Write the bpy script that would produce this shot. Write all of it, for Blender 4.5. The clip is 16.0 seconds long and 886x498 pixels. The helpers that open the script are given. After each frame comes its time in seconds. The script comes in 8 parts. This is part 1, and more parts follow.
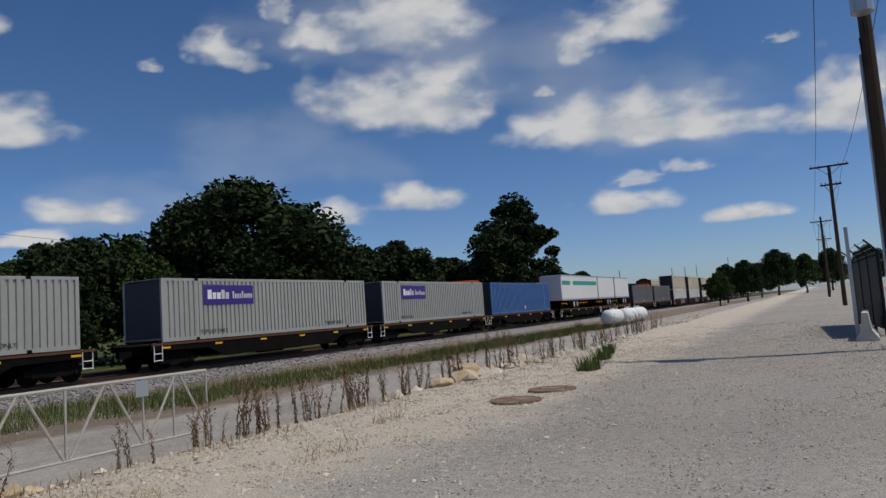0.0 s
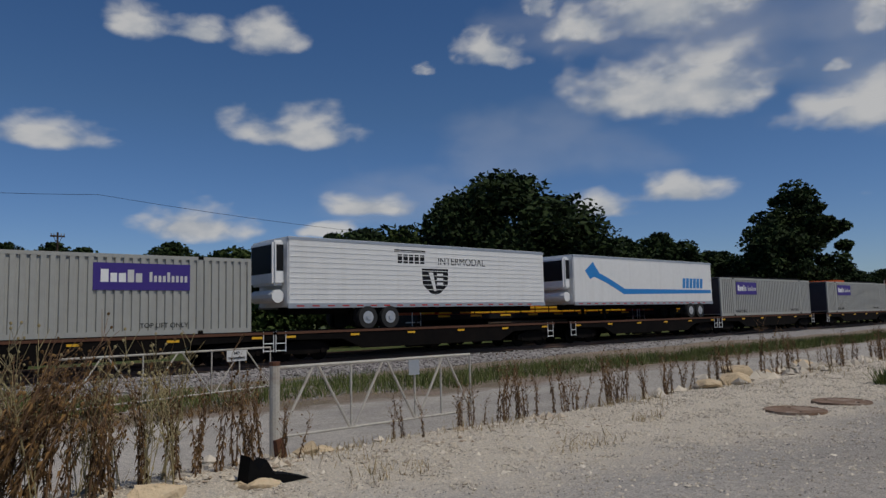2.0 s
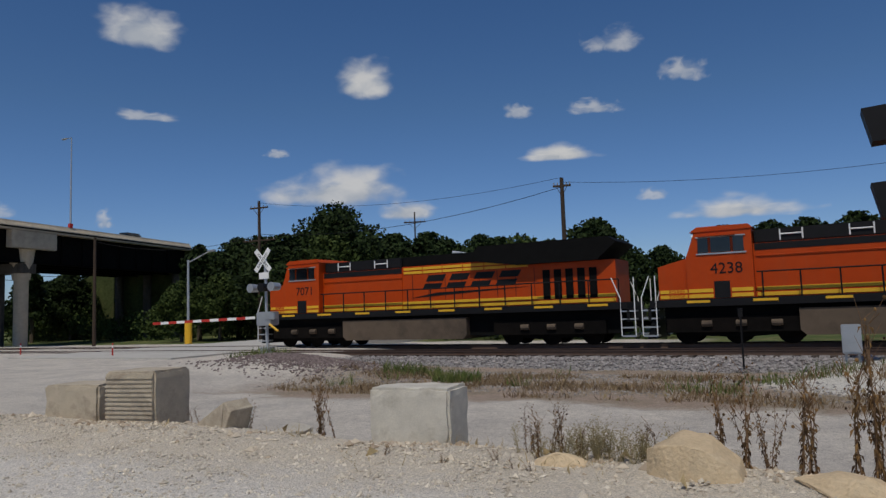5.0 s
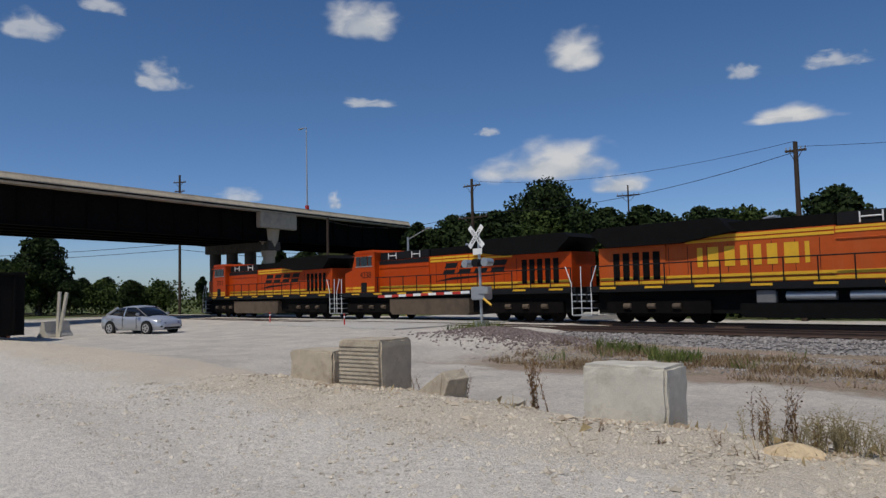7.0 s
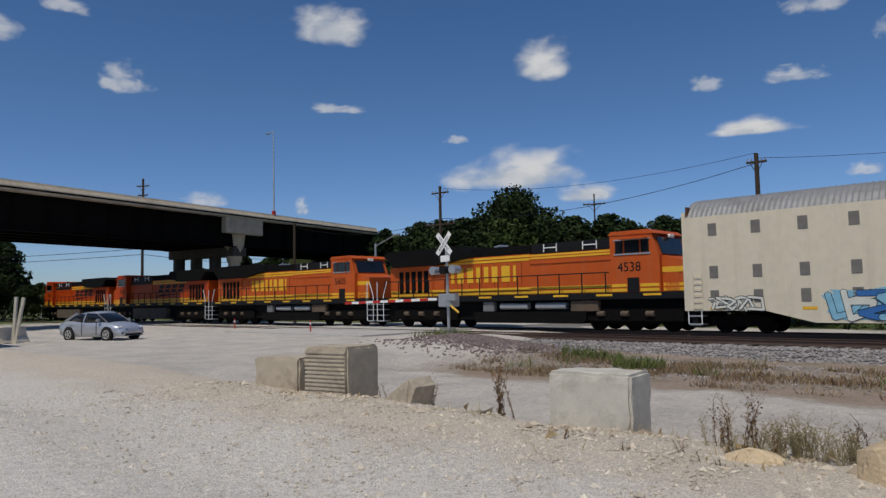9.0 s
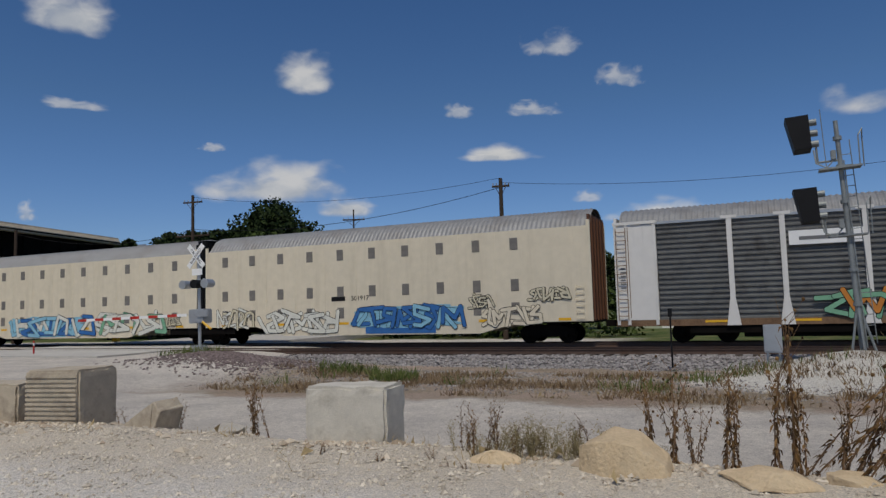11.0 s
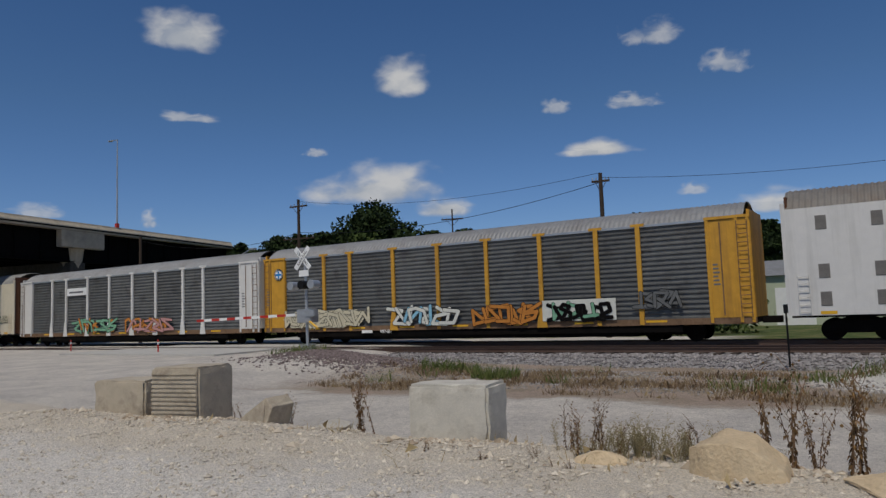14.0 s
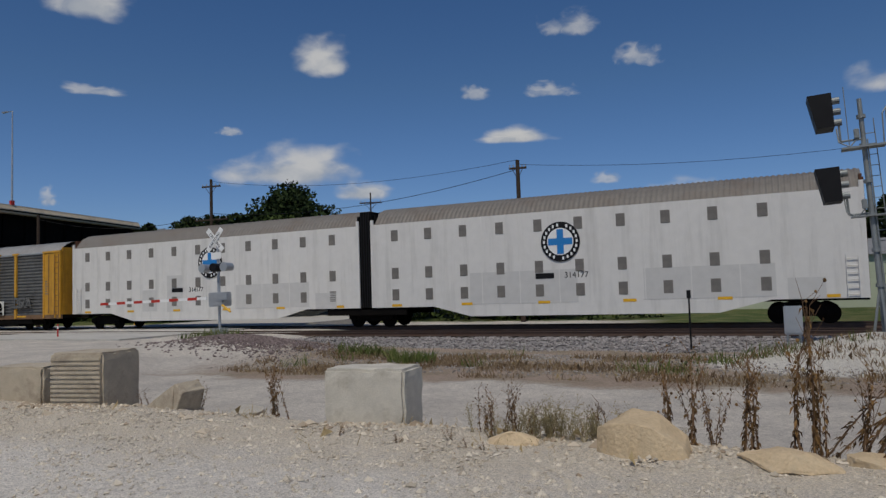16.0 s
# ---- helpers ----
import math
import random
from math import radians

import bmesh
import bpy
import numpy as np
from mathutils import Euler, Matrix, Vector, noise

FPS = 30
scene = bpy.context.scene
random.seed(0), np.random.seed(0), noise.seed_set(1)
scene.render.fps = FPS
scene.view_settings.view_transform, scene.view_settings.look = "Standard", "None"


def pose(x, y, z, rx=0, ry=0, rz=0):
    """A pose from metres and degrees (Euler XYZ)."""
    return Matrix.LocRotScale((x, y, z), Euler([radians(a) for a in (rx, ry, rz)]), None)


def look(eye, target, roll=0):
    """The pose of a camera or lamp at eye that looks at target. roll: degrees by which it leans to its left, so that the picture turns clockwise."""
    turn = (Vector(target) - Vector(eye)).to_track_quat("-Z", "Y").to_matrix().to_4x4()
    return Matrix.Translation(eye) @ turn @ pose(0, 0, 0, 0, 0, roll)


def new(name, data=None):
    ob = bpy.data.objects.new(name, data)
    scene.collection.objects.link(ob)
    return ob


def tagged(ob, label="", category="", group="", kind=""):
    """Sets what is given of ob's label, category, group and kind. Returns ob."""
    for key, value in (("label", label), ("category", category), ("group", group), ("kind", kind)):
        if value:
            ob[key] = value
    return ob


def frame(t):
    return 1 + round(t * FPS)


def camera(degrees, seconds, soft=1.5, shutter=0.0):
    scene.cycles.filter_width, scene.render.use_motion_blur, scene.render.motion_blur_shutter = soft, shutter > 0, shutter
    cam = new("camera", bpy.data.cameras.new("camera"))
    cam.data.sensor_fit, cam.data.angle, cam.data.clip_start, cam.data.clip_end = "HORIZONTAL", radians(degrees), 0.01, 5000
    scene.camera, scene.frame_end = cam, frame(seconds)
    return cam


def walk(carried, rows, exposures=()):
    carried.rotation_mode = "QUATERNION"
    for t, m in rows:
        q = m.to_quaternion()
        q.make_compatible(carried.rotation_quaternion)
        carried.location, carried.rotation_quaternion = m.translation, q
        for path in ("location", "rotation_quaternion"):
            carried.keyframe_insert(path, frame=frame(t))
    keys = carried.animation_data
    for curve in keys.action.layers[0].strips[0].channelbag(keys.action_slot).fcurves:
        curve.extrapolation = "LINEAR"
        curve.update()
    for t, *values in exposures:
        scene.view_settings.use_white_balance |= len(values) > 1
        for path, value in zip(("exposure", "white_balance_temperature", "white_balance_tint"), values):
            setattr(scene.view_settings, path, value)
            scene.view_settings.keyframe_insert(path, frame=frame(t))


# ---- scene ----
# ---------------------------------------------------------------- camera
EYE_Z = 1.6
cam = camera(63.86, 16.0, soft=1.4)
PATH = [
    (0.0, -61.83, 5.20, 3.98), (0.5, -56.94, 5.47, 2.74), (1.0, -53.84, 5.13, 2.36), (1.5, -48.93, 4.67, 2.63),
    (2.0, -41.26, 5.48, 1.34), (2.5, -31.87, 6.60, 2.62), (3.0, -18.85, 6.75, 3.01), (3.5, -8.49, 6.14, 2.69),
    (4.0, 1.44, 5.11, 2.45), (4.5, 13.30, 4.65, 2.04), (5.0, 29.34, 5.03, 1.95), (5.2, 33.65, 5.02, 2.05),
    (6.2, 44.5, 4.2, 1.7), (7.3, 46.32, 3.54, 1.30), (7.5, 46.14, 3.70, 1.31), (8.0, 45.05, 3.51, 1.09), (8.2, 45.05, 3.59, 1.17),
    (10.3, 34.22, 4.79, 0.96), (10.5, 31.77, 4.78, 1.08), (11.0, 24.37, 4.76, 1.59), (11.5, 14.94, 4.80, 0.79),
    (12.0, 6.68, 4.85, 0.63), (12.5, -1.86, 5.08, 0.78), (13.0, -6.20, 5.21, 1.47), (13.5, 17.86, 5.61, 1.46),
    (14.0, 32.40, 4.89, 2.06), (14.5, 37.44, 3.69, 1.17), (15.0, 36.94, 2.99, 2.35), (15.5, 29.54, 2.58, 2.23),
    (16.0, 25.76, 3.40, 1.79)]
walk(cam, [(t, pose(0, 0, EYE_Z, 90 + p, r, y)) for t, y, p, r in PATH],
     [(0.0, -0.22), (0.5, -0.4), (1.0, -0.42), (1.5, -0.44), (2.0, -0.52), (2.5, -0.5), (3.1, -0.26), (3.5, -0.08), (4.2, -0.2), (5.2, -0.4), (7.5, -0.13), (8.2, -0.14), (10.5, -0.28), (11.0, -0.35), (12.5, -0.48), (13.2, -0.5), (14.5, -0.38), (16.0, -0.48)])

# ---------------------------------------------------------------- sky and sun
SUN_EL, SUN_AZ = 60.0, 166.0   # azimuth from +y towards +x
world = bpy.data.worlds.new("sky")
scene.world = world
world.use_nodes = True
wn = world.node_tree
bg = wn.nodes["Background"]
sky = wn.nodes.new("ShaderNodeTexSky")
sky.sky_type, sky.sun_disc = "NISHITA", False
sky.sun_elevation, sky.sun_rotation = radians(SUN_EL), radians(SUN_AZ)
sky.air_density, sky.dust_density, sky.ozone_density = 1.0, 0.4, 4.0
deep = wn.nodes.new("ShaderNodeHueSaturation")
deep.inputs["Hue"].default_value, deep.inputs["Saturation"].default_value = 0.507, 1.22
wn.links.new(sky.outputs[0], deep.inputs["Color"])
# thin summer haze: the sky pales to light blue low down
wtc, wsep, wmr, wmix = (wn.nodes.new(k) for k in ("ShaderNodeTexCoord", "ShaderNodeSeparateXYZ", "ShaderNodeMapRange", "ShaderNodeMix"))
wmix.data_type, wmix.blend_type = "RGBA", "MULTIPLY"
wmr.inputs["From Min"].default_value, wmr.inputs["From Max"].default_value = 0.0, 0.28
wmr.inputs["To Min"].default_value, wmr.inputs["To Max"].default_value = 1.0, 0.0
wn.links.new(wtc.outputs["Generated"], wsep.inputs[0]), wn.links.new(wsep.outputs["Z"], wmr.inputs["Value"])
wn.links.new(wmr.outputs[0], wmix.inputs["Factor"]), wn.links.new(deep.outputs[0], wmix.inputs["A"])
wmix.inputs["B"].default_value = (0.80, 0.94, 1.30, 1)
wn.links.new(wmix.outputs["Result"], bg.inputs[0])
bg.inputs[1].default_value = 0.084
sun_data = bpy.data.lights.new("sun", "SUN")
sun_data.energy, sun_data.angle, sun_data.color = 3.1, radians(0.53), (1.0, 0.938, 0.825)
sun_ob = new("sun", sun_data)
sd = Vector((math.sin(radians(SUN_AZ)) * math.cos(radians(SUN_EL)), math.cos(radians(SUN_AZ)) * math.cos(radians(SUN_EL)), math.sin(radians(SUN_EL))))
sun_ob.matrix_world = look(sd * 100, (0, 0, 0))

# ---------------------------------------------------------------- materials
def mat(name, col, rough=0.7, metal=0.0, var=0.18, scale=3.0, fine=40.0, bump=0.15, dirt=None, dirt_amt=0.0, dirt_scale=0.6, rnd=0.0, streak=False, spec=0.4):
    m = bpy.data.materials.new(name)
    m.use_nodes = True
    n, l = m.node_tree.nodes, m.node_tree.links
    b = n["Principled BSDF"]
    b.inputs["Roughness"].default_value, b.inputs["Metallic"].default_value = rough, metal
    b.inputs["Specular IOR Level"].default_value = spec
    tc = n.new("ShaderNodeTexCoord")
    n1, n2 = n.new("ShaderNodeTexNoise"), n.new("ShaderNodeTexNoise")
    n1.inputs["Scale"].default_value, n1.inputs["Detail"].default_value = scale, 4
    n2.inputs["Scale"].default_value, n2.inputs["Detail"].default_value = fine, 3
    l.new(tc.outputs["Object"], n1.inputs["Vector"]), l.new(tc.outputs["Object"], n2.inputs["Vector"])
    add = n.new("ShaderNodeMath")
    add.operation = "ADD"
    l.new(n1.outputs["Fac"], add.inputs[0]), l.new(n2.outputs["Fac"], add.inputs[1])
    mr = n.new("ShaderNodeMapRange")
    mr.inputs["From Min"].default_value, mr.inputs["From Max"].default_value = 0.6, 1.4
    mr.inputs["To Min"].default_value, mr.inputs["To Max"].default_value = 1 - var, 1 + var
    l.new(add.outputs[0], mr.inputs["Value"])
    val = mr.outputs[0]
    if rnd:
        oi = n.new("ShaderNodeObjectInfo")
        m2 = n.new("ShaderNodeMapRange")
        m2.inputs["To Min"].default_value, m2.inputs["To Max"].default_value = 1 - rnd, 1 + rnd
        l.new(oi.outputs["Random"], m2.inputs["Value"])
        mu = n.new("ShaderNodeMath")
        mu.operation = "MULTIPLY"
        l.new(val, mu.inputs[0]), l.new(m2.outputs[0], mu.inputs[1])
        val = mu.outputs[0]
    sc = n.new("ShaderNodeVectorMath")
    sc.operation = "SCALE"
    sc.inputs[0].default_value = col
    l.new(val, sc.inputs["Scale"])
    out = sc.outputs[0]
    if dirt:
        n3 = n.new("ShaderNodeTexNoise")
        n3.inputs["Scale"].default_value, n3.inputs["Detail"].default_value, n3.inputs["Roughness"].default_value = dirt_scale, 8, 0.7
        if streak:
            mp = n.new("ShaderNodeMapping")
            mp.inputs["Scale"].default_value = (3.0, 3.0, 0.25)
            l.new(tc.outputs["Object"], mp.inputs[0]), l.new(mp.outputs[0], n3.inputs["Vector"])
        else:
            l.new(tc.outputs["Object"], n3.inputs["Vector"])
        m3 = n.new("ShaderNodeMapRange")
        m3.inputs["From Min"].default_value, m3.inputs["From Max"].default_value = 0.5, 0.72
        m3.inputs["To Max"].default_value = dirt_amt
        l.new(n3.outputs["Fac"], m3.inputs["Value"])
        mx = n.new("ShaderNodeMix")
        mx.data_type = "RGBA"
        l.new(m3.outputs[0], mx.inputs["Factor"]), l.new(out, mx.inputs["A"])
        mx.inputs["B"].default_value = (*dirt, 1)
        out = mx.outputs["Result"]
    l.new(out, b.inputs["Base Color"])
    if bump:
        bp = n.new("ShaderNodeBump")
        bp.inputs["Strength"].default_value, bp.inputs["Distance"].default_value = bump, 0.03
        l.new(n2.outputs["Fac"], bp.inputs["Height"]), l.new(bp.outputs[0], b.inputs["Normal"])
    return m


RUST = (0.09, 0.04, 0.02)
M = dict(
    cream=mat("cream_paint", (0.69, 0.59, 0.455), 0.55, dirt=(0.36, 0.30, 0.21), dirt_amt=0.3, streak=True, bump=0.03),
    cream_car=mat("cream_car_paint", (0.66, 0.59, 0.45), 0.5, dirt=(0.45, 0.39, 0.28), dirt_amt=0.35, streak=True, bump=0.03, var=0.08),
    grey_box=mat("grey_container_paint", (0.345, 0.345, 0.315), 0.5, dirt=(0.20, 0.19, 0.165), dirt_amt=0.3, streak=True, bump=0.03, var=0.08),
    dark_box=mat("dark_container_paint", (0.15, 0.15, 0.15), 0.6, dirt=(0.1, 0.09, 0.08), dirt_amt=0.3, bump=0.03),
    white_box=mat("white_trailer_paint", (0.72, 0.72, 0.70), 0.4, dirt=(0.5, 0.48, 0.43), dirt_amt=0.25, streak=True, bump=0.02, var=0.05),
    white_car=mat("white_car_paint", (0.67, 0.655, 0.62), 0.55, dirt=(0.36, 0.35, 0.32), dirt_amt=0.4, streak=True, bump=0.03, var=0.06),
    patch=mat("repaint_patch", (0.56, 0.55, 0.525), 0.55, var=0.08, bump=0.02),
    blue_box=mat("blue_container_paint", (0.05, 0.13, 0.32), 0.5, dirt=(0.05, 0.07, 0.12), dirt_amt=0.4, bump=0.03),
    purple=mat("purple_sign_paint", (0.045, 0.024, 0.20), 0.5, var=0.06, bump=0),
    teal=mat("teal_paint", (0.03, 0.30, 0.24), 0.5, bump=0),
    mblue=mat("bright_blue_paint", (0.02, 0.20, 0.52), 0.4, bump=0, var=0.06),
    orange=mat("orange_loco_paint", (0.43, 0.05, 0.003), 0.45, spec=0.2, dirt=(0.32, 0.07, 0.02), dirt_amt=0.35, streak=True, bump=0.03, var=0.1),
    orange_old=mat("faded_orange_paint", (0.47, 0.085, 0.014), 0.5, spec=0.2, dirt=(0.38, 0.14, 0.06), dirt_amt=0.4, streak=True, bump=0.03, var=0.1),
    yellow=mat("yellow_stripe_paint", (0.72, 0.40, 0.02), 0.5, var=0.1, bump=0.02),
    rackyellow=mat("yellow_autorack_paint", (0.56, 0.29, 0.03), 0.55, dirt=(0.20, 0.09, 0.03), dirt_amt=0.6, streak=True, bump=0.04),
    sillrust=mat("rust_stained_sill", (0.20, 0.125, 0.075), 0.85, var=0.4, dirt=(0.05, 0.025, 0.015), dirt_amt=0.9, dirt_scale=1.5, spec=0.15),
    mast=mat("weathered_mast_steel", (0.24, 0.26, 0.26), 0.55, metal=0.35, var=0.25, dirt=(0.12, 0.11, 0.10), dirt_amt=0.5),
    black=mat("black_paint", (0.008, 0.008, 0.009), 0.6, var=0.3, bump=0.05, spec=0.2),
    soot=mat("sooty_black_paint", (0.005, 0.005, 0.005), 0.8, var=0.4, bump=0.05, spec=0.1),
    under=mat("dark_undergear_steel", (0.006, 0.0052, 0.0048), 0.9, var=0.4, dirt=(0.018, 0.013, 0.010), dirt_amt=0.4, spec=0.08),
    brown=mat("brown_well_car_paint", (0.042, 0.010, 0.007), 0.8, spec=0.1, dirt=(0.03, 0.02, 0.018), dirt_amt=0.6),
    deck=mat("rusty_deck_steel", (0.10, 0.042, 0.022), 0.85, dirt=RUST, dirt_amt=0.7),
    screen=mat("weathered_screen_panel", (0.135, 0.137, 0.132), 0.6, metal=0.2, dirt=(0.05, 0.044, 0.038), dirt_amt=0.75, dirt_scale=0.9, var=0.2, rnd=0.14),
    roofsteel=mat("galvanised_roof_steel", (0.27, 0.27, 0.265), 0.55, metal=0.3, dirt=(0.15, 0.125, 0.105), dirt_amt=0.5),
    roofbrown=mat("weathered_roof_steel", (0.19, 0.175, 0.155), 0.65, metal=0.25, dirt=(0.16, 0.12, 0.09), dirt_amt=0.6),
    vent=mat("perforated_vent_steel", (0.20, 0.185, 0.165), 0.7, var=0.3),
    rust=mat("rusted_steel", (0.12, 0.05, 0.025), 0.9, dirt=(0.04, 0.02, 0.015), dirt_amt=0.7),
    galv=mat("galvanised_steel", (0.42, 0.44, 0.46), 0.4, metal=0.55, bump=0.05, var=0.12),
    railsteel=mat("rail_steel", (0.10, 0.065, 0.05), 0.6, metal=0.4, dirt=RUST, dirt_amt=0.7),
    tyre=mat("tyre_rubber", (0.02, 0.02, 0.02), 0.85),
    rim=mat("wheel_rim_steel", (0.55, 0.55, 0.55), 0.35, metal=0.6),
    glass=mat("dark_window_glass", (0.01, 0.012, 0.015), 0.08, bump=0, spec=0.6),
    white=mat("white_paint", (0.78, 0.78, 0.76), 0.5, var=0.08, bump=0.03),
    red=mat("red_paint", (0.45, 0.03, 0.02), 0.5, bump=0.02),
    concrete=mat("concrete", (0.54, 0.505, 0.43), 0.9, var=0.22, scale=5, fine=90, bump=0.22, dirt=(0.25, 0.215, 0.165), dirt_amt=0.75, dirt_scale=2.6),
    tanblock=mat("tan_stained_concrete", (0.45, 0.385, 0.29), 0.92, var=0.25, scale=4, fine=80, bump=0.3, dirt=(0.17, 0.13, 0.095), dirt_amt=0.8, dirt_scale=2.2),
    bridge=mat("bridge_concrete", (0.46, 0.39, 0.29), 0.9, var=0.15, dirt=(0.2, 0.17, 0.14), dirt_amt=0.5, dirt_scale=0.5),
    # dark steel taken down to near-black: shade below the deck is in the colour
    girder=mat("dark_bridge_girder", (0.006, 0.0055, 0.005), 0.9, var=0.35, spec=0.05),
    # streaked pier concrete whose dark base colour stands in for the deck's shade
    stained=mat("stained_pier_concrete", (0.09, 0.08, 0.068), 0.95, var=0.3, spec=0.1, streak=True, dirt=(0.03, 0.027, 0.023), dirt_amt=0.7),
    wood=mat("weathered_pole_wood", (0.06, 0.044, 0.033), 0.95, spec=0.1, streak=True, dirt=(0.06, 0.045, 0.035), dirt_amt=0.6),
    tie=mat("creosoted_tie_wood", (0.06, 0.045, 0.035), 0.95, var=0.35),
    stone=mat("tan_limestone", (0.56, 0.43, 0.27), 0.95, var=0.2, scale=3, fine=30, bump=0.6, dirt=(0.42, 0.36, 0.26), dirt_amt=0.5, dirt_scale=2.0, rnd=0.15),
    stone2=mat("grey_rubble", (0.38, 0.35, 0.30), 0.95, var=0.2, scale=3, fine=30, bump=0.6, rnd=0.15),
    silver=mat("silver_car_paint", (0.50, 0.53, 0.58), 0.25, metal=0.5, bump=0, var=0.03),
    graf_w=mat("graffiti_white", (0.62, 0.62, 0.55), 0.6, bump=0, var=0.15),
    graf_c=mat("graffiti_cream", (0.55, 0.50, 0.36), 0.6, bump=0, var=0.15),
    graf_b=mat("graffiti_blue", (0.03, 0.13, 0.36), 0.6, bump=0, var=0.2),
    graf_l=mat("graffiti_light_blue", (0.22, 0.45, 0.58), 0.6, bump=0, var=0.2),
    graf_o=mat("graffiti_orange", (0.50, 0.19, 0.03), 0.6, bump=0, var=0.2),
    graf_p=mat("graffiti_pink", (0.50, 0.26, 0.24), 0.6, bump=0, var=0.2),
    graf_g=mat("graffiti_green", (0.18, 0.38, 0.24), 0.6, bump=0, var=0.2),
    bark=mat("tree_bark", (0.09, 0.07, 0.05), 0.95),
    green_shed=mat("pale_green_siding", (0.42, 0.46, 0.33), 0.7, var=0.06),
    tank=mat("tank_grime", (0.11, 0.08, 0.055), 0.85, dirt=(0.03, 0.022, 0.017), dirt_amt=0.7),
    gate=mat("weathered_gate_paint", (0.46, 0.43, 0.37), 0.7, var=0.2, scale=6, dirt=(0.16, 0.09, 0.05), dirt_amt=0.6, dirt_scale=3.0, bump=0.05),
    end_dark=mat("shaded_end_paint", (0.035, 0.036, 0.045), 0.6, bump=0.03),
    wisp=mat("dry_seed_stalk", (0.27, 0.22, 0.11), 0.95, var=0.3, rnd=0.25),
    drystem=mat("dead_weed_stem", (0.17, 0.10, 0.052), 0.95, var=0.3, rnd=0.25),
    dryleaf=mat("dead_weed_leaf", (0.085, 0.042, 0.021), 0.95, var=0.4, rnd=0.3),
    straw=mat("straw_grass", (0.38, 0.29, 0.15), 0.95, var=0.3, rnd=0.2),
)


def leaf_mat(name, col, col2):
    m = bpy.data.materials.new(name)
    m.use_nodes = True
    n, l = m.node_tree.nodes, m.node_tree.links
    b = n["Principled BSDF"]
    g, r = n.new("ShaderNodeNewGeometry"), n.new("ShaderNodeMix")
    r.data_type = "RGBA"
    r.inputs["A"].default_value, r.inputs["B"].default_value = (*col, 1), (*col2, 1)
    l.new(g.outputs["Random Per Island"], r.inputs["Factor"])
    l.new(r.outputs["Result"], b.inputs["Base Color"])
    b.inputs["Roughness"].default_value = 0.75
    b.inputs["Specular IOR Level"].default_value = 0.15
    return m


LEAF = leaf_mat("tree_foliage", (0.009, 0.017, 0.005), (0.032, 0.052, 0.013))
LEAF2 = leaf_mat("light_foliage", (0.02, 0.036, 0.008), (0.06, 0.085, 0.02))
GRASS = leaf_mat("grass_blades", (0.055, 0.088, 0.018), (0.17, 0.185, 0.06))
RUSSET = leaf_mat("russet_grass_blades", (0.13, 0.08, 0.045), (0.30, 0.22, 0.13))
M["dryleaf"] = leaf_mat("dead_weed_leaf", (0.028, 0.014, 0.006), (0.27, 0.155, 0.06))
BALLAST = leaf_mat("ballast_stone", (0.15, 0.135, 0.13), (0.38, 0.35, 0.33))
GRAVEL = leaf_mat("limestone_gravel", (0.38, 0.33, 0.26), (0.70, 0.62, 0.50))


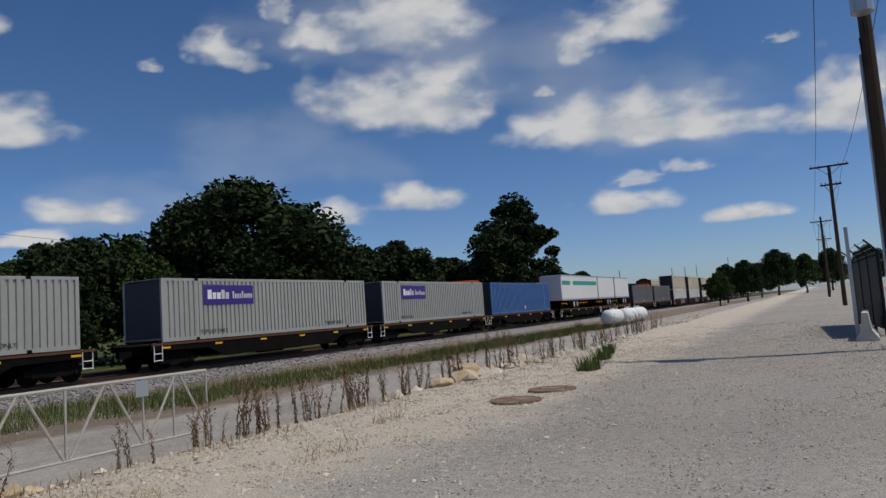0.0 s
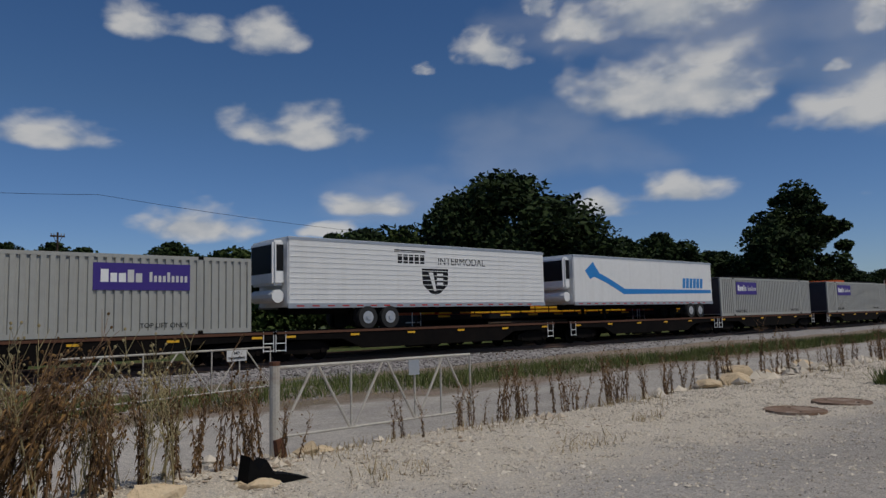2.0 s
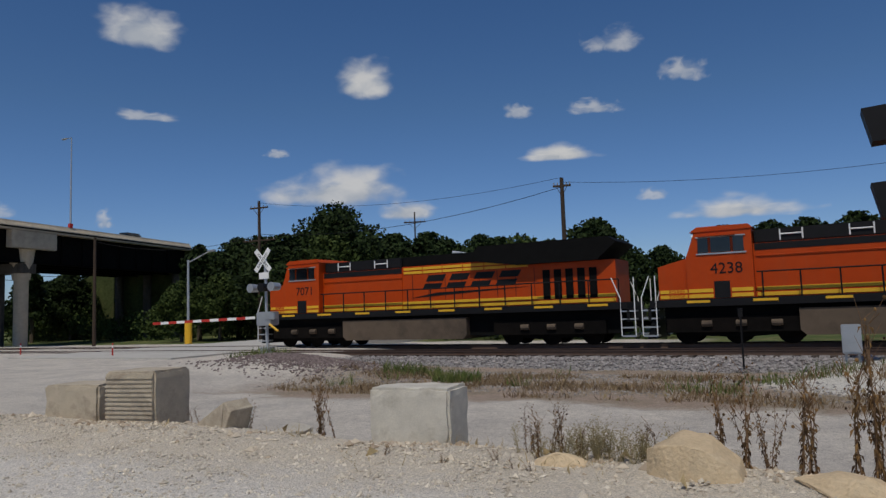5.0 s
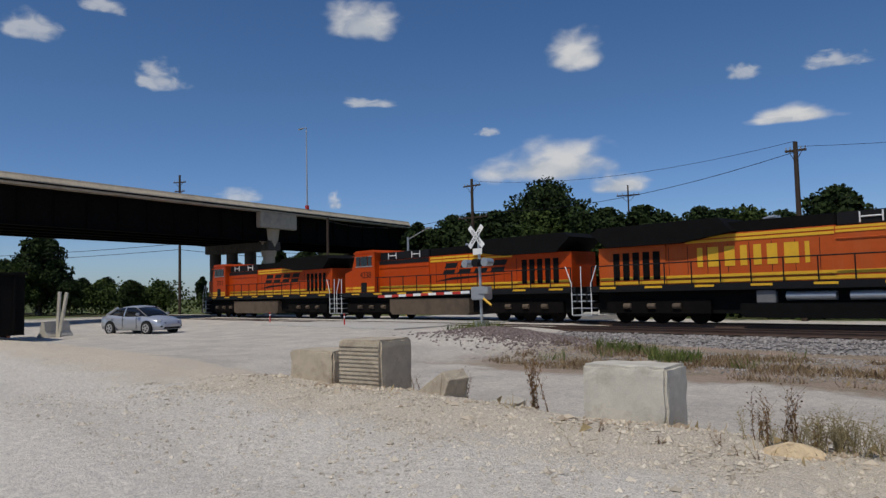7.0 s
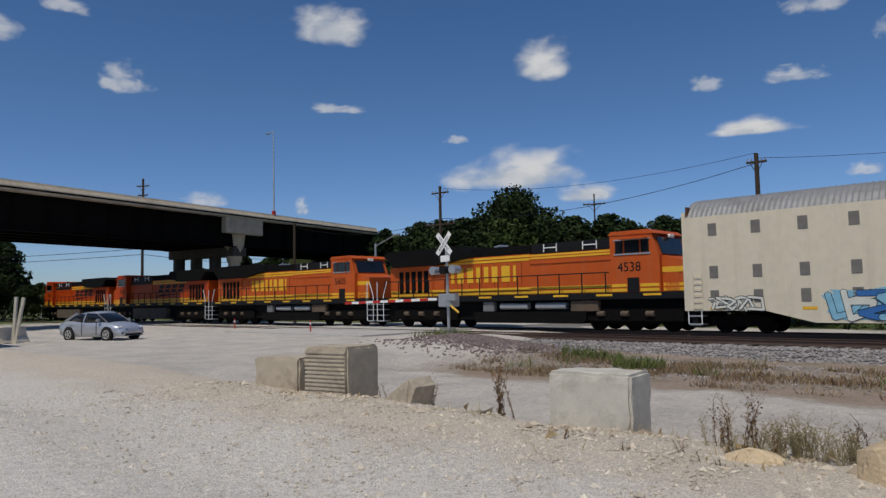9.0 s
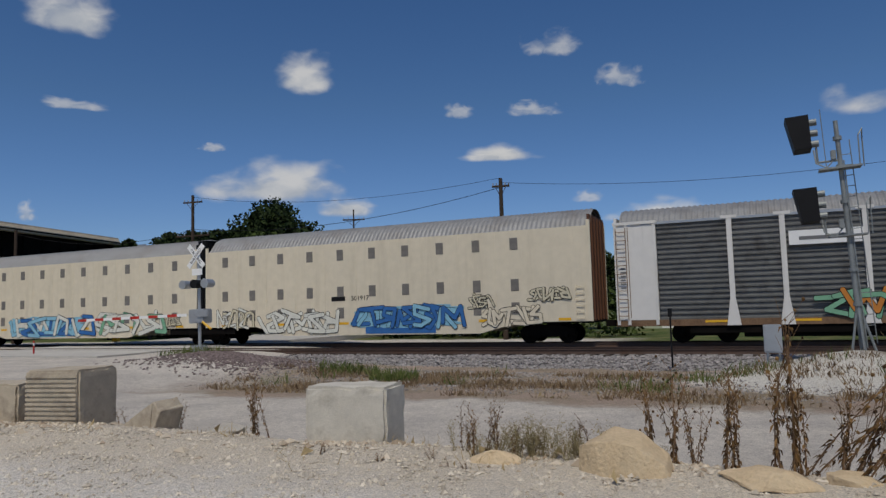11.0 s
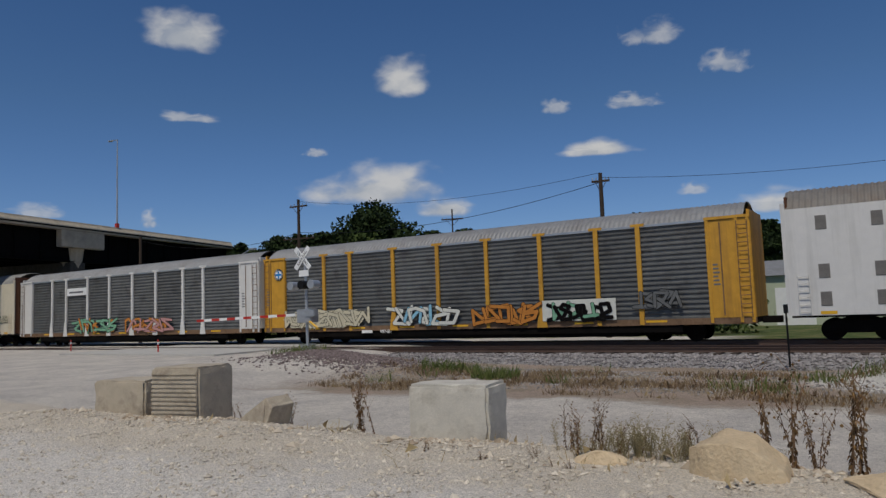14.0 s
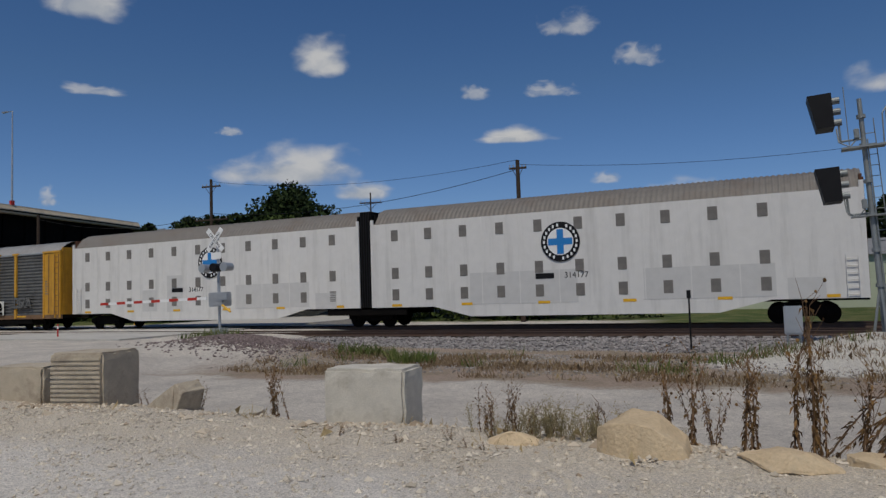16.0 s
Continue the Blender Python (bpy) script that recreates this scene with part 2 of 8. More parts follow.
def ground_material():
    m = bpy.data.materials.new("ground_surface")
    m.use_nodes = True
    n, l = m.node_tree.nodes, m.node_tree.links
    b = n["Principled BSDF"]
    b.inputs["Roughness"].default_value, b.inputs["Specular IOR Level"].default_value = 0.95, 0.15
    g = n.new("ShaderNodeNewGeometry")
    def tex(scale, detail, rough=0.6):
        t = n.new("ShaderNodeTexNoise")
        t.inputs["Scale"].default_value, t.inputs["Detail"].default_value, t.inputs["Roughness"].default_value = scale, detail, rough
        l.new(g.outputs["Position"], t.inputs["Vector"])
        return t
    big, mid, fine, grit = tex(0.12, 5), tex(0.7, 6), tex(9, 5, 0.7), tex(45, 3, 0.8)
    sep = n.new("ShaderNodeSeparateXYZ")
    l.new(g.outputs["Position"], sep.inputs[0])
    def math_(op, a, c, d=None):
        k = n.new("ShaderNodeMath")
        k.operation = op
        for i, v in enumerate((a, c, d)):
            if v is None:
                continue
            if isinstance(v, (int, float)):
                k.inputs[i].default_value = v
            else:
                l.new(v, k.inputs[i])
        return k.outputs[0]
    wob = math_("MULTIPLY_ADD", mid.outputs[0], 3.0, -1.5)
    y = math_("ADD", sep.outputs["Y"], wob)
    def step(v, a, c):
        k = n.new("ShaderNodeMapRange")
        k.inputs["From Min"].default_value, k.inputs["From Max"].default_value = a, c
        l.new(v, k.inputs["Value"])
        return k.outputs[0]
    def mix(f, a, c):
        k = n.new("ShaderNodeMix")
        k.data_type = "RGBA"
        l.new(f, k.inputs["Factor"])
        for s, v in (("A", a), ("B", c)):
            if isinstance(v, tuple):
                k.inputs[s].default_value = (*v, 1)
            else:
                l.new(v, k.inputs[s])
        return k.outputs["Result"]
    lot = mix(step(big.outputs[0], 0.35, 0.65), (0.66, 0.605, 0.53), (0.72, 0.665, 0.585))
    # the lot's colour turns greyer and darker on its eastern half
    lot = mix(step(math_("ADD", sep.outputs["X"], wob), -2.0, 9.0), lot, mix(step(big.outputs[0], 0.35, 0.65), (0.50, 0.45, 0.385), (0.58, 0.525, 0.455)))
    # worn wheel tracks along the lot, finer and greyer
    yl = math_("ADD", sep.outputs["Y"], math_("MULTIPLY_ADD", big.outputs[0], 4.0, -2.0))
    wave = math_("SINE", math_("MULTIPLY", yl, 2.3), None)
    lot = mix(math_("MULTIPLY", step(wave, 0.1, 0.9), 0.22), lot, (0.46, 0.43, 0.39))
    berm = mix(step(fine.outputs[0], 0.4, 0.65), (0.70, 0.62, 0.505), (0.54, 0.465, 0.36))
    lane = mix(step(mid.outputs[0], 0.4, 0.62), (0.59, 0.54, 0.47), (0.48, 0.44, 0.39))
    field = mix(step(mid.outputs[0], 0.4, 0.6), (0.27, 0.22, 0.155), (0.36, 0.28, 0.22))
    # white spoil round the signal foot
    ex, ey = math_("MULTIPLY", math_("ADD", sep.outputs["X"], -0.6), 0.36), math_("MULTIPLY", math_("ADD", sep.outputs["Y"], -19.8), 0.42)
    near_sig = math_("ADD", math_("ADD", math_("MULTIPLY", ex, ex), math_("MULTIPLY", ey, ey)), math_("MULTIPLY_ADD", fine.outputs[0], 0.9, -0.45))
    field = mix(step(near_sig, 0.7, 1.1), (0.60, 0.57, 0.51), field)
    far = mix(step(mid.outputs[0], 0.45, 0.6), (0.07, 0.10, 0.03), (0.15, 0.15, 0.06))
    # the strip south of the tracks ends at the level crossing
    right = step(math_("ADD", sep.outputs["X"], wob), -17.0, -14.0)
    # the coarse tan edge is broader along the eastern road
    edge = step(math_("MULTIPLY_ADD", step(sep.outputs["X"], 2.0, 9.0), 1.5, y), 5.0, 6.2)
    c = mix(edge, lot, berm)
    c = mix(step(y, 8.6, 9.3), c, lane)
    c = mix(math_("MULTIPLY", step(y, 14.6, 15.3), right), c, field)
    c = mix(step(y, 36.0, 36.6), c, mix(step(sep.outputs["X"], -9.0, -6.0), lane, far))
    c = mix(step(y, 42.5, 43.5), c, far)
    c = mix(step(math_("SUBTRACT", 0.0, sep.outputs["X"]), 75.0, 90.0), c, far)
    k = n.new("ShaderNodeVectorMath")
    k.operation = "SCALE"
    l.new(c, k.inputs[0])
    sp = math_("ADD", step(grit.outputs[0], 0.36, 0.64), step(fine.outputs[0], 0.2, 0.8))
    # scales the colour down by up to 0.24 towards the east, tan edge excepted
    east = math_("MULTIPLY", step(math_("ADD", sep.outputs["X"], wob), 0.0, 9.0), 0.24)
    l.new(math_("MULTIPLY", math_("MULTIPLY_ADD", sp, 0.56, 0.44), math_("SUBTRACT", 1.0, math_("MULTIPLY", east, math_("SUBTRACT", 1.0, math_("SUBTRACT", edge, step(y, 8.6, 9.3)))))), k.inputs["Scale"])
    l.new(k.outputs[0], b.inputs["Base Color"])
    bp = n.new("ShaderNodeBump")
    bp.inputs["Strength"].default_value, bp.inputs["Distance"].default_value = 0.75, 0.05
    l.new(math_("ADD", grit.outputs[0], fine.outputs[0]), bp.inputs["Height"])
    l.new(bp.outputs[0], b.inputs["Normal"])
    return m


def cloud_material(name="cloud_vapour", most=0.94, scale=1.0):
    """A cloud card that glows, its sunlit white painted on, torn at its rim by noise."""
    m = bpy.data.materials.new(name)
    m.use_nodes = True
    n, l = m.node_tree.nodes, m.node_tree.links
    n.remove(n["Principled BSDF"])
    out = n["Material Output"]
    tc, oi = n.new("ShaderNodeTexCoord"), n.new("ShaderNodeObjectInfo")
    uv = n.new("ShaderNodeVectorMath")
    uv.operation = "MULTIPLY_ADD"
    uv.inputs[1].default_value, uv.inputs[2].default_value = (2, 2, 2), (-1, -1, -1)
    l.new(tc.outputs["Generated"], uv.inputs[0])
    off = n.new("ShaderNodeVectorMath")
    off.operation = "SCALE"
    off.inputs[0].default_value = (900, 700, 500)
    l.new(oi.outputs["Random"], off.inputs["Scale"])
    flat = n.new("ShaderNodeVectorMath")
    flat.operation = "MULTIPLY"
    flat.inputs[1].default_value = (0.75, 1.25, 1.0)
    l.new(tc.outputs["Object"], flat.inputs[0])
    ps = n.new("ShaderNodeVectorMath")
    ps.operation = "ADD"
    l.new(flat.outputs[0], ps.inputs[0]), l.new(off.outputs[0], ps.inputs[1])
    def noise_tex(s, d, r):
        t = n.new("ShaderNodeTexNoise")
        t.inputs["Scale"].default_value, t.inputs["Detail"].default_value, t.inputs["Roughness"].default_value = s, d, r
        l.new(ps.outputs[0], t.inputs["Vector"])
        return t
    a, c = noise_tex(0.0095 * scale, 5, 0.46), noise_tex(0.0045 * scale, 3, 0.45)
    def math_(op, *args):
        k = n.new("ShaderNodeMath")
        k.operation = op
        for i, v in enumerate(args):
            if isinstance(v, (int, float)):
                k.inputs[i].default_value = v
            else:
                l.new(v, k.inputs[i])
        return k.outputs[0]
    # heaped above a level base
    sep = n.new("ShaderNodeSeparateXYZ")
    l.new(uv.outputs[0], sep.inputs[0])
    up = math_("ADD", sep.outputs["Y"], 0.24)
    tall = math_("MAXIMUM", math_("MULTIPLY", up, 0.86), math_("MULTIPLY", up, -2.1))
    far = math_("SQRT", math_("ADD", math_("MULTIPLY", sep.outputs["X"], sep.outputs["X"]), math_("MULTIPLY", tall, tall)), 0.0)
    dens = math_("SUBTRACT", math_("MULTIPLY", math_("ADD", a.outputs[0], c.outputs[0]), 1.2), math_("MULTIPLY", far, 1.2))
    al = n.new("ShaderNodeMapRange")
    al.interpolation_type = "SMOOTHSTEP"
    al.inputs["From Min"].default_value, al.inputs["From Max"].default_value = 0.20, 0.86
    al.inputs["To Max"].default_value = most
    l.new(dens, al.inputs["Value"])
    em, tr, mx = n.new("ShaderNodeEmission"), n.new("ShaderNodeBsdfTransparent"), n.new("ShaderNodeMixShader")
    # painted sun and shade: grey-blue towards the base, white above
    col = n.new("ShaderNodeMix")
    col.data_type = "RGBA"
    col.inputs["A"].default_value, col.inputs["B"].default_value = (0.56, 0.60, 0.66, 1), (0.80, 0.80, 0.80, 1)
    den2 = n.new("ShaderNodeMapRange")
    den2.inputs["From Min"].default_value, den2.inputs["From Max"].default_value = 0.40, 0.62
    l.new(math_("MULTIPLY_ADD", up, 0.16, a.outputs[0]), den2.inputs["Value"])
    l.new(den2.outputs[0], col.inputs["Factor"])
    l.new(col.outputs["Result"], em.inputs["Color"])
    em.inputs["Strength"].default_value = 0.86
    l.new(al.outputs[0], mx.inputs["Fac"]), l.new(tr.outputs[0], mx.inputs[1]), l.new(em.outputs[0], mx.inputs[2])
    l.new(mx.outputs[0], out.inputs["Surface"])
    return m


# ---------------------------------------------------------------- mesh helpers
def box(bm, x0, x1, y0, y1, z0, z1, bev=0.0):
    v = [bm.verts.new((x, y, z)) for x in (x0, x1) for y in (y0, y1) for z in (z0, z1)]
    fs = [bm.faces.new([v[i] for i in q]) for q in ((0, 1, 3, 2), (4, 6, 7, 5), (0, 4, 5, 1), (2, 3, 7, 6), (0, 2, 6, 4), (1, 5, 7, 3))]
    if bev:
        bmesh.ops.bevel(bm, geom=list({e for f in fs for e in f.edges}), offset=bev, segments=2, affect="EDGES")


def boxes(*rows, bev=0.0):
    bm = bmesh.new()
    for r in rows:
        box(bm, *r, bev=bev)
    return bm


def rod(bm, p, q, r, r2=None, n=6):
    p, q = Vector(p), Vector(q)
    r2 = r if r2 is None else r2
    d = (q - p).normalized()
    u = d.orthogonal().normalized()
    w = d.cross(u)
    a, b = [], []
    for i in range(n):
        c = u * math.cos(2 * math.pi * i / n) + w * math.sin(2 * math.pi * i / n)
        a.append(bm.verts.new(p + c * r))
        b.append(bm.verts.new(q + c * r2))
    for i in range(n):
        j = (i + 1) % n
        bm.faces.new((a[i], a[j], b[j], b[i]))
    bm.faces.new(a[::-1]), bm.faces.new(b)


def rods(rows, n=6):
    bm = bmesh.new()
    for r in rows:
        rod(bm, *r, n=n)
    return bm


def tube(bm, pts, r, n=4):
    """One unbroken round line through the points."""
    rings = []
    for i, p in enumerate(pts):
        d = (pts[min(i + 1, len(pts) - 1)] - pts[max(i - 1, 0)]).normalized()
        u = Vector((0, 0, 1)).cross(d).normalized()
        w = d.cross(u)
        rings.append([bm.verts.new(p + (u * math.cos(2 * math.pi * k / n) + w * math.sin(2 * math.pi * k / n)) * r) for k in range(n)])
    for a, b in zip(rings[:-1], rings[1:]):
        for k in range(n):
            bm.faces.new((a[k], a[(k + 1) % n], b[(k + 1) % n], b[k]))


def prism(bm, pts, y0, y1):
    """A profile in x and z drawn out from y0 to y1."""
    a = [bm.verts.new((x, y0, z)) for x, z in pts]
    b = [bm.verts.new((x, y1, z)) for x, z in pts]
    k = len(pts)
    bm.faces.new(a), bm.faces.new(b[::-1])
    for i in range(k):
        j = (i + 1) % k
        bm.faces.new((a[j], a[i], b[i], b[j]))


def finish(bm):
    bmesh.ops.recalc_face_normals(bm, faces=bm.faces)
    return bm


def mesh_ob(name, bm, material, m=None, smooth=False):
    me = bpy.data.meshes.new(name)
    finish(bm).to_mesh(me)
    bm.free()
    me.materials.append(material)
    if smooth:
        for p in me.polygons:
            p.use_smooth = True
    ob = new(name, me)
    if m is not None:
        ob.matrix_basis = m
    return ob


SPLIT = set("""word_mark word_mark_end number_mark air_reservoir end_ladder corner_post reflector landing_leg end_platform walkway_stripe hood_door_gap louvre upper_stripe lower_stripe step_well side_sill top_rail bottom_rail lock_rod side_stake
seam lower_sill corner_panel top_chord brake_cylinder headlight horn side_wall well_side well_flange truck_frame coupler end_rib corner_frame end_door pillar windscreen_pillar door_handle nose_stripe
window_frame cutout cradle side_ribs truck_arm end_frame panel post grab_iron step_rail joint_frame corner_casting stake""".split())


LOOSE = {"graffiti", "graffiti_outline", "badge_marks", "marker_strip"}


def islands(bm):
    seen, out = set(), []
    for v in bm.verts:
        if v in seen:
            continue
        todo, grp = [v], []
        seen.add(v)
        while todo:
            a = todo.pop()
            grp.append(a)
            for e in a.link_edges:
                b = e.other_vert(a)
                if b not in seen:
                    seen.add(b)
                    todo.append(b)
        out.append(grp)
    return out


def part(name, bm, material, parent, label="", smooth=False):
    if name in SPLIT:
        groups = islands(bm)
        if len(groups) > 1:
            obs = []
            for g in groups:
                b2, new_of = bmesh.new(), {}
                for v in g:
                    new_of[v] = b2.verts.new(v.co)
                for f in {f for v in g for f in v.link_faces}:
                    b2.faces.new([new_of[v] for v in f.verts])
                obs.append(part(name, b2, material, parent, label, smooth))
            bm.free()
            return obs[0]
    ob = mesh_ob(name, bm, material, smooth=smooth)
    if name in LOOSE:
        ob["kind"] = "stuff"
    ob.parent = parent
    if label:
        ob["label"] = label
    return ob


def same(name, me, parent, m):
    """One more piece on a shared mesh."""
    ob = new(name, me)
    ob.parent = parent
    ob.matrix_basis = m
    return ob


def thing(name, label, category, group="", m=None):
    ob = new(name)
    ob.empty_display_size = 0.2
    if m is not None:
        ob.matrix_basis = m
    return tagged(ob, label, category, group)


def letters(text, size, material, parent, m, name="lettering"):
    """Flat letters of the built-in font, turned into a mesh."""
    cu = bpy.data.curves.new(name, "FONT")
    cu.body, cu.size, cu.extrude, cu.align_x = text, size, 0.004, "CENTER"
    tmp = bpy.data.objects.new(name, cu)
    me = bpy.data.meshes.new_from_object(tmp)
    bpy.data.objects.remove(tmp)
    me.materials.clear()
    me.materials.append(material)
    ob = new(name, me)
    ob.parent = parent
    ob.matrix_basis = m
    return ob


RUNS = []   # moving things: object, x at the start, speed, y of the track
RAIL = -0.10
NEAR_Y, FAR_Y = 27.65, 31.95
NEAR_V, FAR_V = 24.3, -18.0


# ---------------------------------------------------------------- ground
def smooth(a, b, v):
    t = min(1, max(0, (v - a) / (b - a)))
    return t * t * (3 - 2 * t)


def ground_z(x, y):
    drop = smooth(7.4, 9.6, y + 0.5 * noise.noise((x * 0.35, y * 0.2, 0)))
    # the lot runs on to the level crossing at the west
    cross = 1 - smooth(-20.0, -14.0, x + 0.12 * (y - 8))
    low = -0.5 + 0.12 * noise.noise((x * 0.12, y * 0.15, 3))
    z = drop * (low * (1 - cross) - 0.16 * cross)
    if y > 35:
        z = z * (1 - smooth(35, 40, y)) - 0.45 * smooth(35, 40, y)
    near = 0.05 * noise.noise((x * 0.5, y * 0.5, 1)) + 0.02 * noise.noise((x * 2, y * 2, 2))
    # loose ridge of gravel that edges the lot
    ridge = 0.09 * math.exp(-((y - 6.9) / 0.5) ** 2) * (0.5 + noise.noise((x * 0.6, 0, 5)))
    # spoil heap round the signal and the dark mound beside the crossing
    heap = 0.75 * math.exp(-(((x - 2.2) / 2.6) ** 2 + ((y - 21.6) / 1.5) ** 2))
    mound = 0.55 * math.exp(-(((x + 17.5) / 3.6) ** 2 + ((y - 20.5) / 1.9) ** 2))
    rise = 0.0045 * max(0, x - 25) * (1 - smooth(10, 18, y))
    return z + near + max(0, ridge) + heap + mound + min(rise, 2.2)


def axis(stops):
    out = []
    for a, b, s in stops:
        k = max(1, int(round((b - a) / s)))
        out += [a + (b - a) * i / k for i in range(k)]
    return out + [stops[-1][1]]


def build_ground():
    xs = axis([(-2600, -300, 230), (-300, -80, 20), (-80, -30, 2.5), (-30, 30, 0.5), (30, 90, 2), (90, 300, 15), (300, 2600, 230)])
    ys = axis([(-2600, -100, 250), (-100, -10, 10), (-10, 2, 1), (2, 26, 0.4), (26, 45, 1.5), (45, 120, 10), (120, 2600, 310)])
    verts = [(x, y, ground_z(x, y)) for y in ys for x in xs]
    k = len(xs)
    faces = [(j * k + i, j * k + i + 1, (j + 1) * k + i + 1, (j + 1) * k + i) for j in range(len(ys) - 1) for i in range(k - 1)]
    me = bpy.data.meshes.new("ground")
    me.from_pydata(verts, [], faces)
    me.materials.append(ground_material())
    for p in me.polygons:
        p.use_smooth = True
    return tagged(new("ground", me), "pale crushed limestone lot and dirt lane beside the tracks", "ground", kind="structure")


build_ground()


def stone_field(name, label, places, material, squash=0.7):
    """Many small stones in one mesh, six corners each."""
    base = np.array([(1, 0, 0), (-1, 0, 0), (0, 1, 0), (0, -1, 0), (0, 0, 1), (0, 0, -1)], float)
    tri = np.array([(0, 2, 4), (2, 1, 4), (1, 3, 4), (3, 0, 4), (2, 0, 5), (1, 2, 5), (3, 1, 5), (0, 3, 5)])
    rng = np.random.default_rng(len(places))
    p = np.array(places, float)
    k = len(p)
    sh = base[None] * rng.uniform(0.6, 1.3, (k, 6, 1)) + rng.uniform(-0.25, 0.25, (k, 6, 3))
    sh[:, :, 2] *= squash
    a = rng.uniform(0, 6.28, k)
    ca, sa = np.cos(a)[:, None], np.sin(a)[:, None]
    x, y = sh[:, :, 0] * ca - sh[:, :, 1] * sa, sh[:, :, 0] * sa + sh[:, :, 1] * ca
    v = np.stack([x, y, sh[:, :, 2]], -1) * p[:, 3][:, None, None] + p[:, None, :3]
    f = (tri[None] + 6 * np.arange(k)[:, None, None]).reshape(-1, 3)
    me = bpy.data.meshes.new(name)
    me.from_pydata(v.reshape(-1, 3).tolist(), [], f.tolist())
    me.materials.append(material)
    return tagged(new(name, me), label, name.replace("_", " "), kind="stuff")


# ---------------------------------------------------------------- track bed
def bank_z(y):
    c = (NEAR_Y + FAR_Y) / 2
    d = abs(y - c)
    return RAIL - 0.22 - 0.55 * max(0, (d - 4.9)) / 3.2


def build_bed():
    xs, ys = axis([(-420, -60, 12), (-60, 60, 1.0), (60, 460, 12)]), axis([(21.3, 38.3, 0.5)])
    verts = [(x, y, bank_z(y) + 0.05 * noise.noise((x * 0.7, y * 0.7, 0))) for y in ys for x in xs]
    k = len(xs)
    faces = [(j * k + i, j * k + i + 1, (j + 1) * k + i + 1, (j + 1) * k + i) for j in range(len(ys) - 1) for i in range(k - 1)]
    me = bpy.data.meshes.new("track_bed")
    me.from_pydata(verts, [], faces)
    me.materials.append(mat("ballast_bed", (0.26, 0.245, 0.235), 0.95, var=0.45, scale=2, fine=22, bump=1.0, spec=0.15))
    tagged(new("track_bed", me), "grey crushed-stone ballast bed under the two tracks", "ballast", kind="structure")
    rr = random.Random(4)
    pts = []
    for i in range(17000):
        x = rr.gauss(-2, 20)
        y = rr.uniform(21.3, 26.3)
        if -40 < x < 60 and not -40 < x < -24:
            pts.append((x, y, bank_z(y) + 0.03 + 0.05 * noise.noise((x * 0.7, y * 0.7, 0)), rr.uniform(0.035, 0.085)))
    stone_field("ballast_stones", "loose grey and purple ballast stones on the bank", pts, BALLAST)


build_bed()


def build_rails():
    prof = ((-0.07, 0), (0.07, 0), (0.07, 0.02), (0.012, 0.045), (0.012, 0.13), (0.036, 0.14), (0.036, 0.17), (-0.036, 0.17), (-0.036, 0.14), (-0.012, 0.13), (-0.012, 0.045), (-0.07, 0.02))
    for yc in (NEAR_Y, FAR_Y):
        for s in (-0.7175, 0.7175):
            bm = bmesh.new()
            a = [bm.verts.new((-420, yc + s + p, RAIL - 0.17 + z)) for p, z in prof]
            b = [bm.verts.new((460, yc + s + p, RAIL - 0.17 + z)) for p, z in prof]
            for i in range(len(prof)):
                j = (i + 1) % len(prof)
                bm.faces.new((a[i], a[j], b[j], b[i]))
            tagged(mesh_ob("rail", bm, M["railsteel"]), "rust-brown steel rail with worn head on wooden ties", "rail", "running rails", "structure")
    me = None
    for yc in (NEAR_Y, FAR_Y):
        for i in range(150):
            x = -48 + i * 0.56
            if -40 < x < -27:
                continue
            if me is None:
                first = mesh_ob("railway_tie", boxes((-0.115, 0.115, -1.3, 1.3, -0.18, 0.0), bev=0.012), M["tie"])
                me = first.data
                ob = first
            else:
                ob = new("railway_tie", me)
            ob.matrix_basis = pose(x, yc, RAIL - 0.168)
            tagged(ob, "creosote-black wooden tie bedded in ballast", "railway tie", "ties under the tracks", "structure")


build_rails()


def build_crossing():
    ob = mesh_ob("road_crossing", boxes((-40, -27, 22.5, 26.75, -0.5, RAIL + 0.005), (-40, -27, 28.45, 31.1, -0.5, RAIL + 0.005), (-40, -27, 26.95, 28.30, -0.5, RAIL - 0.03),
                                        (-40, -27, 31.3, 32.6, -0.5, RAIL - 0.03), (-40, -27, 32.8, 60, -0.5, RAIL + 0.005)), mat("road_concrete", (0.46, 0.44, 0.40), 0.9, var=0.12, bump=0.3, dirt=(0.3, 0.28, 0.26), dirt_amt=0.5))
    tagged(ob, "pale concrete road laid across both tracks", "road", kind="structure")


build_crossing()


# ---------------------------------------------------------------- highway bridge
BRIDGE_TURN = 14.0
BRIDGE_SIZE = 1.18
BRIDGE_AT = (-66.08, 42.95)
BRIDGE_M = pose(*BRIDGE_AT, -0.288, 0, 0, BRIDGE_TURN) @ Matrix.Diagonal((BRIDGE_SIZE, BRIDGE_SIZE, BRIDGE_SIZE, 1))
BRIDGE_ROAD = 9.2 * BRIDGE_SIZE - 0.288


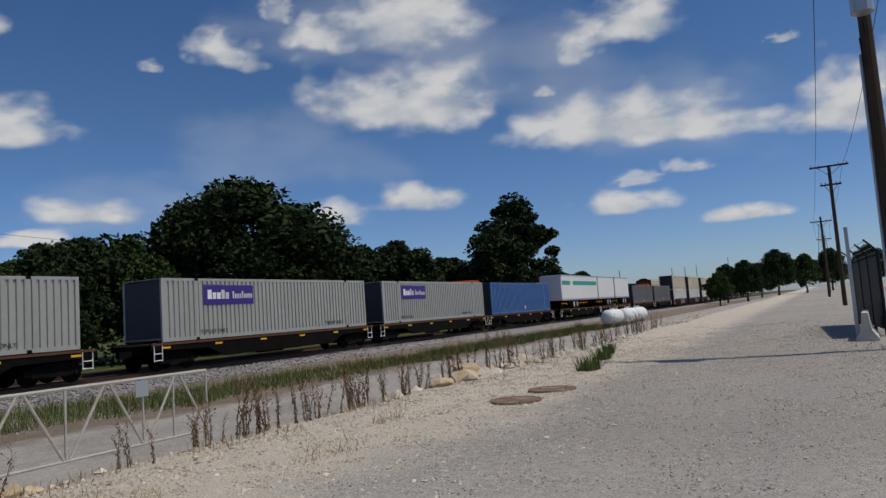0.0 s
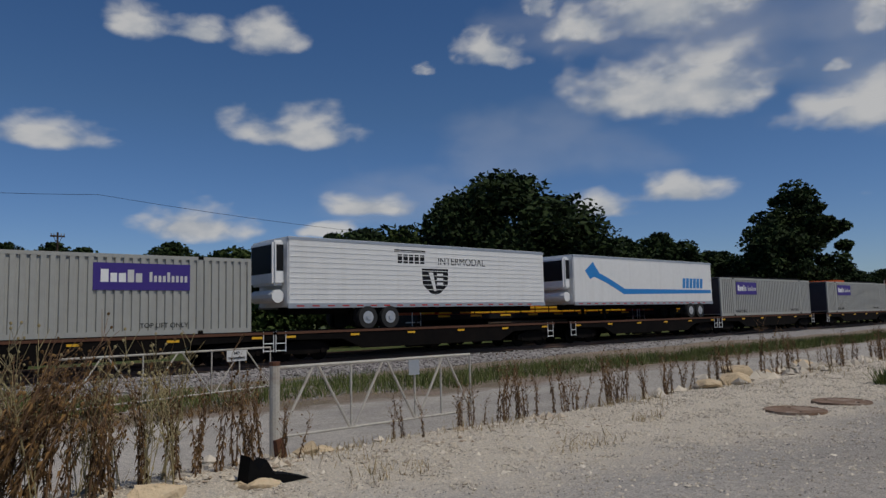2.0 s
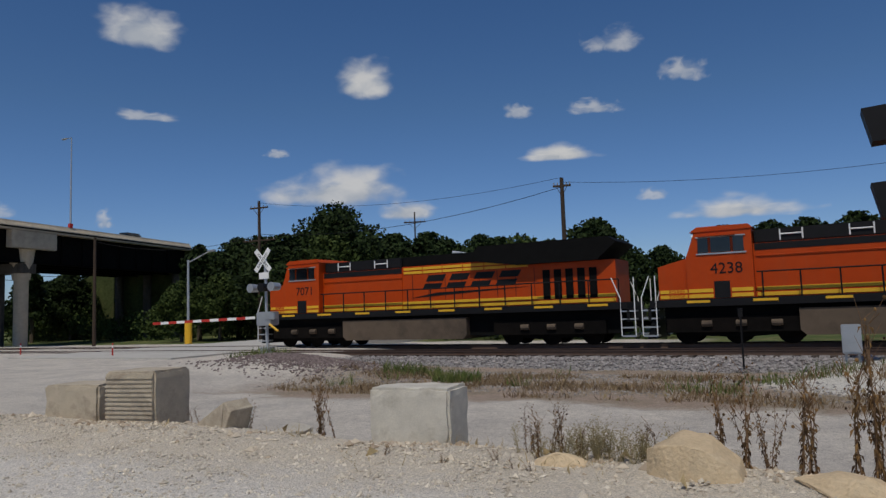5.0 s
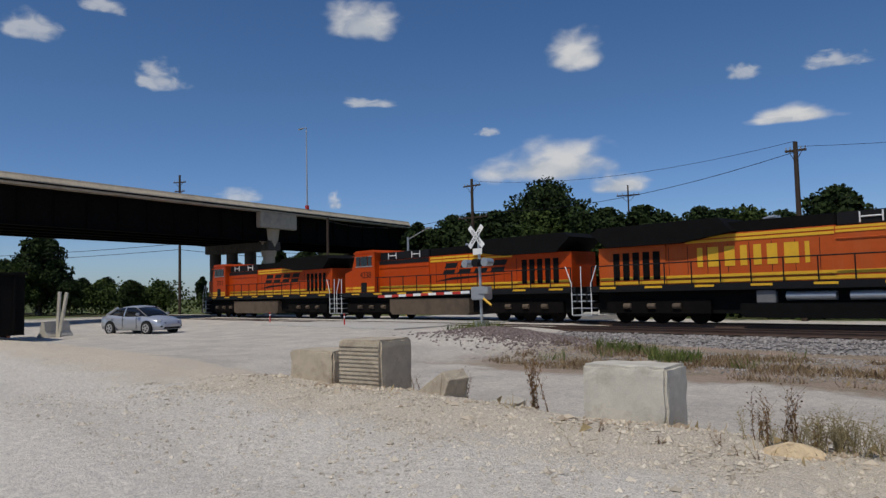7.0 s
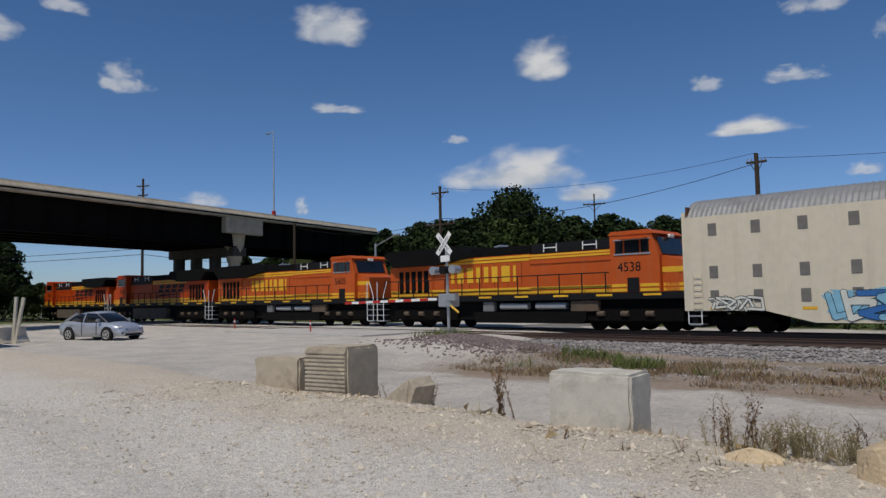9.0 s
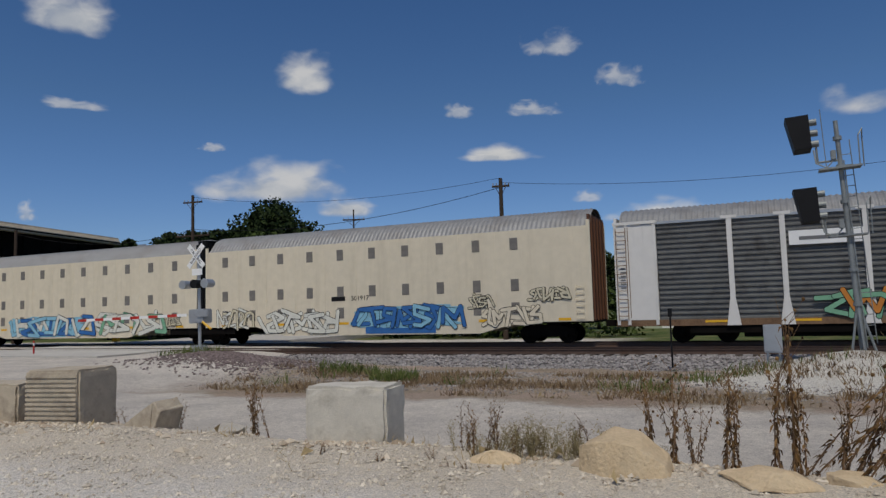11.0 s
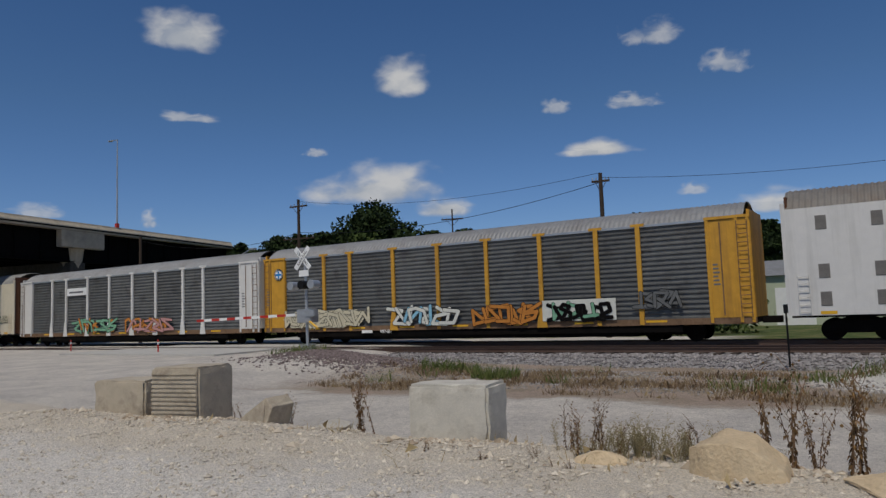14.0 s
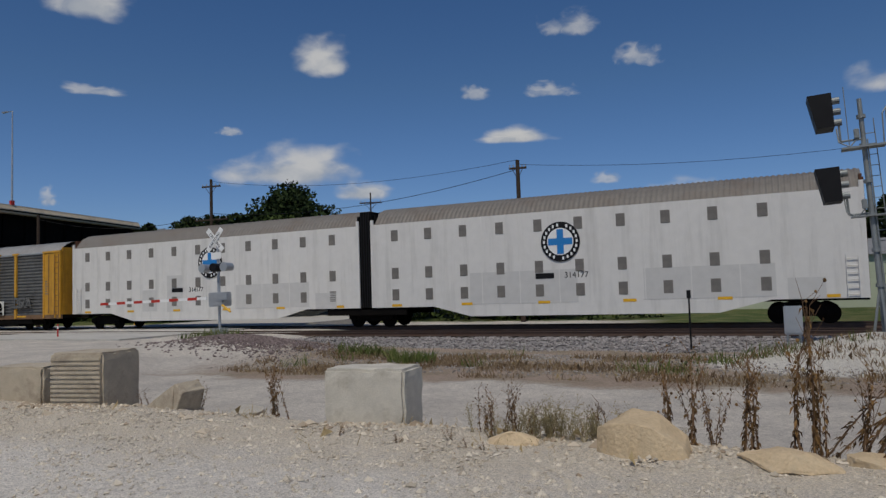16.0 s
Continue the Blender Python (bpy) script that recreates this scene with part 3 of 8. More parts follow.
def build_bridge():
    br = thing("highway_bridge", "concrete highway overpass with dark steel girders over the tracks", "bridge", m=BRIDGE_M)
    L0, L1 = -75, 16.6
    n = 12
    for i in range(n):
        a = L0 + (L1 - L0) * i / n
        b = L0 + (L1 - L0) * (i + 1) / n
        bm = bmesh.new()
        prism(bm, [(0.14, 9.205), (0.14, 9.27), (-0.06, 9.55), (-0.1, 9.68), (-0.34, 9.68), (-0.34, 9.205)], a + 0.012, b - 0.012)
        part("parapet", bm, M["bridge"], br)
    part("far_parapet", boxes((-9.6, -9.3, L0, L1, 9.2, 9.6)), M["bridge"], br)
    part("deck", boxes((-9.6, 0.12, L0, L1, 8.96, 9.2)), M["bridge"], br, "stained concrete deck slab")
    part("deck_edge", boxes((0.121, 0.16, L0, L1, 9.1, 9.2)), M["girder"], br, "dark strip along the deck edge")
    for i in range(5):
        x = -0.75 - i * 2.0
        bm = bmesh.new()
        prism(bm, [(x + p, z) for p, z in ((-0.22, 6.5), (0.22, 6.5), (0.22, 6.56), (0.02, 6.58), (0.02, 8.88), (0.22, 8.9), (0.22, 8.955), (-0.22, 8.955), (-0.22, 8.9), (-0.02, 8.88), (-0.02, 6.58), (-0.22, 6.56))], L0, L1)
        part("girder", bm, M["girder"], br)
        if i == 0:
            for k in range(40):
                y = L0 + 1.2 + k * 2.3
                if y < L1 - 0.5 and not -6.5 < y < -1.0:
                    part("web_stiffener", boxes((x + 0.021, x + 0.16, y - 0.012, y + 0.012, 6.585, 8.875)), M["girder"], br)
    for y in (-3.6, -46.0):
        part("pier_block", boxes((-0.5, 0.06, y - 2.2, y + 2.2, 7.6, 8.95), bev=0.04), M["bridge"], br, "pale concrete pier cap end")
        # cap beam and rear columns take the concrete with deck shade painted in
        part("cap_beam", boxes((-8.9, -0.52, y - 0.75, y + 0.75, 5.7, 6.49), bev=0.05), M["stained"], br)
        part("column_head", rods([((-1.25, y, 5.2), (-1.25, y, 7.6), 0.62, 0.95)], 16), M["bridge"], br)
        for x in (-1.25, -3.6, -6.0, -8.3):
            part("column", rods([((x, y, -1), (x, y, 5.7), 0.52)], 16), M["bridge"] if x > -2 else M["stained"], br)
    # end columns use that same shade-darkened concrete
    for x in (-1.25, -4.8, -8.3):
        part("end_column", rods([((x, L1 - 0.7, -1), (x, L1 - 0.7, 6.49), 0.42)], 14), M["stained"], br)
    bm = bmesh.new()
    prism(bm, [(-24.0, -1.5), (-9.6, 9.19), (0.1, 9.19), (14.0, -1.5)], L1 + 0.02, 190)
    em = mesh_ob("road_embankment", bm, mat("embankment_turf", (0.055, 0.07, 0.025), 0.95, var=0.4, scale=0.5, fine=4, spec=0.1, dirt=(0.12, 0.10, 0.05), dirt_amt=0.5))
    em.matrix_basis = BRIDGE_M
    tagged(em, "grassy road embankment that carries on from the bridge", "embankment", kind="structure")
    la = thing("bridge_lamp", "tall thin grey highway lamp on the bridge parapet", "street lamp", m=pose(BRIDGE_AT[0] - 0.25, BRIDGE_AT[1] + 0.2, BRIDGE_ROAD + 0.56))
    part("pole", rods([((0, 0, 0), (0, 0, 9.1), 0.1, 0.055)]), M["galv"], la)
    part("arm", rods([((0, 0, 9.1), (-1.4, 0.3, 9.28), 0.045)]), M["galv"], la)
    part("lamp_head", boxes((-2.0, -1.3, 0.2, 0.44, 9.22, 9.36), bev=0.03), M["galv"], la)
    part("base_flange", boxes((-0.16, 0.16, -0.16, 0.16, 0, 0.42)), M["red"], la)
    bc = thing("car_on_bridge", "dark sedan driving over the bridge", "car")
    part("body", boxes((-2.2, 2.2, -0.9, 0.9, 0.25, 0.8), bev=0.12), M["black"], bc)
    part("cabin", boxes((-1.4, 1.1, -0.78, 0.78, 0.8, 1.35), bev=0.22), M["glass"], bc)
    for x in (-1.4, 1.4):
        for y in (-0.88, 0.68):
            part("wheel", rods([((x, y, 0.32), (x, y + 0.2, 0.32), 0.32)], 14), M["tyre"], bc)
    return bc


BRIDGE_CAR = build_bridge()


# ---------------------------------------------------------------- clouds
def build_clouds():
    rows = [(49.9, 23.9, 2.8, 2.0), (40.0, 19.6, 2.0, 1.1), (45.8, 20.6, 4.9, 2.7), (53.0, 22.0, 5.5, 2.8), (60.5, 22.8, 11.0, 5.6), (60.1, 16.7, 15.2, 6.2),
            (78.3, 21.1, 8.5, 4.0), (74.0, 19.5, 3.5, 2.4), (77.5, 13.5, 17.8, 4.0), (89.4, 17.9, 2.2, 0.9), (92.2, 12.4, 8.0, 4.5), (35.8, 8.9, 7.6, 2.2), (53.7, 8.2, 6.7, 2.2),
            (60.5, 9.1, 8.0, 2.5), (81.8, 9.8, 3.6, 1.3), (77.9, 9.3, 4.0, 1.2), (77.3, 7.4, 8.5, 2.0), (85.5, 5.8, 5.8, 1.3), (71.3, 16.8, 1.6, 1.0),
            (-14.5, 20.1, 4.0, 2.0), (17.5, 21.8, 5.4, 2.7), (22.4, 21.7, 4.4, 2.0), (27.3, 21.8, 5.8, 3.3), (30.0, 14.7, 9.6, 3.6), (11.2, 13.4, 9.6, 2.5), (22.0, 7.4, 8.5, 2.9),
            (-19.2, 12.0, 5.4, 1.0), (-9.5, 17.3, 2.9, 1.6), (32.0, 7.0, 5.4, 1.2), (-35.4, 18.2, 5.4, 3.0), (-68.0, 16.3, 3.5, 1.8),
            (-51.7, 15.1, 4.2, 0.8), (-76.5, 18.7, 3.6, 1.8), (-71.9, 20.9, 3.1, 1.3), (-37.4, 9.8, 10.0, 3.3), (-42.3, 12.7, 1.8, 0.7), (-19.6, 12.1, 5.1, 1.4),
            (-22.7, 15.6, 2.2, 1.2), (-52.2, 21.0, 5.8, 2.7), (-16.4, 15.4, 3.6, 1.0), (-12.4, 8.4, 2.4, 1.0), (-62.2, 7.8, 3.6, 1.1), (-54.7, 7.3, 1.4, 1.2), (-31.8, 8.0, 4.5, 1.6),
            (-6.3, 6.8, 8.5, 1.6), (100, 14, 12, 5), (120, 20, 14, 6), (150, 15, 16, 6), (-110, 16, 14, 5), (-150, 20, 16, 6), (180, 12, 18, 5)]
    cm = cloud_material()
    small = cloud_material("small_cloud_vapour", 0.6, 1.7)
    # the last five rows are faint glowing sheets, added to pale the eastern sky
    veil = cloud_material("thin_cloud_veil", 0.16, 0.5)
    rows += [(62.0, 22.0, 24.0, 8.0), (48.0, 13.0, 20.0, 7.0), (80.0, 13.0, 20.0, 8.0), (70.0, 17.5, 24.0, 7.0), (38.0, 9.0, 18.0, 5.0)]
    D = 2400
    for i, (az, el, w, h) in enumerate(rows):
        a, e = radians(az), radians(el + 0.12 * h)
        p = Vector((math.sin(a) * math.cos(e), math.cos(a) * math.cos(e), math.sin(e))) * D
        hw, hh = D * math.tan(radians(w * 0.70)), D * math.tan(radians(h * 0.86))
        bm = bmesh.new()
        g = 8
        vs = [[bm.verts.new((hw * (2 * u / g - 1), hh * (2 * v / g - 1), 40 * math.sin(u * 1.3 + i) * math.cos(v * 1.1))) for u in range(g + 1)] for v in range(g + 1)]
        for v in range(g):
            for u in range(g):
                bm.faces.new((vs[v][u], vs[v][u + 1], vs[v + 1][u + 1], vs[v + 1][u]))
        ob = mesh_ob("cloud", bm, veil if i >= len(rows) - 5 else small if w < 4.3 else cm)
        ob.matrix_world = look(p + Vector((0, 0, EYE_Z)), p * 2)
        ob.visible_shadow = False
        tagged(ob, "white fair-weather cumulus cloud in a blue sky", "cloud", "clouds in the sky", "structure")


build_clouds()


# ---------------------------------------------------------------- rolling stock
def bogie(parent, x, gap=1.75, r=0.42, axles=2, name="truck"):
    """A wheel set group: side frames, axles and wheels."""
    w = gap * (axles - 1)
    fr = bmesh.new()
    for s in (-1, 1):
        y = s * 1.0
        prism(fr, [(-w / 2 - 0.35, 0.42), (-w / 2 - 0.35, 0.62), (-0.5, 0.84), (0.5, 0.84), (w / 2 + 0.35, 0.62), (w / 2 + 0.35, 0.42), (0.45, 0.3), (-0.45, 0.3)], y - 0.09, y + 0.09)
    box(fr, -0.25, 0.25, -0.95, 0.95, 0.45, 0.8)
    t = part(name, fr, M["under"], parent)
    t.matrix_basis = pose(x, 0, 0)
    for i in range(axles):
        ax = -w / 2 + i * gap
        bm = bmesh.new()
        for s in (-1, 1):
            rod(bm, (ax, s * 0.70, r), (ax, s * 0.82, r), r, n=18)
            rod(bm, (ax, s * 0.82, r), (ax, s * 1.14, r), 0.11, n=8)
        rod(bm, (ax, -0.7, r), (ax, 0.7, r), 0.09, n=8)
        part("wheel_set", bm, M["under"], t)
    return t


def truck_wheels(parent, x, r=0.5):
    for ax in (x - 0.62, x + 0.62):
        for s in (-1, 1):
            for k in (0, 1):
                y = s * (1.24 - 0.33 * k)
                bm = bmesh.new()
                rod(bm, (ax, y - 0.13, r), (ax, y + 0.13, r), r, n=20)
                w = part("tyre", bm, M["tyre"], parent)
                w.matrix_basis = pose(0, 0, 0)
                if k == 0:
                    bm = bmesh.new()
                    rod(bm, (ax, y + s * 0.10, r), (ax, y + s * 0.14, r), r * 0.56, n=16)
                    rod(bm, (ax, y + s * 0.14, r), (ax, y + s * 0.19, r), r * 0.22, n=10)
                    part("rim", bm, M["rim"], w)


def corrugated(bm, x0, x1, z0, z1, y, depth, pitch, out):
    """An upright sheet with trapezoid ribs; out is the outward sense along y."""
    k = int((x1 - x0) / pitch)
    p = (x1 - x0) / k
    pts = []
    for i in range(k):
        a = x0 + i * p
        pts += [(a, 0), (a + p * 0.58, 0), (a + p * 0.65, depth), (a + p * 0.92, depth)]
    pts.append((x1, 0))
    lo = [bm.verts.new((x, y - out * d, z0)) for x, d in pts]
    hi = [bm.verts.new((x, y - out * d, z1)) for x, d in pts]
    for i in range(len(pts) - 1):
        bm.faces.new((lo[i], lo[i + 1], hi[i + 1], hi[i]))


def container(L, material, label, H=2.9, sign=None, marks=True, W=2.59):
    c = thing("shipping_container", label, "container", "containers on the train")
    h, w = L / 2, W / 2
    bm = bmesh.new()
    for s in (-1, 1):
        corrugated(bm, -h + 0.14, h - 0.14, 0.17, H - 0.12, s * (w - 0.004), 0.06, 0.29, s)
    part("side_wall", bm, material, c)
    # this end faces away from the sun; its shade is put into the paint
    part("end_wall", boxes((-h + 0.03, -h + 0.1, -w + 0.1, w - 0.1, 0.15, H - 0.1)), M["end_dark"], c, "end wall with its shade painted in")
    bm = bmesh.new()
    for s in (0, 1):
        y0, y1 = (0.02, w - 0.1) if s else (-w + 0.1, -0.02)
        box(bm, h - 0.1, h - 0.04, y0, y1, 0.15, H - 0.1)
    part("end_door", bm, material, c)
    part("lock_rod", rods([((h - 0.02, y, 0.2), (h - 0.02, y, H - 0.15), 0.025) for y in (-0.85, -0.35, 0.35, 0.85)]), M["galv"], c)
    part("roof", boxes((-h, h, -w, w, H - 0.04, H)), material, c)
    part("floor_frame", boxes((-h, h, -w, -w + 0.1, 0, 0.17), (-h, h, w - 0.1, w, 0, 0.17), (-h, h, -w + 0.1, w - 0.1, 0.1, 0.16)), material, c)
    part("top_rail", boxes((-h, h, -w, -w + 0.08, H - 0.13, H - 0.041), (-h, h, w - 0.08, w, H - 0.13, H - 0.041)), material, c)
    posts = [-h + 0.07, h - 0.07] + ([-6.02, 6.02] if L > 13 else [])
    for x in posts:
        part("corner_post", boxes((x - 0.08, x + 0.08, -w - 0.006, -w + 0.1, 0, H - 0.005), (x - 0.08, x + 0.08, w - 0.1, w + 0.006, 0, H - 0.005)), material, c)
    for x in posts[2:] or posts:
        for z in (0.0, H - 0.11):
            part("corner_casting", boxes((x - 0.1, x + 0.1, -w - 0.012, w + 0.012, z, z + 0.115)), M["under"], c)
    if sign is not None:
        sx = sign[0]
        p = part("name_panel", boxes((sx - 1.7, sx + 1.7, -w - 0.014, -w - 0.002, H - 1.28, H - 0.32)), M["purple"], c, "purple panel with a white word mark")
        wide = [0.26, 0.22, 0.24, 0.22, 0.22]
        x = sx - 1.45
        bm, bo = bmesh.new(), bmesh.new()
        for i, k in enumerate(wide):
            box(bm if i < 3 else bo, x, x + k, -w - 0.02, -w - 0.014, H - 1.0, H - (0.55 if i in (0, 3) else 0.68))
            x += k + 0.06
        for i in range(9):
            box(bo, x + 0.2 + i * 0.16, x + 0.3 + i * 0.16, -w - 0.02, -w - 0.014, H - 0.98, H - (0.62 if i in (0, 4) else 0.75))
        part("word_mark", bm, M["white"], c)
        part("word_mark_end", bo, M["patch"], c)
    if marks:
        bm = bmesh.new()
        for x0, z, k, sz in ((-h + 2.5, H - 0.42, 9, 0.11),) + (((-h + 2.5, 0.3, 8, 0.1), (h - 2.9, 0.3, 7, 0.1)) if sign is None else ()):
            for i in range(k):
                box(bm, x0 + i * sz * 1.35, x0 + i * sz * 1.35 + sz, -w - 0.004, -w + 0.003, z, z + sz * 1.4)
        part("number_mark", bm, M["dark_box"], c)
        if sign is not None:
            for x0 in (-h + 3.1, h - 3.4):
                letters("TOP LIFT ONLY", 0.25, M["black"], c, pose(x0, -w - 0.004, 0.26, 90, 0, 0), "stencil")
        part("hazard_diamond", finish(diamond(h * 0.05 if sign is None else -h + 4.2, -w - 0.006, H - (2.4 if sign is None else 0.75), 0.22)), M["patch"], c)
    return c


def diamond(x, y, z, r):
    bm = bmesh.new()
    prism(bm, [(x - r, z), (x, z + r), (x + r, z), (x, z - r)], y, y + 0.006)
    return bm


def trailer(label, decal, L=16.15, H=2.95, reefer=True):
    """A highway trailer on its wheels, carried on a flat car; its floor is at z = 1.0."""
    c = thing("highway_trailer", label, "trailer", "trailers on the train")
    h, w, z0 = L / 2, 1.3, 1.0
    bm = boxes((-h, h, -w, w, z0, z0 + H), bev=0.05)
    part("body", bm, M["grey_box"] if decal == "box" else M["white_box"], c)
    part("bottom_rail", boxes((-h, h, -w - 0.02, -w + 0.05, z0 - 0.06, z0 + 0.14), (-h, h, w - 0.05, w + 0.02, z0 - 0.06, z0 + 0.14)), M["galv"], c)
    part("top_rail", boxes((-h, h, -w - 0.015, -w + 0.05, z0 + H - 0.14, z0 + H - 0.02), (-h, h, w - 0.05, w + 0.015, z0 + H - 0.14, z0 + H - 0.02)), M["galv"], c)
    if decal != "box":
        part("marker_strip", boxes(*[(-h + 0.4 + i * 0.75, -h + 0.75 + i * 0.75, -w - 0.024, -w - 0.019, z0 + 0.0, z0 + 0.055) for i in range(int(L / 0.75) - 1)]), M["red"], c)
    part("underframe", boxes((-h + 0.5, h - 0.3, -0.45, -0.33, z0 - 0.32, z0), (-h + 0.5, h - 0.3, 0.33, 0.45, z0 - 0.32, z0)), M["under"], c)
    truck_wheels(c, h - 2.6 if decal in ("arrow", "box") else -h + 4.6)
    part("landing_leg", boxes((-h + 3.4, -h + 3.55, -0.9, -0.75, 0.1, z0), (-h + 3.4, -h + 3.55, 0.75, 0.9, 0.1, z0)), M["under"], c)
    if reefer:
        part("cooling_unit", boxes((-h - 0.55, -h, -1.05, 1.05, z0 + 0.9, z0 + 2.8), bev=0.1), M["white"], c)
        part("unit_grille", boxes((-h - 0.4, -h - 0.08, -1.06, -1.045, z0 + 1.5, z0 + 2.6), (-h - 0.56, -h - 0.54, -0.9, 0.9, z0 + 1.4, z0 + 2.6)), M["black"], c)
        part("fuel_tank", rods([((-h - 0.3, -1.0, z0 + 0.45), (-h - 0.3, 1.0, z0 + 0.45), 0.28)], 12), M["white"], c)
    yd = -w - 0.006
    if decal == "arrow":
        bm = bmesh.new()
        k = 14
        up = []
        for i in range(k + 1):
            u = i / k
            up.append((-h + 1.5 + 3.6 * u, z0 + 2.1 - 1.15 * (u ** 1.3)))
        pts = up + [(h - 0.2, z0 + 0.95), (h - 0.2, z0 + 0.72)] + [(x - 0.1, z - 0.34) for x, z in up[::-1]]
        prism(bm, pts, yd, yd + 0.008)
        prism(bm, [(-h + 1.1, z0 + 2.0), (-h + 1.9, z0 + 2.55), (-h + 2.5, z0 + 1.9), (-h + 1.6, z0 + 1.5)], yd - 0.001, yd + 0.007)
        part("blue_swoosh", bm, M["mblue"], c)
        bm = bmesh.new()
        for i in range(6):
            x = h - 4.1 + i * 0.47
            prism(bm, [(x, z0 + 1.05), (x + 0.36, z0 + 1.05), (x + 0.46, z0 + 1.75), (x + 0.1, z0 + 1.75)], yd, yd + 0.008)
        part("word_mark", bm, M["mblue"], c)
    elif decal == "shield":
        bm = bmesh.new()
        for i in range(5):
            x = h - 10.4 + i * 0.34
            box(bm, x, x + 0.26, yd, yd + 0.008, z0 + 2.0, z0 + 2.42)
        box(bm, h - 10.6, h - 8.7, yd, yd + 0.008, z0 + 2.52, z0 + 2.64)
        part("word_mark", bm, M["black"], c)
        letters("INTERMODAL", 0.52, M["black"], c, pose(h - 6.3, yd, z0 + 2.0, 90, 0, 0))
        bm = bmesh.new()
        sx = h - 8.1
        prism(bm, [(sx - 0.85, z0 + 1.78), (sx + 0.85, z0 + 1.78), (sx + 0.8, z0 + 1.0), (sx + 0.35, z0 + 0.62), (sx, z0 + 0.5), (sx - 0.35, z0 + 0.62), (sx - 0.8, z0 + 1.0)], yd, yd + 0.006)
        part("shield", bm, M["black"], c)
        bm = bmesh.new()
        prism(bm, [(sx - 0.42, z0 + 1.6), (sx - 0.15, z0 + 1.6), (sx + 0.05, z0 + 0.7), (sx - 0.1, z0 + 0.7)], yd - 0.008, yd - 0.002)
        for k in range(3):
            box(bm, sx + 0.1, sx + 0.5, yd - 0.008, yd - 0.002, z0 + 1.0 + k * 0.22, z0 + 1.12 + k * 0.22)
        part("shield_mark", bm, M["white"], c)
        bm = bmesh.new()
        for i in range(11):
            z = z0 + 0.3 + i * 0.225
            box(bm, -h + 0.1, h - 0.1, -w - 0.014, -w - 0.001, z, z + 0.03)
        part("side_ribs", bm, M["white_box"], c)
    elif decal == "stripe":
        part("green_stripe", boxes((-h + 0.3, h - 0.3, yd, yd + 0.008, z0 + 1.75, z0 + 2.25)), M["teal"], c)
        part("word_mark", boxes(*[(-h + 3.2 + i * 0.4, -h + 3.5 + i * 0.4, yd - 0.004, yd + 0.003, z0 + 1.45, z0 + 2.4) for i in range(3)]), M["white"], c)
    elif decal == "box":
        bm = bmesh.new()
        corrugated(bm, -h + 0.1, h - 0.1, z0 + 0.15, z0 + H - 0.15, -w - 0.075, 0.07, 0.29, -1)
        part("side_sheet", bm, M["grey_box"], c)
        part("name_panel", boxes((-h + 2.4, -h + 6.0, -w - 0.088, -w - 0.076, z0 + H - 1.3, z0 + H - 0.35)), M["purple"], c, "purple panel with a white word mark")
        bm = bmesh.new()
        for i in range(5):
            box(bm, -h + 2.6 + i * 0.3, -h + 2.84 + i * 0.3, -w - 0.098, -w - 0.089, z0 + H - 1.05, z0 + H - (0.6 if i in (0, 3) else 0.72))
        for i in range(9):
            box(bm, -h + 4.25 + i * 0.17, -h + 4.36 + i * 0.17, -w - 0.098, -w - 0.089, z0 + H - 1.03, z0 + H - (0.68 if i in (0, 5) else 0.8))
        part("word_mark", bm, M["white"], c)
    return c


def flat_car(L, label, deck_z=1.28):
    c = thing("flat_car", label, "flat car", "flat cars of the train")
    h = L / 2
    bm = bmesh.new()
    for s in (-1, 1):
        prism(bm, [(-h, deck_z - 0.35), (-h, deck_z), (h, deck_z), (h, deck_z - 0.35), (h * 0.62, deck_z - 0.4), (h * 0.5, deck_z - 0.85), (-h * 0.5, deck_z - 0.85), (-h * 0.62, deck_z - 0.4)], s * 1.28 - 0.05, s * 1.28 + 0.05)
    box(bm, -h, h, -0.35, 0.35, deck_z - 0.5, deck_z - 0.1)
    part("side_sill", bm, M["under"], c)
    part("deck", boxes((-h, h, -1.23, 1.23, deck_z - 0.1, deck_z - 0.03)), M["deck"], c)
    part("sill_edge", boxes((-h, h, -1.36, -1.29, deck_z - 0.12, deck_z - 0.02)), M["deck"], c, "rust-orange deck edge")
    part("reflector", boxes(*[(x, x + 0.45, -1.345, -1.33, deck_z - 0.28, deck_z - 0.19) for x in np.linspace(-h + 0.6, h - 1.1, 6)]), M["yellow"], c)
    part("coupler", boxes((-h - 0.7, -h, -0.12, 0.12, 0.7, 0.98), (h, h + 0.7, -0.12, 0.12, 0.7, 0.98)), M["under"], c)
    part("air_tank", rods([((-1.5, -0.8, deck_z - 0.75), (0.4, -0.8, deck_z - 0.75), 0.22)], 10), M["under"], c)
    part("end_ladder", rods([((x, -1.33, 0.45), (x, -1.33, deck_z), 0.02) for x in (-h + 0.15, -h + 0.6, h - 0.15, h - 0.6)] + [((-h + 0.15, -1.33, z), (-h + 0.6, -1.33, z), 0.02) for z in (0.5, 0.8)] + [((h - 0.6, -1.33, z), (h - 0.15, -1.33, z), 0.02) for z in (0.5, 0.8)]), M["white"], c)
    for s in (-1, 1):
        bogie(c, s * (h - 1.6))
    return c


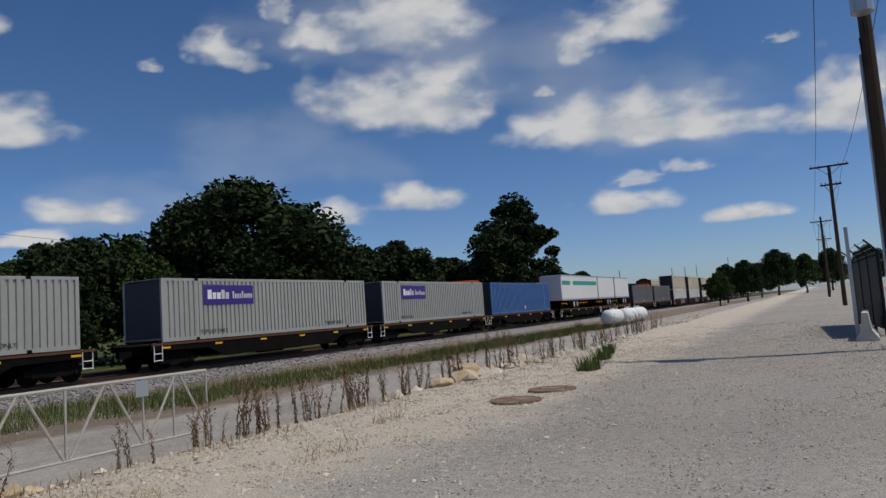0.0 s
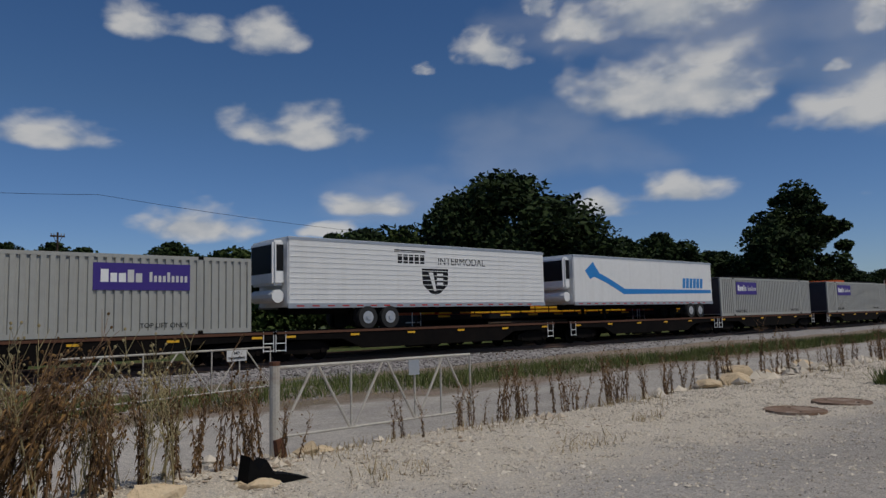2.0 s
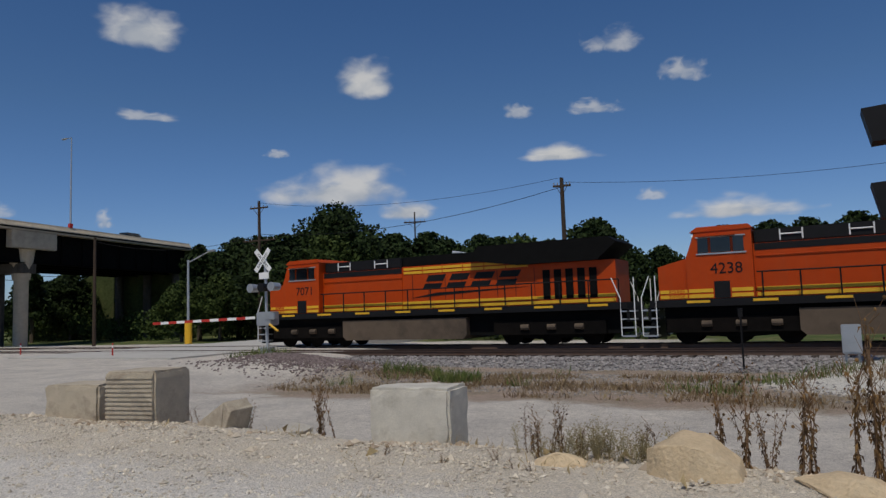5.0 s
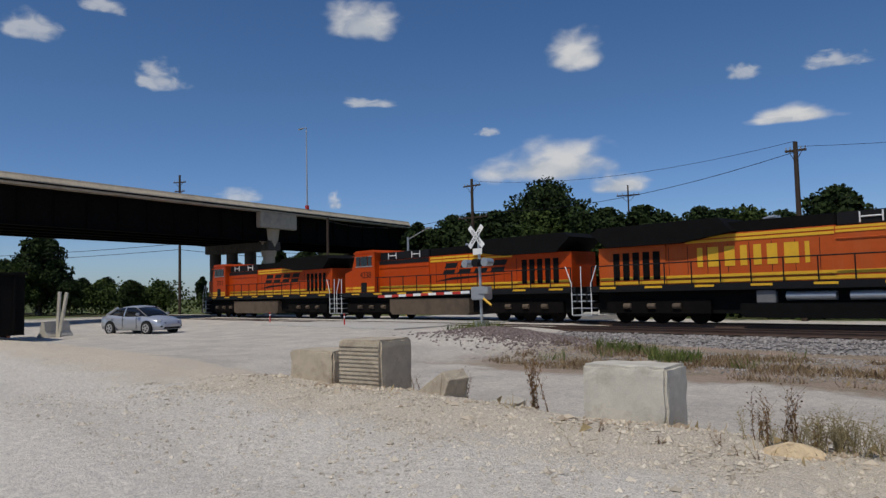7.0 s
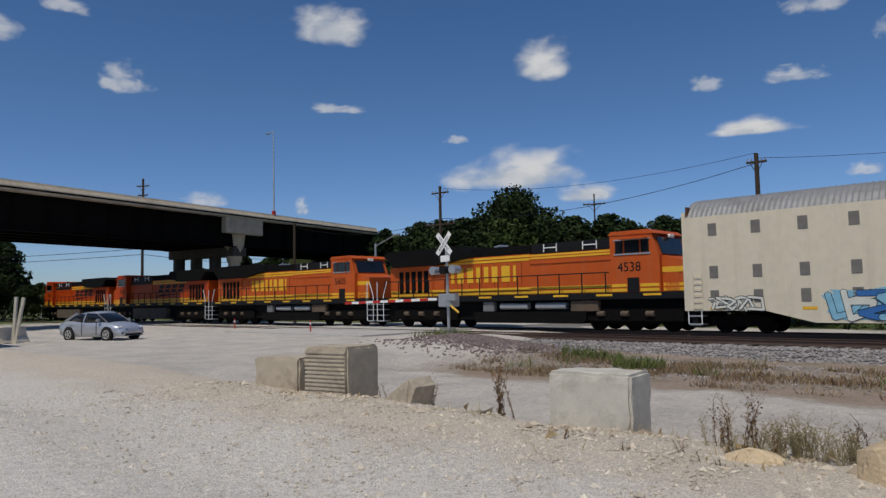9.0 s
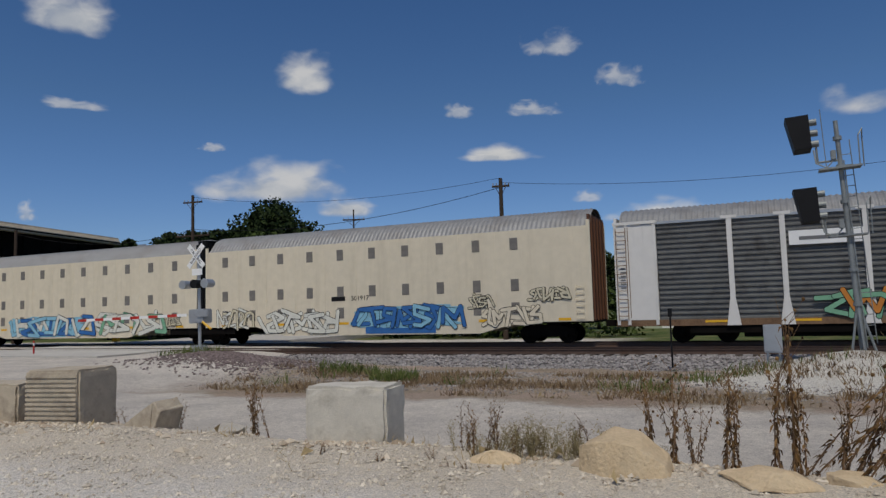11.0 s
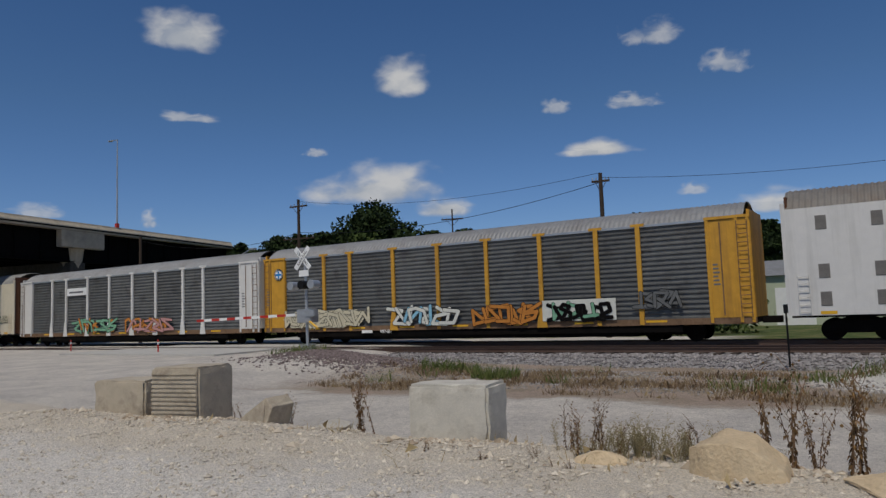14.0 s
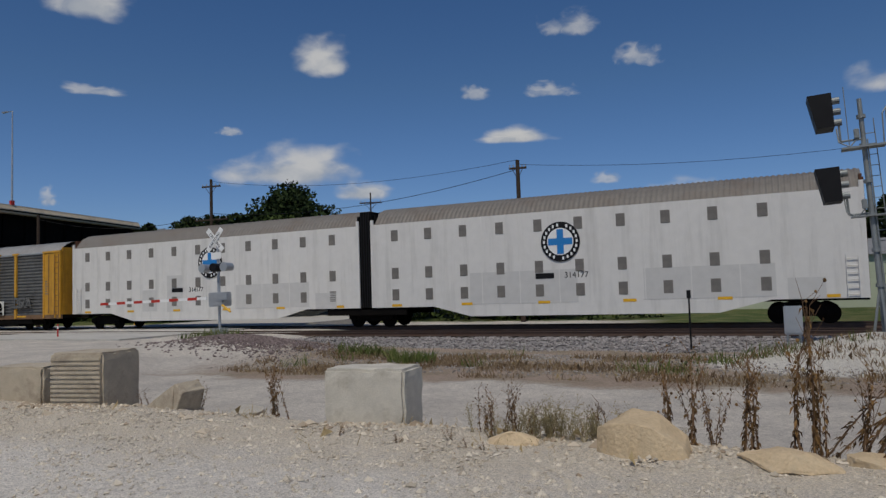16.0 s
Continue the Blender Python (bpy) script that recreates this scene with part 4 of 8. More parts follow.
def well_car(L, label, marks=("graf_p", "graf_l")):
    """A low well that holds two stacked containers, between two bogies."""
    c = thing("well_car", label, "well car", "well cars of the train")
    h = L / 2
    bm = bmesh.new()
    for s in (-1, 1):
        prism(bm, [(-h + 1.8, 1.0), (-h + 2.6, 1.38), (h - 2.6, 1.38), (h - 1.8, 1.0), (h - 2.8, 0.25), (-h + 2.8, 0.25)], s * 1.42 - 0.05, s * 1.42 + 0.05)
    part("well_side", bm, M["brown"], c)
    part("well_flange", boxes((-h + 2.5, h - 2.5, -1.56, -1.36, 1.36, 1.42), (-h + 2.5, h - 2.5, 1.36, 1.56, 1.36, 1.42), (-h + 2.8, h - 2.8, -1.5, -1.35, 0.2, 0.27)), M["brown"], c)
    part("side_stake", boxes(*[(x - 0.05, x + 0.05, -1.53, -1.46, 0.27, 1.36) for x in np.linspace(-h + 3.2, h - 3.2, 9)]), M["brown"], c)
    part("well_floor", boxes((-h + 2.8, h - 2.8, -1.3, 1.3, 0.2, 0.28)), M["brown"], c)
    for s in (-1, 1):
        bm = boxes((s * h - 0.1 if s < 0 else h - 2.6, -h + 2.6 if s < 0 else h + 0.1, -1.45, 1.45, 0.95, 1.22))
        part("end_platform", bm, M["brown"], c)
        part("handrail", rods([((s * (h - 0.2), y, 1.2), (s * (h - 0.2), y, 1.75), 0.02) for y in (-1.3, 1.3)] + [((s * (h - 0.2), -1.3, 1.75), (s * (h - 0.2), 1.3, 1.75), 0.02)]), M["brown"], c)
        bogie(c, s * (h - 1.2))
    part("coupler", boxes((-h - 0.7, -h, -0.12, 0.12, 0.7, 0.98), (h, h + 0.7, -0.12, 0.12, 0.7, 0.98)), M["under"], c)
    part("reflector", boxes(*[(x, x + 0.5, -1.575, -1.561, 1.05, 1.16) for x in (-h + 3.6, -h + 6.5, h - 7, h - 4.1)]), M["yellow"], c)
    graffiti(c, -1.2, 3.0, 0.4, 1.25, 4, marks, -1.475, 11)
    return c


GLYPHS = (
    ((0.05, 0.0), (0.3, 0.95), (0.55, 0.95), (0.9, 0.05)), ((0.9, 0.85), (0.45, 0.98), (0.15, 0.7), (0.8, 0.35), (0.6, 0.05), (0.1, 0.1)),
    ((0.15, 0.0), (0.15, 0.95), (0.8, 0.85), (0.7, 0.5), (0.2, 0.45), (0.9, 0.0)), ((0.85, 0.95), (0.2, 0.9), (0.12, 0.1), (0.9, 0.05)),
    ((0.1, 0.95), (0.15, 0.15), (0.6, 0.02), (0.85, 0.3), (0.85, 0.95)), ((0.05, 0.9), (0.9, 0.9), (0.15, 0.1), (0.95, 0.05)),
    ((0.1, 0.0), (0.15, 0.95), (0.55, 0.3), (0.9, 0.95), (0.9, 0.0)), ((0.5, 0.0), (0.5, 0.9), (0.05, 0.85), (0.95, 1.0)))


def ribbon(bm, pts, w, y, step):
    """A flat fat stroke along a bent line, each piece a hair in front of the last."""
    for i, (p, q) in enumerate(zip(pts[:-1], pts[1:])):
        p, q = Vector((p[0], 0, p[1])), Vector((q[0], 0, q[1]))
        d = (q - p).normalized()
        n = Vector((-d.z, 0, d.x)) * w / 2
        e = d * w * 0.42
        yy = y - step * i
        c = [p - e * 1.1, p - e * 0.4 + n, q + e * 0.4 + n, q + e * 1.1, q + e * 0.4 - n, p - e * 0.4 - n]
        prism(bm, [(v.x, v.z) for v in c], yy - 0.0006, yy)


def graffiti(parent, x0, x1, z0, z1, n, fills, y, seed, haze=None):
    """A row of sprayed letter-like strokes with a black outline."""
    rr = random.Random(seed)
    bms = {k: bmesh.new() for k in fills}
    dark = bmesh.new()
    if haze:
        k, pts = 26, []
        for j in range(k):
            a = 2 * math.pi * j / k
            r = 1 + rr.uniform(-0.16, 0.1)
            cx, sx = math.cos(a), math.sin(a)
            pts.append(((x0 + x1) / 2 + (x1 - x0) * 0.53 * r * abs(cx) ** 0.45 * math.copysign(1, cx), (z0 + z1) / 2 + (z1 - z0) * 0.5 * r * abs(sx) ** 0.45 * math.copysign(1, sx)))
        bm = bmesh.new()
        prism(bm, pts, y - 0.002, y - 0.0012)
        part("graffiti_ground", bm, M[haze], parent, "sprayed patch behind graffiti letters")
    cw, ch = (x1 - x0) / n, z1 - z0
    order = list(range(len(GLYPHS)))
    for i in range(2 * n):
        if i % len(order) == 0:
            rr.shuffle(order)
        g = GLYPHS[order[i % len(order)]]
        fu, fv = rr.random() < 0.5, rr.random() < 0.6
        g = [((1 - u if fu else u) + rr.uniform(-0.16, 0.16), (1 - v if fv else v) + rr.uniform(-0.14, 0.14)) for u, v in g]
        s = rr.uniform(-0.25, 0.25)
        dz = rr.uniform(-0.06, 0.06) * ch
        pts = [(x0 + cw * (i / 2 - 0.3 + 1.3 * (u + s * v)), z0 + dz + ch * (0.1 + 0.8 * v)) for u, v in g]
        t = min(cw * 0.24, ch * 0.17)
        yy = y - 0.004 - 0.011 * (i % 4)
        ribbon(dark, pts, t + 0.05, yy, 0.0009)
        ribbon(bms[fills[i % len(fills)]], pts, t, yy - 0.0055, 0.0009)
    for k, bm in bms.items():
        part("graffiti", bm, M[k], parent, "sprayed graffiti letters")
    part("graffiti_outline", dark, M["black"], parent, "black graffiti outline")


def arched_roof(L, z0, rise, w, key):
    """A ribbed roof sheet that curves down to both eaves."""
    bm = bmesh.new()
    n = int(L / 0.055)
    prof = []
    for j in range(11):
        u = -1 + 2 * j / 10
        prof.append((w * u, z0 + rise * (1 - abs(u) ** 2.6)))
    rows = []
    for i in range(n + 1):
        d = 0.035 if (i // 2) % 2 else 0.0
        rows.append([bm.verts.new((-L / 2 + L * i / n, y, z + d)) for y, z in prof])
    for i in range(n):
        for j in range(10):
            bm.faces.new((rows[i][j], rows[i + 1][j], rows[i + 1][j + 1], rows[i][j + 1]))
    return bm


def ladder(x, y, z0, z1, w=0.42, n=9):
    rows = [((x - w / 2, y, z0), (x - w / 2, y, z1), 0.018), ((x + w / 2, y, z0), (x + w / 2, y, z1), 0.018)]
    rows += [((x - w / 2, y, z0 + (z1 - z0) * (i + 0.5) / n), (x + w / 2, y, z0 + (z1 - z0) * (i + 0.5) / n), 0.015) for i in range(n)]
    return rods(rows)


def screen_autorack(paint, label, roofmat, posts, L=27.3):
    """A two-level car carrier with ribbed screen panels between posts."""
    c = thing("autorack_car", label, "autorack", "autoracks of the train")
    h, w, P = L / 2, 1.52, M[paint]
    zb, zt, top = 0.98, 4.95, 5.02
    ed = 1.75
    part("roof", arched_roof(L - 0.5, 5.0, 0.72, w, "a"), roofmat, c, smooth=False)
    for s in (-1, 1):
        bm = bmesh.new()
        prism(bm, [(-0.06, zb), (-0.06, 5.3), (0.06, 5.3), (0.06, zb)], -w + 0.1, w - 0.1)
        e = part("end_door", bm, P, c)
        e.matrix_basis = pose(s * (h - 0.08), 0, 0)
        bm = bmesh.new()
        a, b = (h - ed, h - 0.02) if s > 0 else (-h + 0.02, -h + ed)
        for q in (-1, 1):
            box(bm, a, b, q * w - 0.05, q * w + 0.05, zb, zt)
        part("corner_panel", bm, P, c)
        xs = (a + 0.08, b - 0.08, (a + b) / 2 + 0.35 * s)
        part("corner_frame", boxes(*[(x - 0.06, x + 0.06, q * w - 0.09, q * w + 0.09, zb - 0.2, zt + 0.02) for x in xs for q in (-1, 1)], (min(xs) - 0.1, max(xs) + 0.1, -w - 0.1, -w + 0.05, zt + 0.02, zt + 0.14)), P, c)
        part("panel_rib", boxes((a + 0.55, a + 0.6, -w - 0.075, -w - 0.052, zb + 0.1, zt - 0.1)), M["sillrust"], c)
        for k in range(6):
            part("data_mark", boxes((a + 0.22, a + 0.48 - 0.03 * (k % 3), -w - 0.058, -w - 0.052, 2.3 + 0.16 * k, 2.37 + 0.16 * k)), M["dark_box"], c)
        ld = part("ladder", ladder(0, 0, zb, zt - 0.1, 0.4, 11), M["sillrust"], c)
        ld.matrix_basis = pose(s * (h - 0.32), -w - 0.14, 0)
    part("top_chord", boxes((-h + ed, h - ed, -w - 0.03, -w + 0.05, zt - 0.02, zt + 0.08), (-h + ed, h - ed, w - 0.05, w + 0.03, zt - 0.02, zt + 0.08)), M["galv"], c)
    part("side_sill", boxes((-h, h, -w - 0.04, -w + 0.06, 0.72, zb), (-h, h, w - 0.06, w + 0.04, 0.72, zb)), M["sillrust"], c, "rust-stained lower sill")
    part("lower_sill", boxes((-h + 2.9, h - 2.9, -w + 0.02, -w + 0.1, 0.42, 0.719), (-h + 2.9, h - 2.9, w - 0.1, w - 0.02, 0.42, 0.719)), M["under"], c)
    part("floor", boxes((-h, h, -w + 0.1, w - 0.1, 0.75, 0.95)), M["under"], c)
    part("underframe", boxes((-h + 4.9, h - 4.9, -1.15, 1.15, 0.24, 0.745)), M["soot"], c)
    part("coupler", boxes((-h - 0.75, -h, -0.12, 0.12, 0.7, 0.98), (h, h + 0.75, -0.12, 0.12, 0.7, 0.98)), M["under"], c)
    xs = [-h + ed] + [p - h for p in posts] + [h - ed]
    bm = bmesh.new()
    # ribbed panels
    for a, b in zip(xs[:-1], xs[1:]):
        bm = bmesh.new()
        k = 19
        p = (zt - zb) / k
        pts = []
        for i in range(k):
            z = zb + i * p
            pts += [(z, 0), (z + p * 0.30, 0.0), (z + p * 0.42, 0.045), (z + p * 0.86, 0.045)]
        pts.append((zt, 0))
        for q in (-1, 1):
            lo = [bm.verts.new((a + 0.02, q * (w - 0.02 - d), z)) for z, d in pts]
            hi = [bm.verts.new((b - 0.02, q * (w - 0.02 - d), z)) for z, d in pts]
            for i in range(len(pts) - 1):
                bm.faces.new((lo[i], hi[i], hi[i + 1], lo[i + 1]))
        part("panel", bm, M["screen"], c)
    for i, x in enumerate(xs[1:-1]):
        bm = boxes((x - 0.1, x + 0.1, -w - 0.07, -w + 0.03, 0.75, zt + 0.1), (x - 0.1, x + 0.1, w - 0.03, w + 0.07, 0.75, zt + 0.1), (x - 0.3, x + 0.3, -w - 0.08, -w + 0.02, zt + 0.02, zt + 0.14))
        if i % 3 == 2 or paint == "white_car":
            prism(bm, [(x - 0.11, 1.75), (x + 0.11, 1.75), (x + 0.26, 0.72), (x - 0.26, 0.72)], -w - 0.1, -w - 0.06)
        part("post", bm, P, c)
    part("reflector", boxes(*[(x, x + 0.9, -w - 0.052, -w - 0.041, 0.84, 0.93) for x in np.linspace(-h + 3.5, h - 4.4, 7)]), M["yellow"], c)
    for s in (-1, 1):
        bogie(c, s * (h - 3.4))
    return c


def vented_autorack(paint, label, roofmat, L, n, open_end, y_mark=0):
    """One half of a two-unit car carrier: smooth sides with rows of small vents."""
    c = thing("autorack_unit", label, "autorack", "articulated autorack units")
    h, w, P = L / 2, 1.53, M[paint]
    zt = 5.1
    bm = bmesh.new()
    low = [(-h, 0.98), (-h + 3.3, 0.98), (-h + 5.2, 0.5), (h - 5.2, 0.5), (h - 3.3, 0.98), (h, 0.98), (h, zt), (-h, zt)]
    for s in (-1, 1):
        prism(bm, low, s * w - 0.04, s * w + 0.04)
    part("side_wall", bm, P, c)
    part("roof", arched_roof(L, 5.06, 0.9, w + 0.03, "b"), roofmat, c)
    part("floor", boxes((-h, h, -w + 0.06, w - 0.06, 0.9, 1.05)), M["under"], c)
    for s in (-1, 1):
        e = part("end_wall", boxes((-0.05, 0.05, -w + 0.05, w - 0.05, 0.98, 5.6)), M["rust"] if s == open_end else M["soot"], c, "dark ribbed end bulkhead")
        e.matrix_basis = pose(s * (h - 0.06), 0, 0)
        part("end_rib", boxes(*[(s * h - 0.02, s * h + 0.06, y - 0.04, y + 0.04, 1.0, 5.5) for y in (-1.2, -0.6, 0, 0.6, 1.2)]), M["rust"], c)
        part("end_frame", boxes((s * h - 0.14, s * h + 0.02, -w - 0.055, -w + 0.02, 0.98, zt + 0.25), (s * h - 0.14, s * h + 0.02, w - 0.02, w + 0.055, 0.98, zt + 0.25)), P, c)
    ve = None
    xs = -h + 1.23 + 1.836 * np.arange(n)
    for z in (4.5, 2.65, 1.6):
        for i, x in enumerate(xs):
            if ve is None:
                bm = boxes((-0.19, 0.19, -0.01, 0.0, -0.27, 0.27))
                for k in range(6):
                    box(bm, -0.17, 0.17, -0.022, -0.01, -0.24 + k * 0.09, -0.20 + k * 0.09)
                first = part("vent", bm, M["vent"], c)
                ve = first.data
                ob = first
            else:
                ob = same("vent", ve, c, pose(0, 0, 0))
            ob.matrix_basis = pose(x, -w - 0.041, z)
    part("seam", boxes(*[(x + (xs[1] - xs[0]) / 2 - 0.02, x + (xs[1] - xs[0]) / 2 + 0.02, -w - 0.05, -w - 0.039, 1.0, zt) for x in xs[:-1]]), P, c)
    part("reflector", boxes(*[(x, x + 0.55, -w - 0.05, -w - 0.041, 1.02, 1.14) for x in np.linspace(-h + 1, h - 1.5, 6)]), M["yellow"], c)
    part("ladder", ladder(-open_end * -1 * (h - 0.5), -w - 0.1, 1.0, 2.6, 0.4, 6), P, c)
    bogie(c, open_end * (h - 2.2))
    if open_end < 0:
        part("bellows", boxes((h + 0.065, h + 0.72, -1.5, 1.5, 1.0, 5.8)), M["soot"], c, "black bellows between the units")
        part("bellows_fold", boxes(*[(h + 0.12 + 0.14 * k, h + 0.18 + 0.14 * k, -1.545, -1.5, 1.0, 5.75) for k in range(4)]), M["black"], c)
        bogie(c, h + 0.3, gap=1.85)
        part("joint_frame", boxes((h - 2.0, h + 2.6, -1.5, -1.35, 0.62, 0.9), (h - 2.0, h + 2.6, 1.35, 1.5, 0.62, 0.9)), M["under"], c)
    return c


# ---- locomotives
def bands(*rows):
    """Each stripe is a pair of lines with a dark line left between them."""
    bm = bmesh.new()
    for x0, x1, y0, y1, z0, z1 in rows:
        g = (z1 - z0) * 0.1
        box(bm, x0, x1, y0, y1, z0, (z0 + z1) / 2 - g)
        box(bm, x0, x1, y0, y1, (z0 + z1) / 2 + g, z1)
    return bm


def locomotive(label, number, old=False, cab_x=-1):
    """A six-axle road engine; its cab is at the -x end."""
    c = thing("locomotive", label, "locomotive", "locomotives of the train")
    OR = M["orange_old"] if old else M["orange"]
    n0 = -10.3
    def P(name, bm, m, lab="", smooth=False):
        return part(name, bm, m, c, lab, smooth)
    P("walkway", boxes((n0 - 0.2, 10.3, -1.55, 1.55, 1.55, 1.85)), M["black"])
    P("walkway_stripe", boxes(*[(x, x + 0.9, -1.565, -1.551, 1.70, 1.80) for x in np.linspace(-9, 8.6, 8)]), M["yellow"])
    P("nose", (lambda b: (prism(b, [(n0 + 0.15, 1.86), (n0 + 0.15, 3.25), (n0 + 1.35, 3.55), (n0 + 1.35, 1.86)], -1.25, 1.25), b)[1])(bmesh.new()), OR)
    cab = P("cab", (lambda b: (prism(b, [(n0 + 1.351, 1.86), (n0 + 1.351, 3.55), (n0 + 1.75, 4.62), (n0 + 3.9, 4.62), (n0 + 3.9, 1.86)], -1.5, 1.5), b)[1])(bmesh.new()), OR)
    part("cab_roof", (lambda b: (prism(b, [(n0 + 1.55, 4.58), (n0 + 1.85, 4.78), (n0 + 3.8, 4.78), (n0 + 3.98, 4.6)], -1.54, 1.54), b)[1])(bmesh.new()), OR, cab)
    for y in (-1.52, 1.52):
        for a, b in ((1.85, 2.25), (2.35, 3.1), (3.2, 3.6)):
            part("side_window", boxes((n0 + a, n0 + b, y - 0.012, y + 0.012, 3.72, 4.32)), M["glass"], cab)
        part("window_frame", boxes((n0 + 1.78, n0 + 3.68, y - 0.02, y + 0.02, 3.64, 3.70), (n0 + 1.78, n0 + 3.68, y - 0.02, y + 0.02, 4.33, 4.38)), M["galv"], cab)
        part("sunshade", boxes((n0 + 1.9, n0 + 3.3, min(y, y * 1.22), max(y, y * 1.22), 4.36, 4.40)), OR, cab)
    part("windscreen", (lambda b: (prism(b, [(n0 + 1.33, 3.62), (n0 + 1.60, 4.42), (n0 + 1.64, 4.42), (n0 + 1.37, 3.62)], -1.2, 1.2), b)[1])(bmesh.new()), M["glass"], cab)
    P("cab_door", boxes((n0 + 0.55, n0 + 1.2, -1.27, -1.245, 1.9, 3.05)), OR)
    P("tool_box", boxes((n0 + 2.4, n0 + 3.0, -1.53, -1.49, 1.87, 2.55)), M["black"])
    zh = 4.0
    P("equipment_hood", boxes((n0 + 3.901, n0 + 9.0, -1.1, 1.1, 1.86, zh)), OR)
    P("equipment_top", boxes((n0 + 3.95, n0 + 8.95, -1.02, 1.02, zh, 4.55), bev=0.05), M["black"])
    P("grab_iron", rods([((n0 + x, -1.06, 4.08), (n0 + x, -1.06, 4.5), 0.03) for x in (4.9, 5.7, 7.3, 8.1)] + [((n0 + 4.9, -1.06, 4.3), (n0 + 5.7, -1.06, 4.3), 0.03), ((n0 + 7.3, -1.06, 4.3), (n0 + 8.1, -1.06, 4.3), 0.03)]), M["white"])
    P("engine_hood", boxes((n0 + 9.0, n0 + 16.4, -1.05, 1.05, 1.86, 4.05)), OR)
    P("engine_top", boxes((n0 + 9.0, n0 + 16.4, -0.95, 0.95, 4.05, 4.55), bev=0.04), M["soot"])
    P("radiator_hood", boxes((n0 + 16.4, n0 + 20.1, -1.1, 1.1, 1.86, 3.75)), OR)
    P("radiator", (lambda b: (prism(b, [(n0 + 13.0, 4.1), (n0 + 13.6, 4.75), (n0 + 19.9, 4.75), (n0 + 20.3, 4.5), (n0 + 19.4, 3.75), (n0 + 15.5, 3.75)], -1.5, 1.5), b)[1])(bmesh.new()), M["soot"], "black winged radiator")
    if old:
        P("upper_stripe", bands((n0 + 4.0, n0 + 8.98, -1.122, -1.116, 3.74, 3.98), (n0 + 9.05, n0 + 15.4, -1.075, -1.051, 3.7, 4.0)), M["yellow"])
    else:
        P("upper_stripe", bands(*[(n0 + 9.1 + i * 1.15, n0 + 10.2 + i * 1.15, -1.075, -1.051, 3.66, 3.98) for i in range(6)]), M["yellow"])
    P("lower_stripe", bands((n0 + 0.2, n0 + 1.3, -1.27, -1.251, 1.9, 2.26), (n0 + 3.95, n0 + 9.0, -1.12, -1.101, 1.9, 2.26), (n0 + 9.0, n0 + 16.4, -1.07, -1.051, 1.9, 2.26), (n0 + 16.4, n0 + 20.05, -1.12, -1.101, 1.9, 2.26), (n0 + 1.4, n0 + 2.35, -1.52, -1.501, 1.9, 2.26), (n0 + 3.05, n0 + 3.85, -1.52, -1.501, 1.9, 2.26)), M["yellow"])
    P("hood_door_gap", boxes(*[(n0 + x, n0 + x + 0.025, -1.06, -1.045, 2.3, 3.6) for x in np.arange(9.6, 16.3, 0.95)]), M["black"])
    P("louvre", boxes(*[(n0 + 16.7 + i * 0.55, n0 + 17.05 + i * 0.55, -1.13, -1.101, 2.1, 3.45) for i in range(5)]), M["soot"])
    P("top_fade", boxes((n0 + 3.95, n0 + 9.0, -1.115, -1.101, 3.72, 3.99)), M["black"] if not old else OR)
    # word mark as plain blocks, slanted on the newer engines over a tapering bar
    bm = bmesh.new()
    for i in range(4):
        if old:
            x, z, hh = n0 + 10.0 + i * 1.28, 2.6, 0.88
            cut = (0.30, 0.55, 0.42, 0.62)[i]
            for u, v in ((0, cut - 0.12), (cut + 0.12, 1.0)):
                prism(bm, [(x + u, z), (x + v, z), (x + v, z + hh), (x + u, z + hh)], -1.066, -1.056)
        else:
            x, z, hh = n0 + 10.2 + i * 1.35, 2.85, 0.7
            prism(bm, [(x, z), (x + 1.0, z), (x + 1.16, z + hh * 0.4), (x + 0.16, z + hh * 0.4)], -1.066, -1.056)
            prism(bm, [(x + 0.2, z + hh * 0.55), (x + 1.2, z + hh * 0.55), (x + 1.38, z + hh), (x + 0.38, z + hh)], -1.066, -1.056)
    if not old:
        prism(bm, [(n0 + 9.5, 2.42), (n0 + 11.0, 2.66), (n0 + 16.0, 2.74), (n0 + 11.0, 2.5)], -1.066, -1.056)
    P("word_mark", bm, M["yellow"] if old else M["black"])
    if cab_x < 0:
        letters(number, 0.62, M["black"], c, pose(n0 + 2.9, -1.512, 2.86, 90, 0, 0), "road_number")
    else:
        letters(number, 0.62, M["black"], c, pose(n0 + 2.9, 1.512, 2.86, 90, 0, 180), "road_number")
    # everything drawn on the near flank is mirrored on the far one
    tank_top = 0.95 if old else 1.38
    P("fuel_tank", (lambda b: (prism(b, [(n0 + 5.4, tank_top), (n0 + 12.8, tank_top), (n0 + 12.8, 0.55), (n0 + 12.6, 0.35), (n0 + 5.6, 0.35), (n0 + 5.4, 0.55)], -1.42, 1.42), b)[1])(bmesh.new()), M["soot"] if old else M["tank"])
    P("tank_cover", boxes((n0 + 5.4, n0 + 12.8, -1.1, 1.1, tank_top + 0.002, 1.545)), M["soot"])
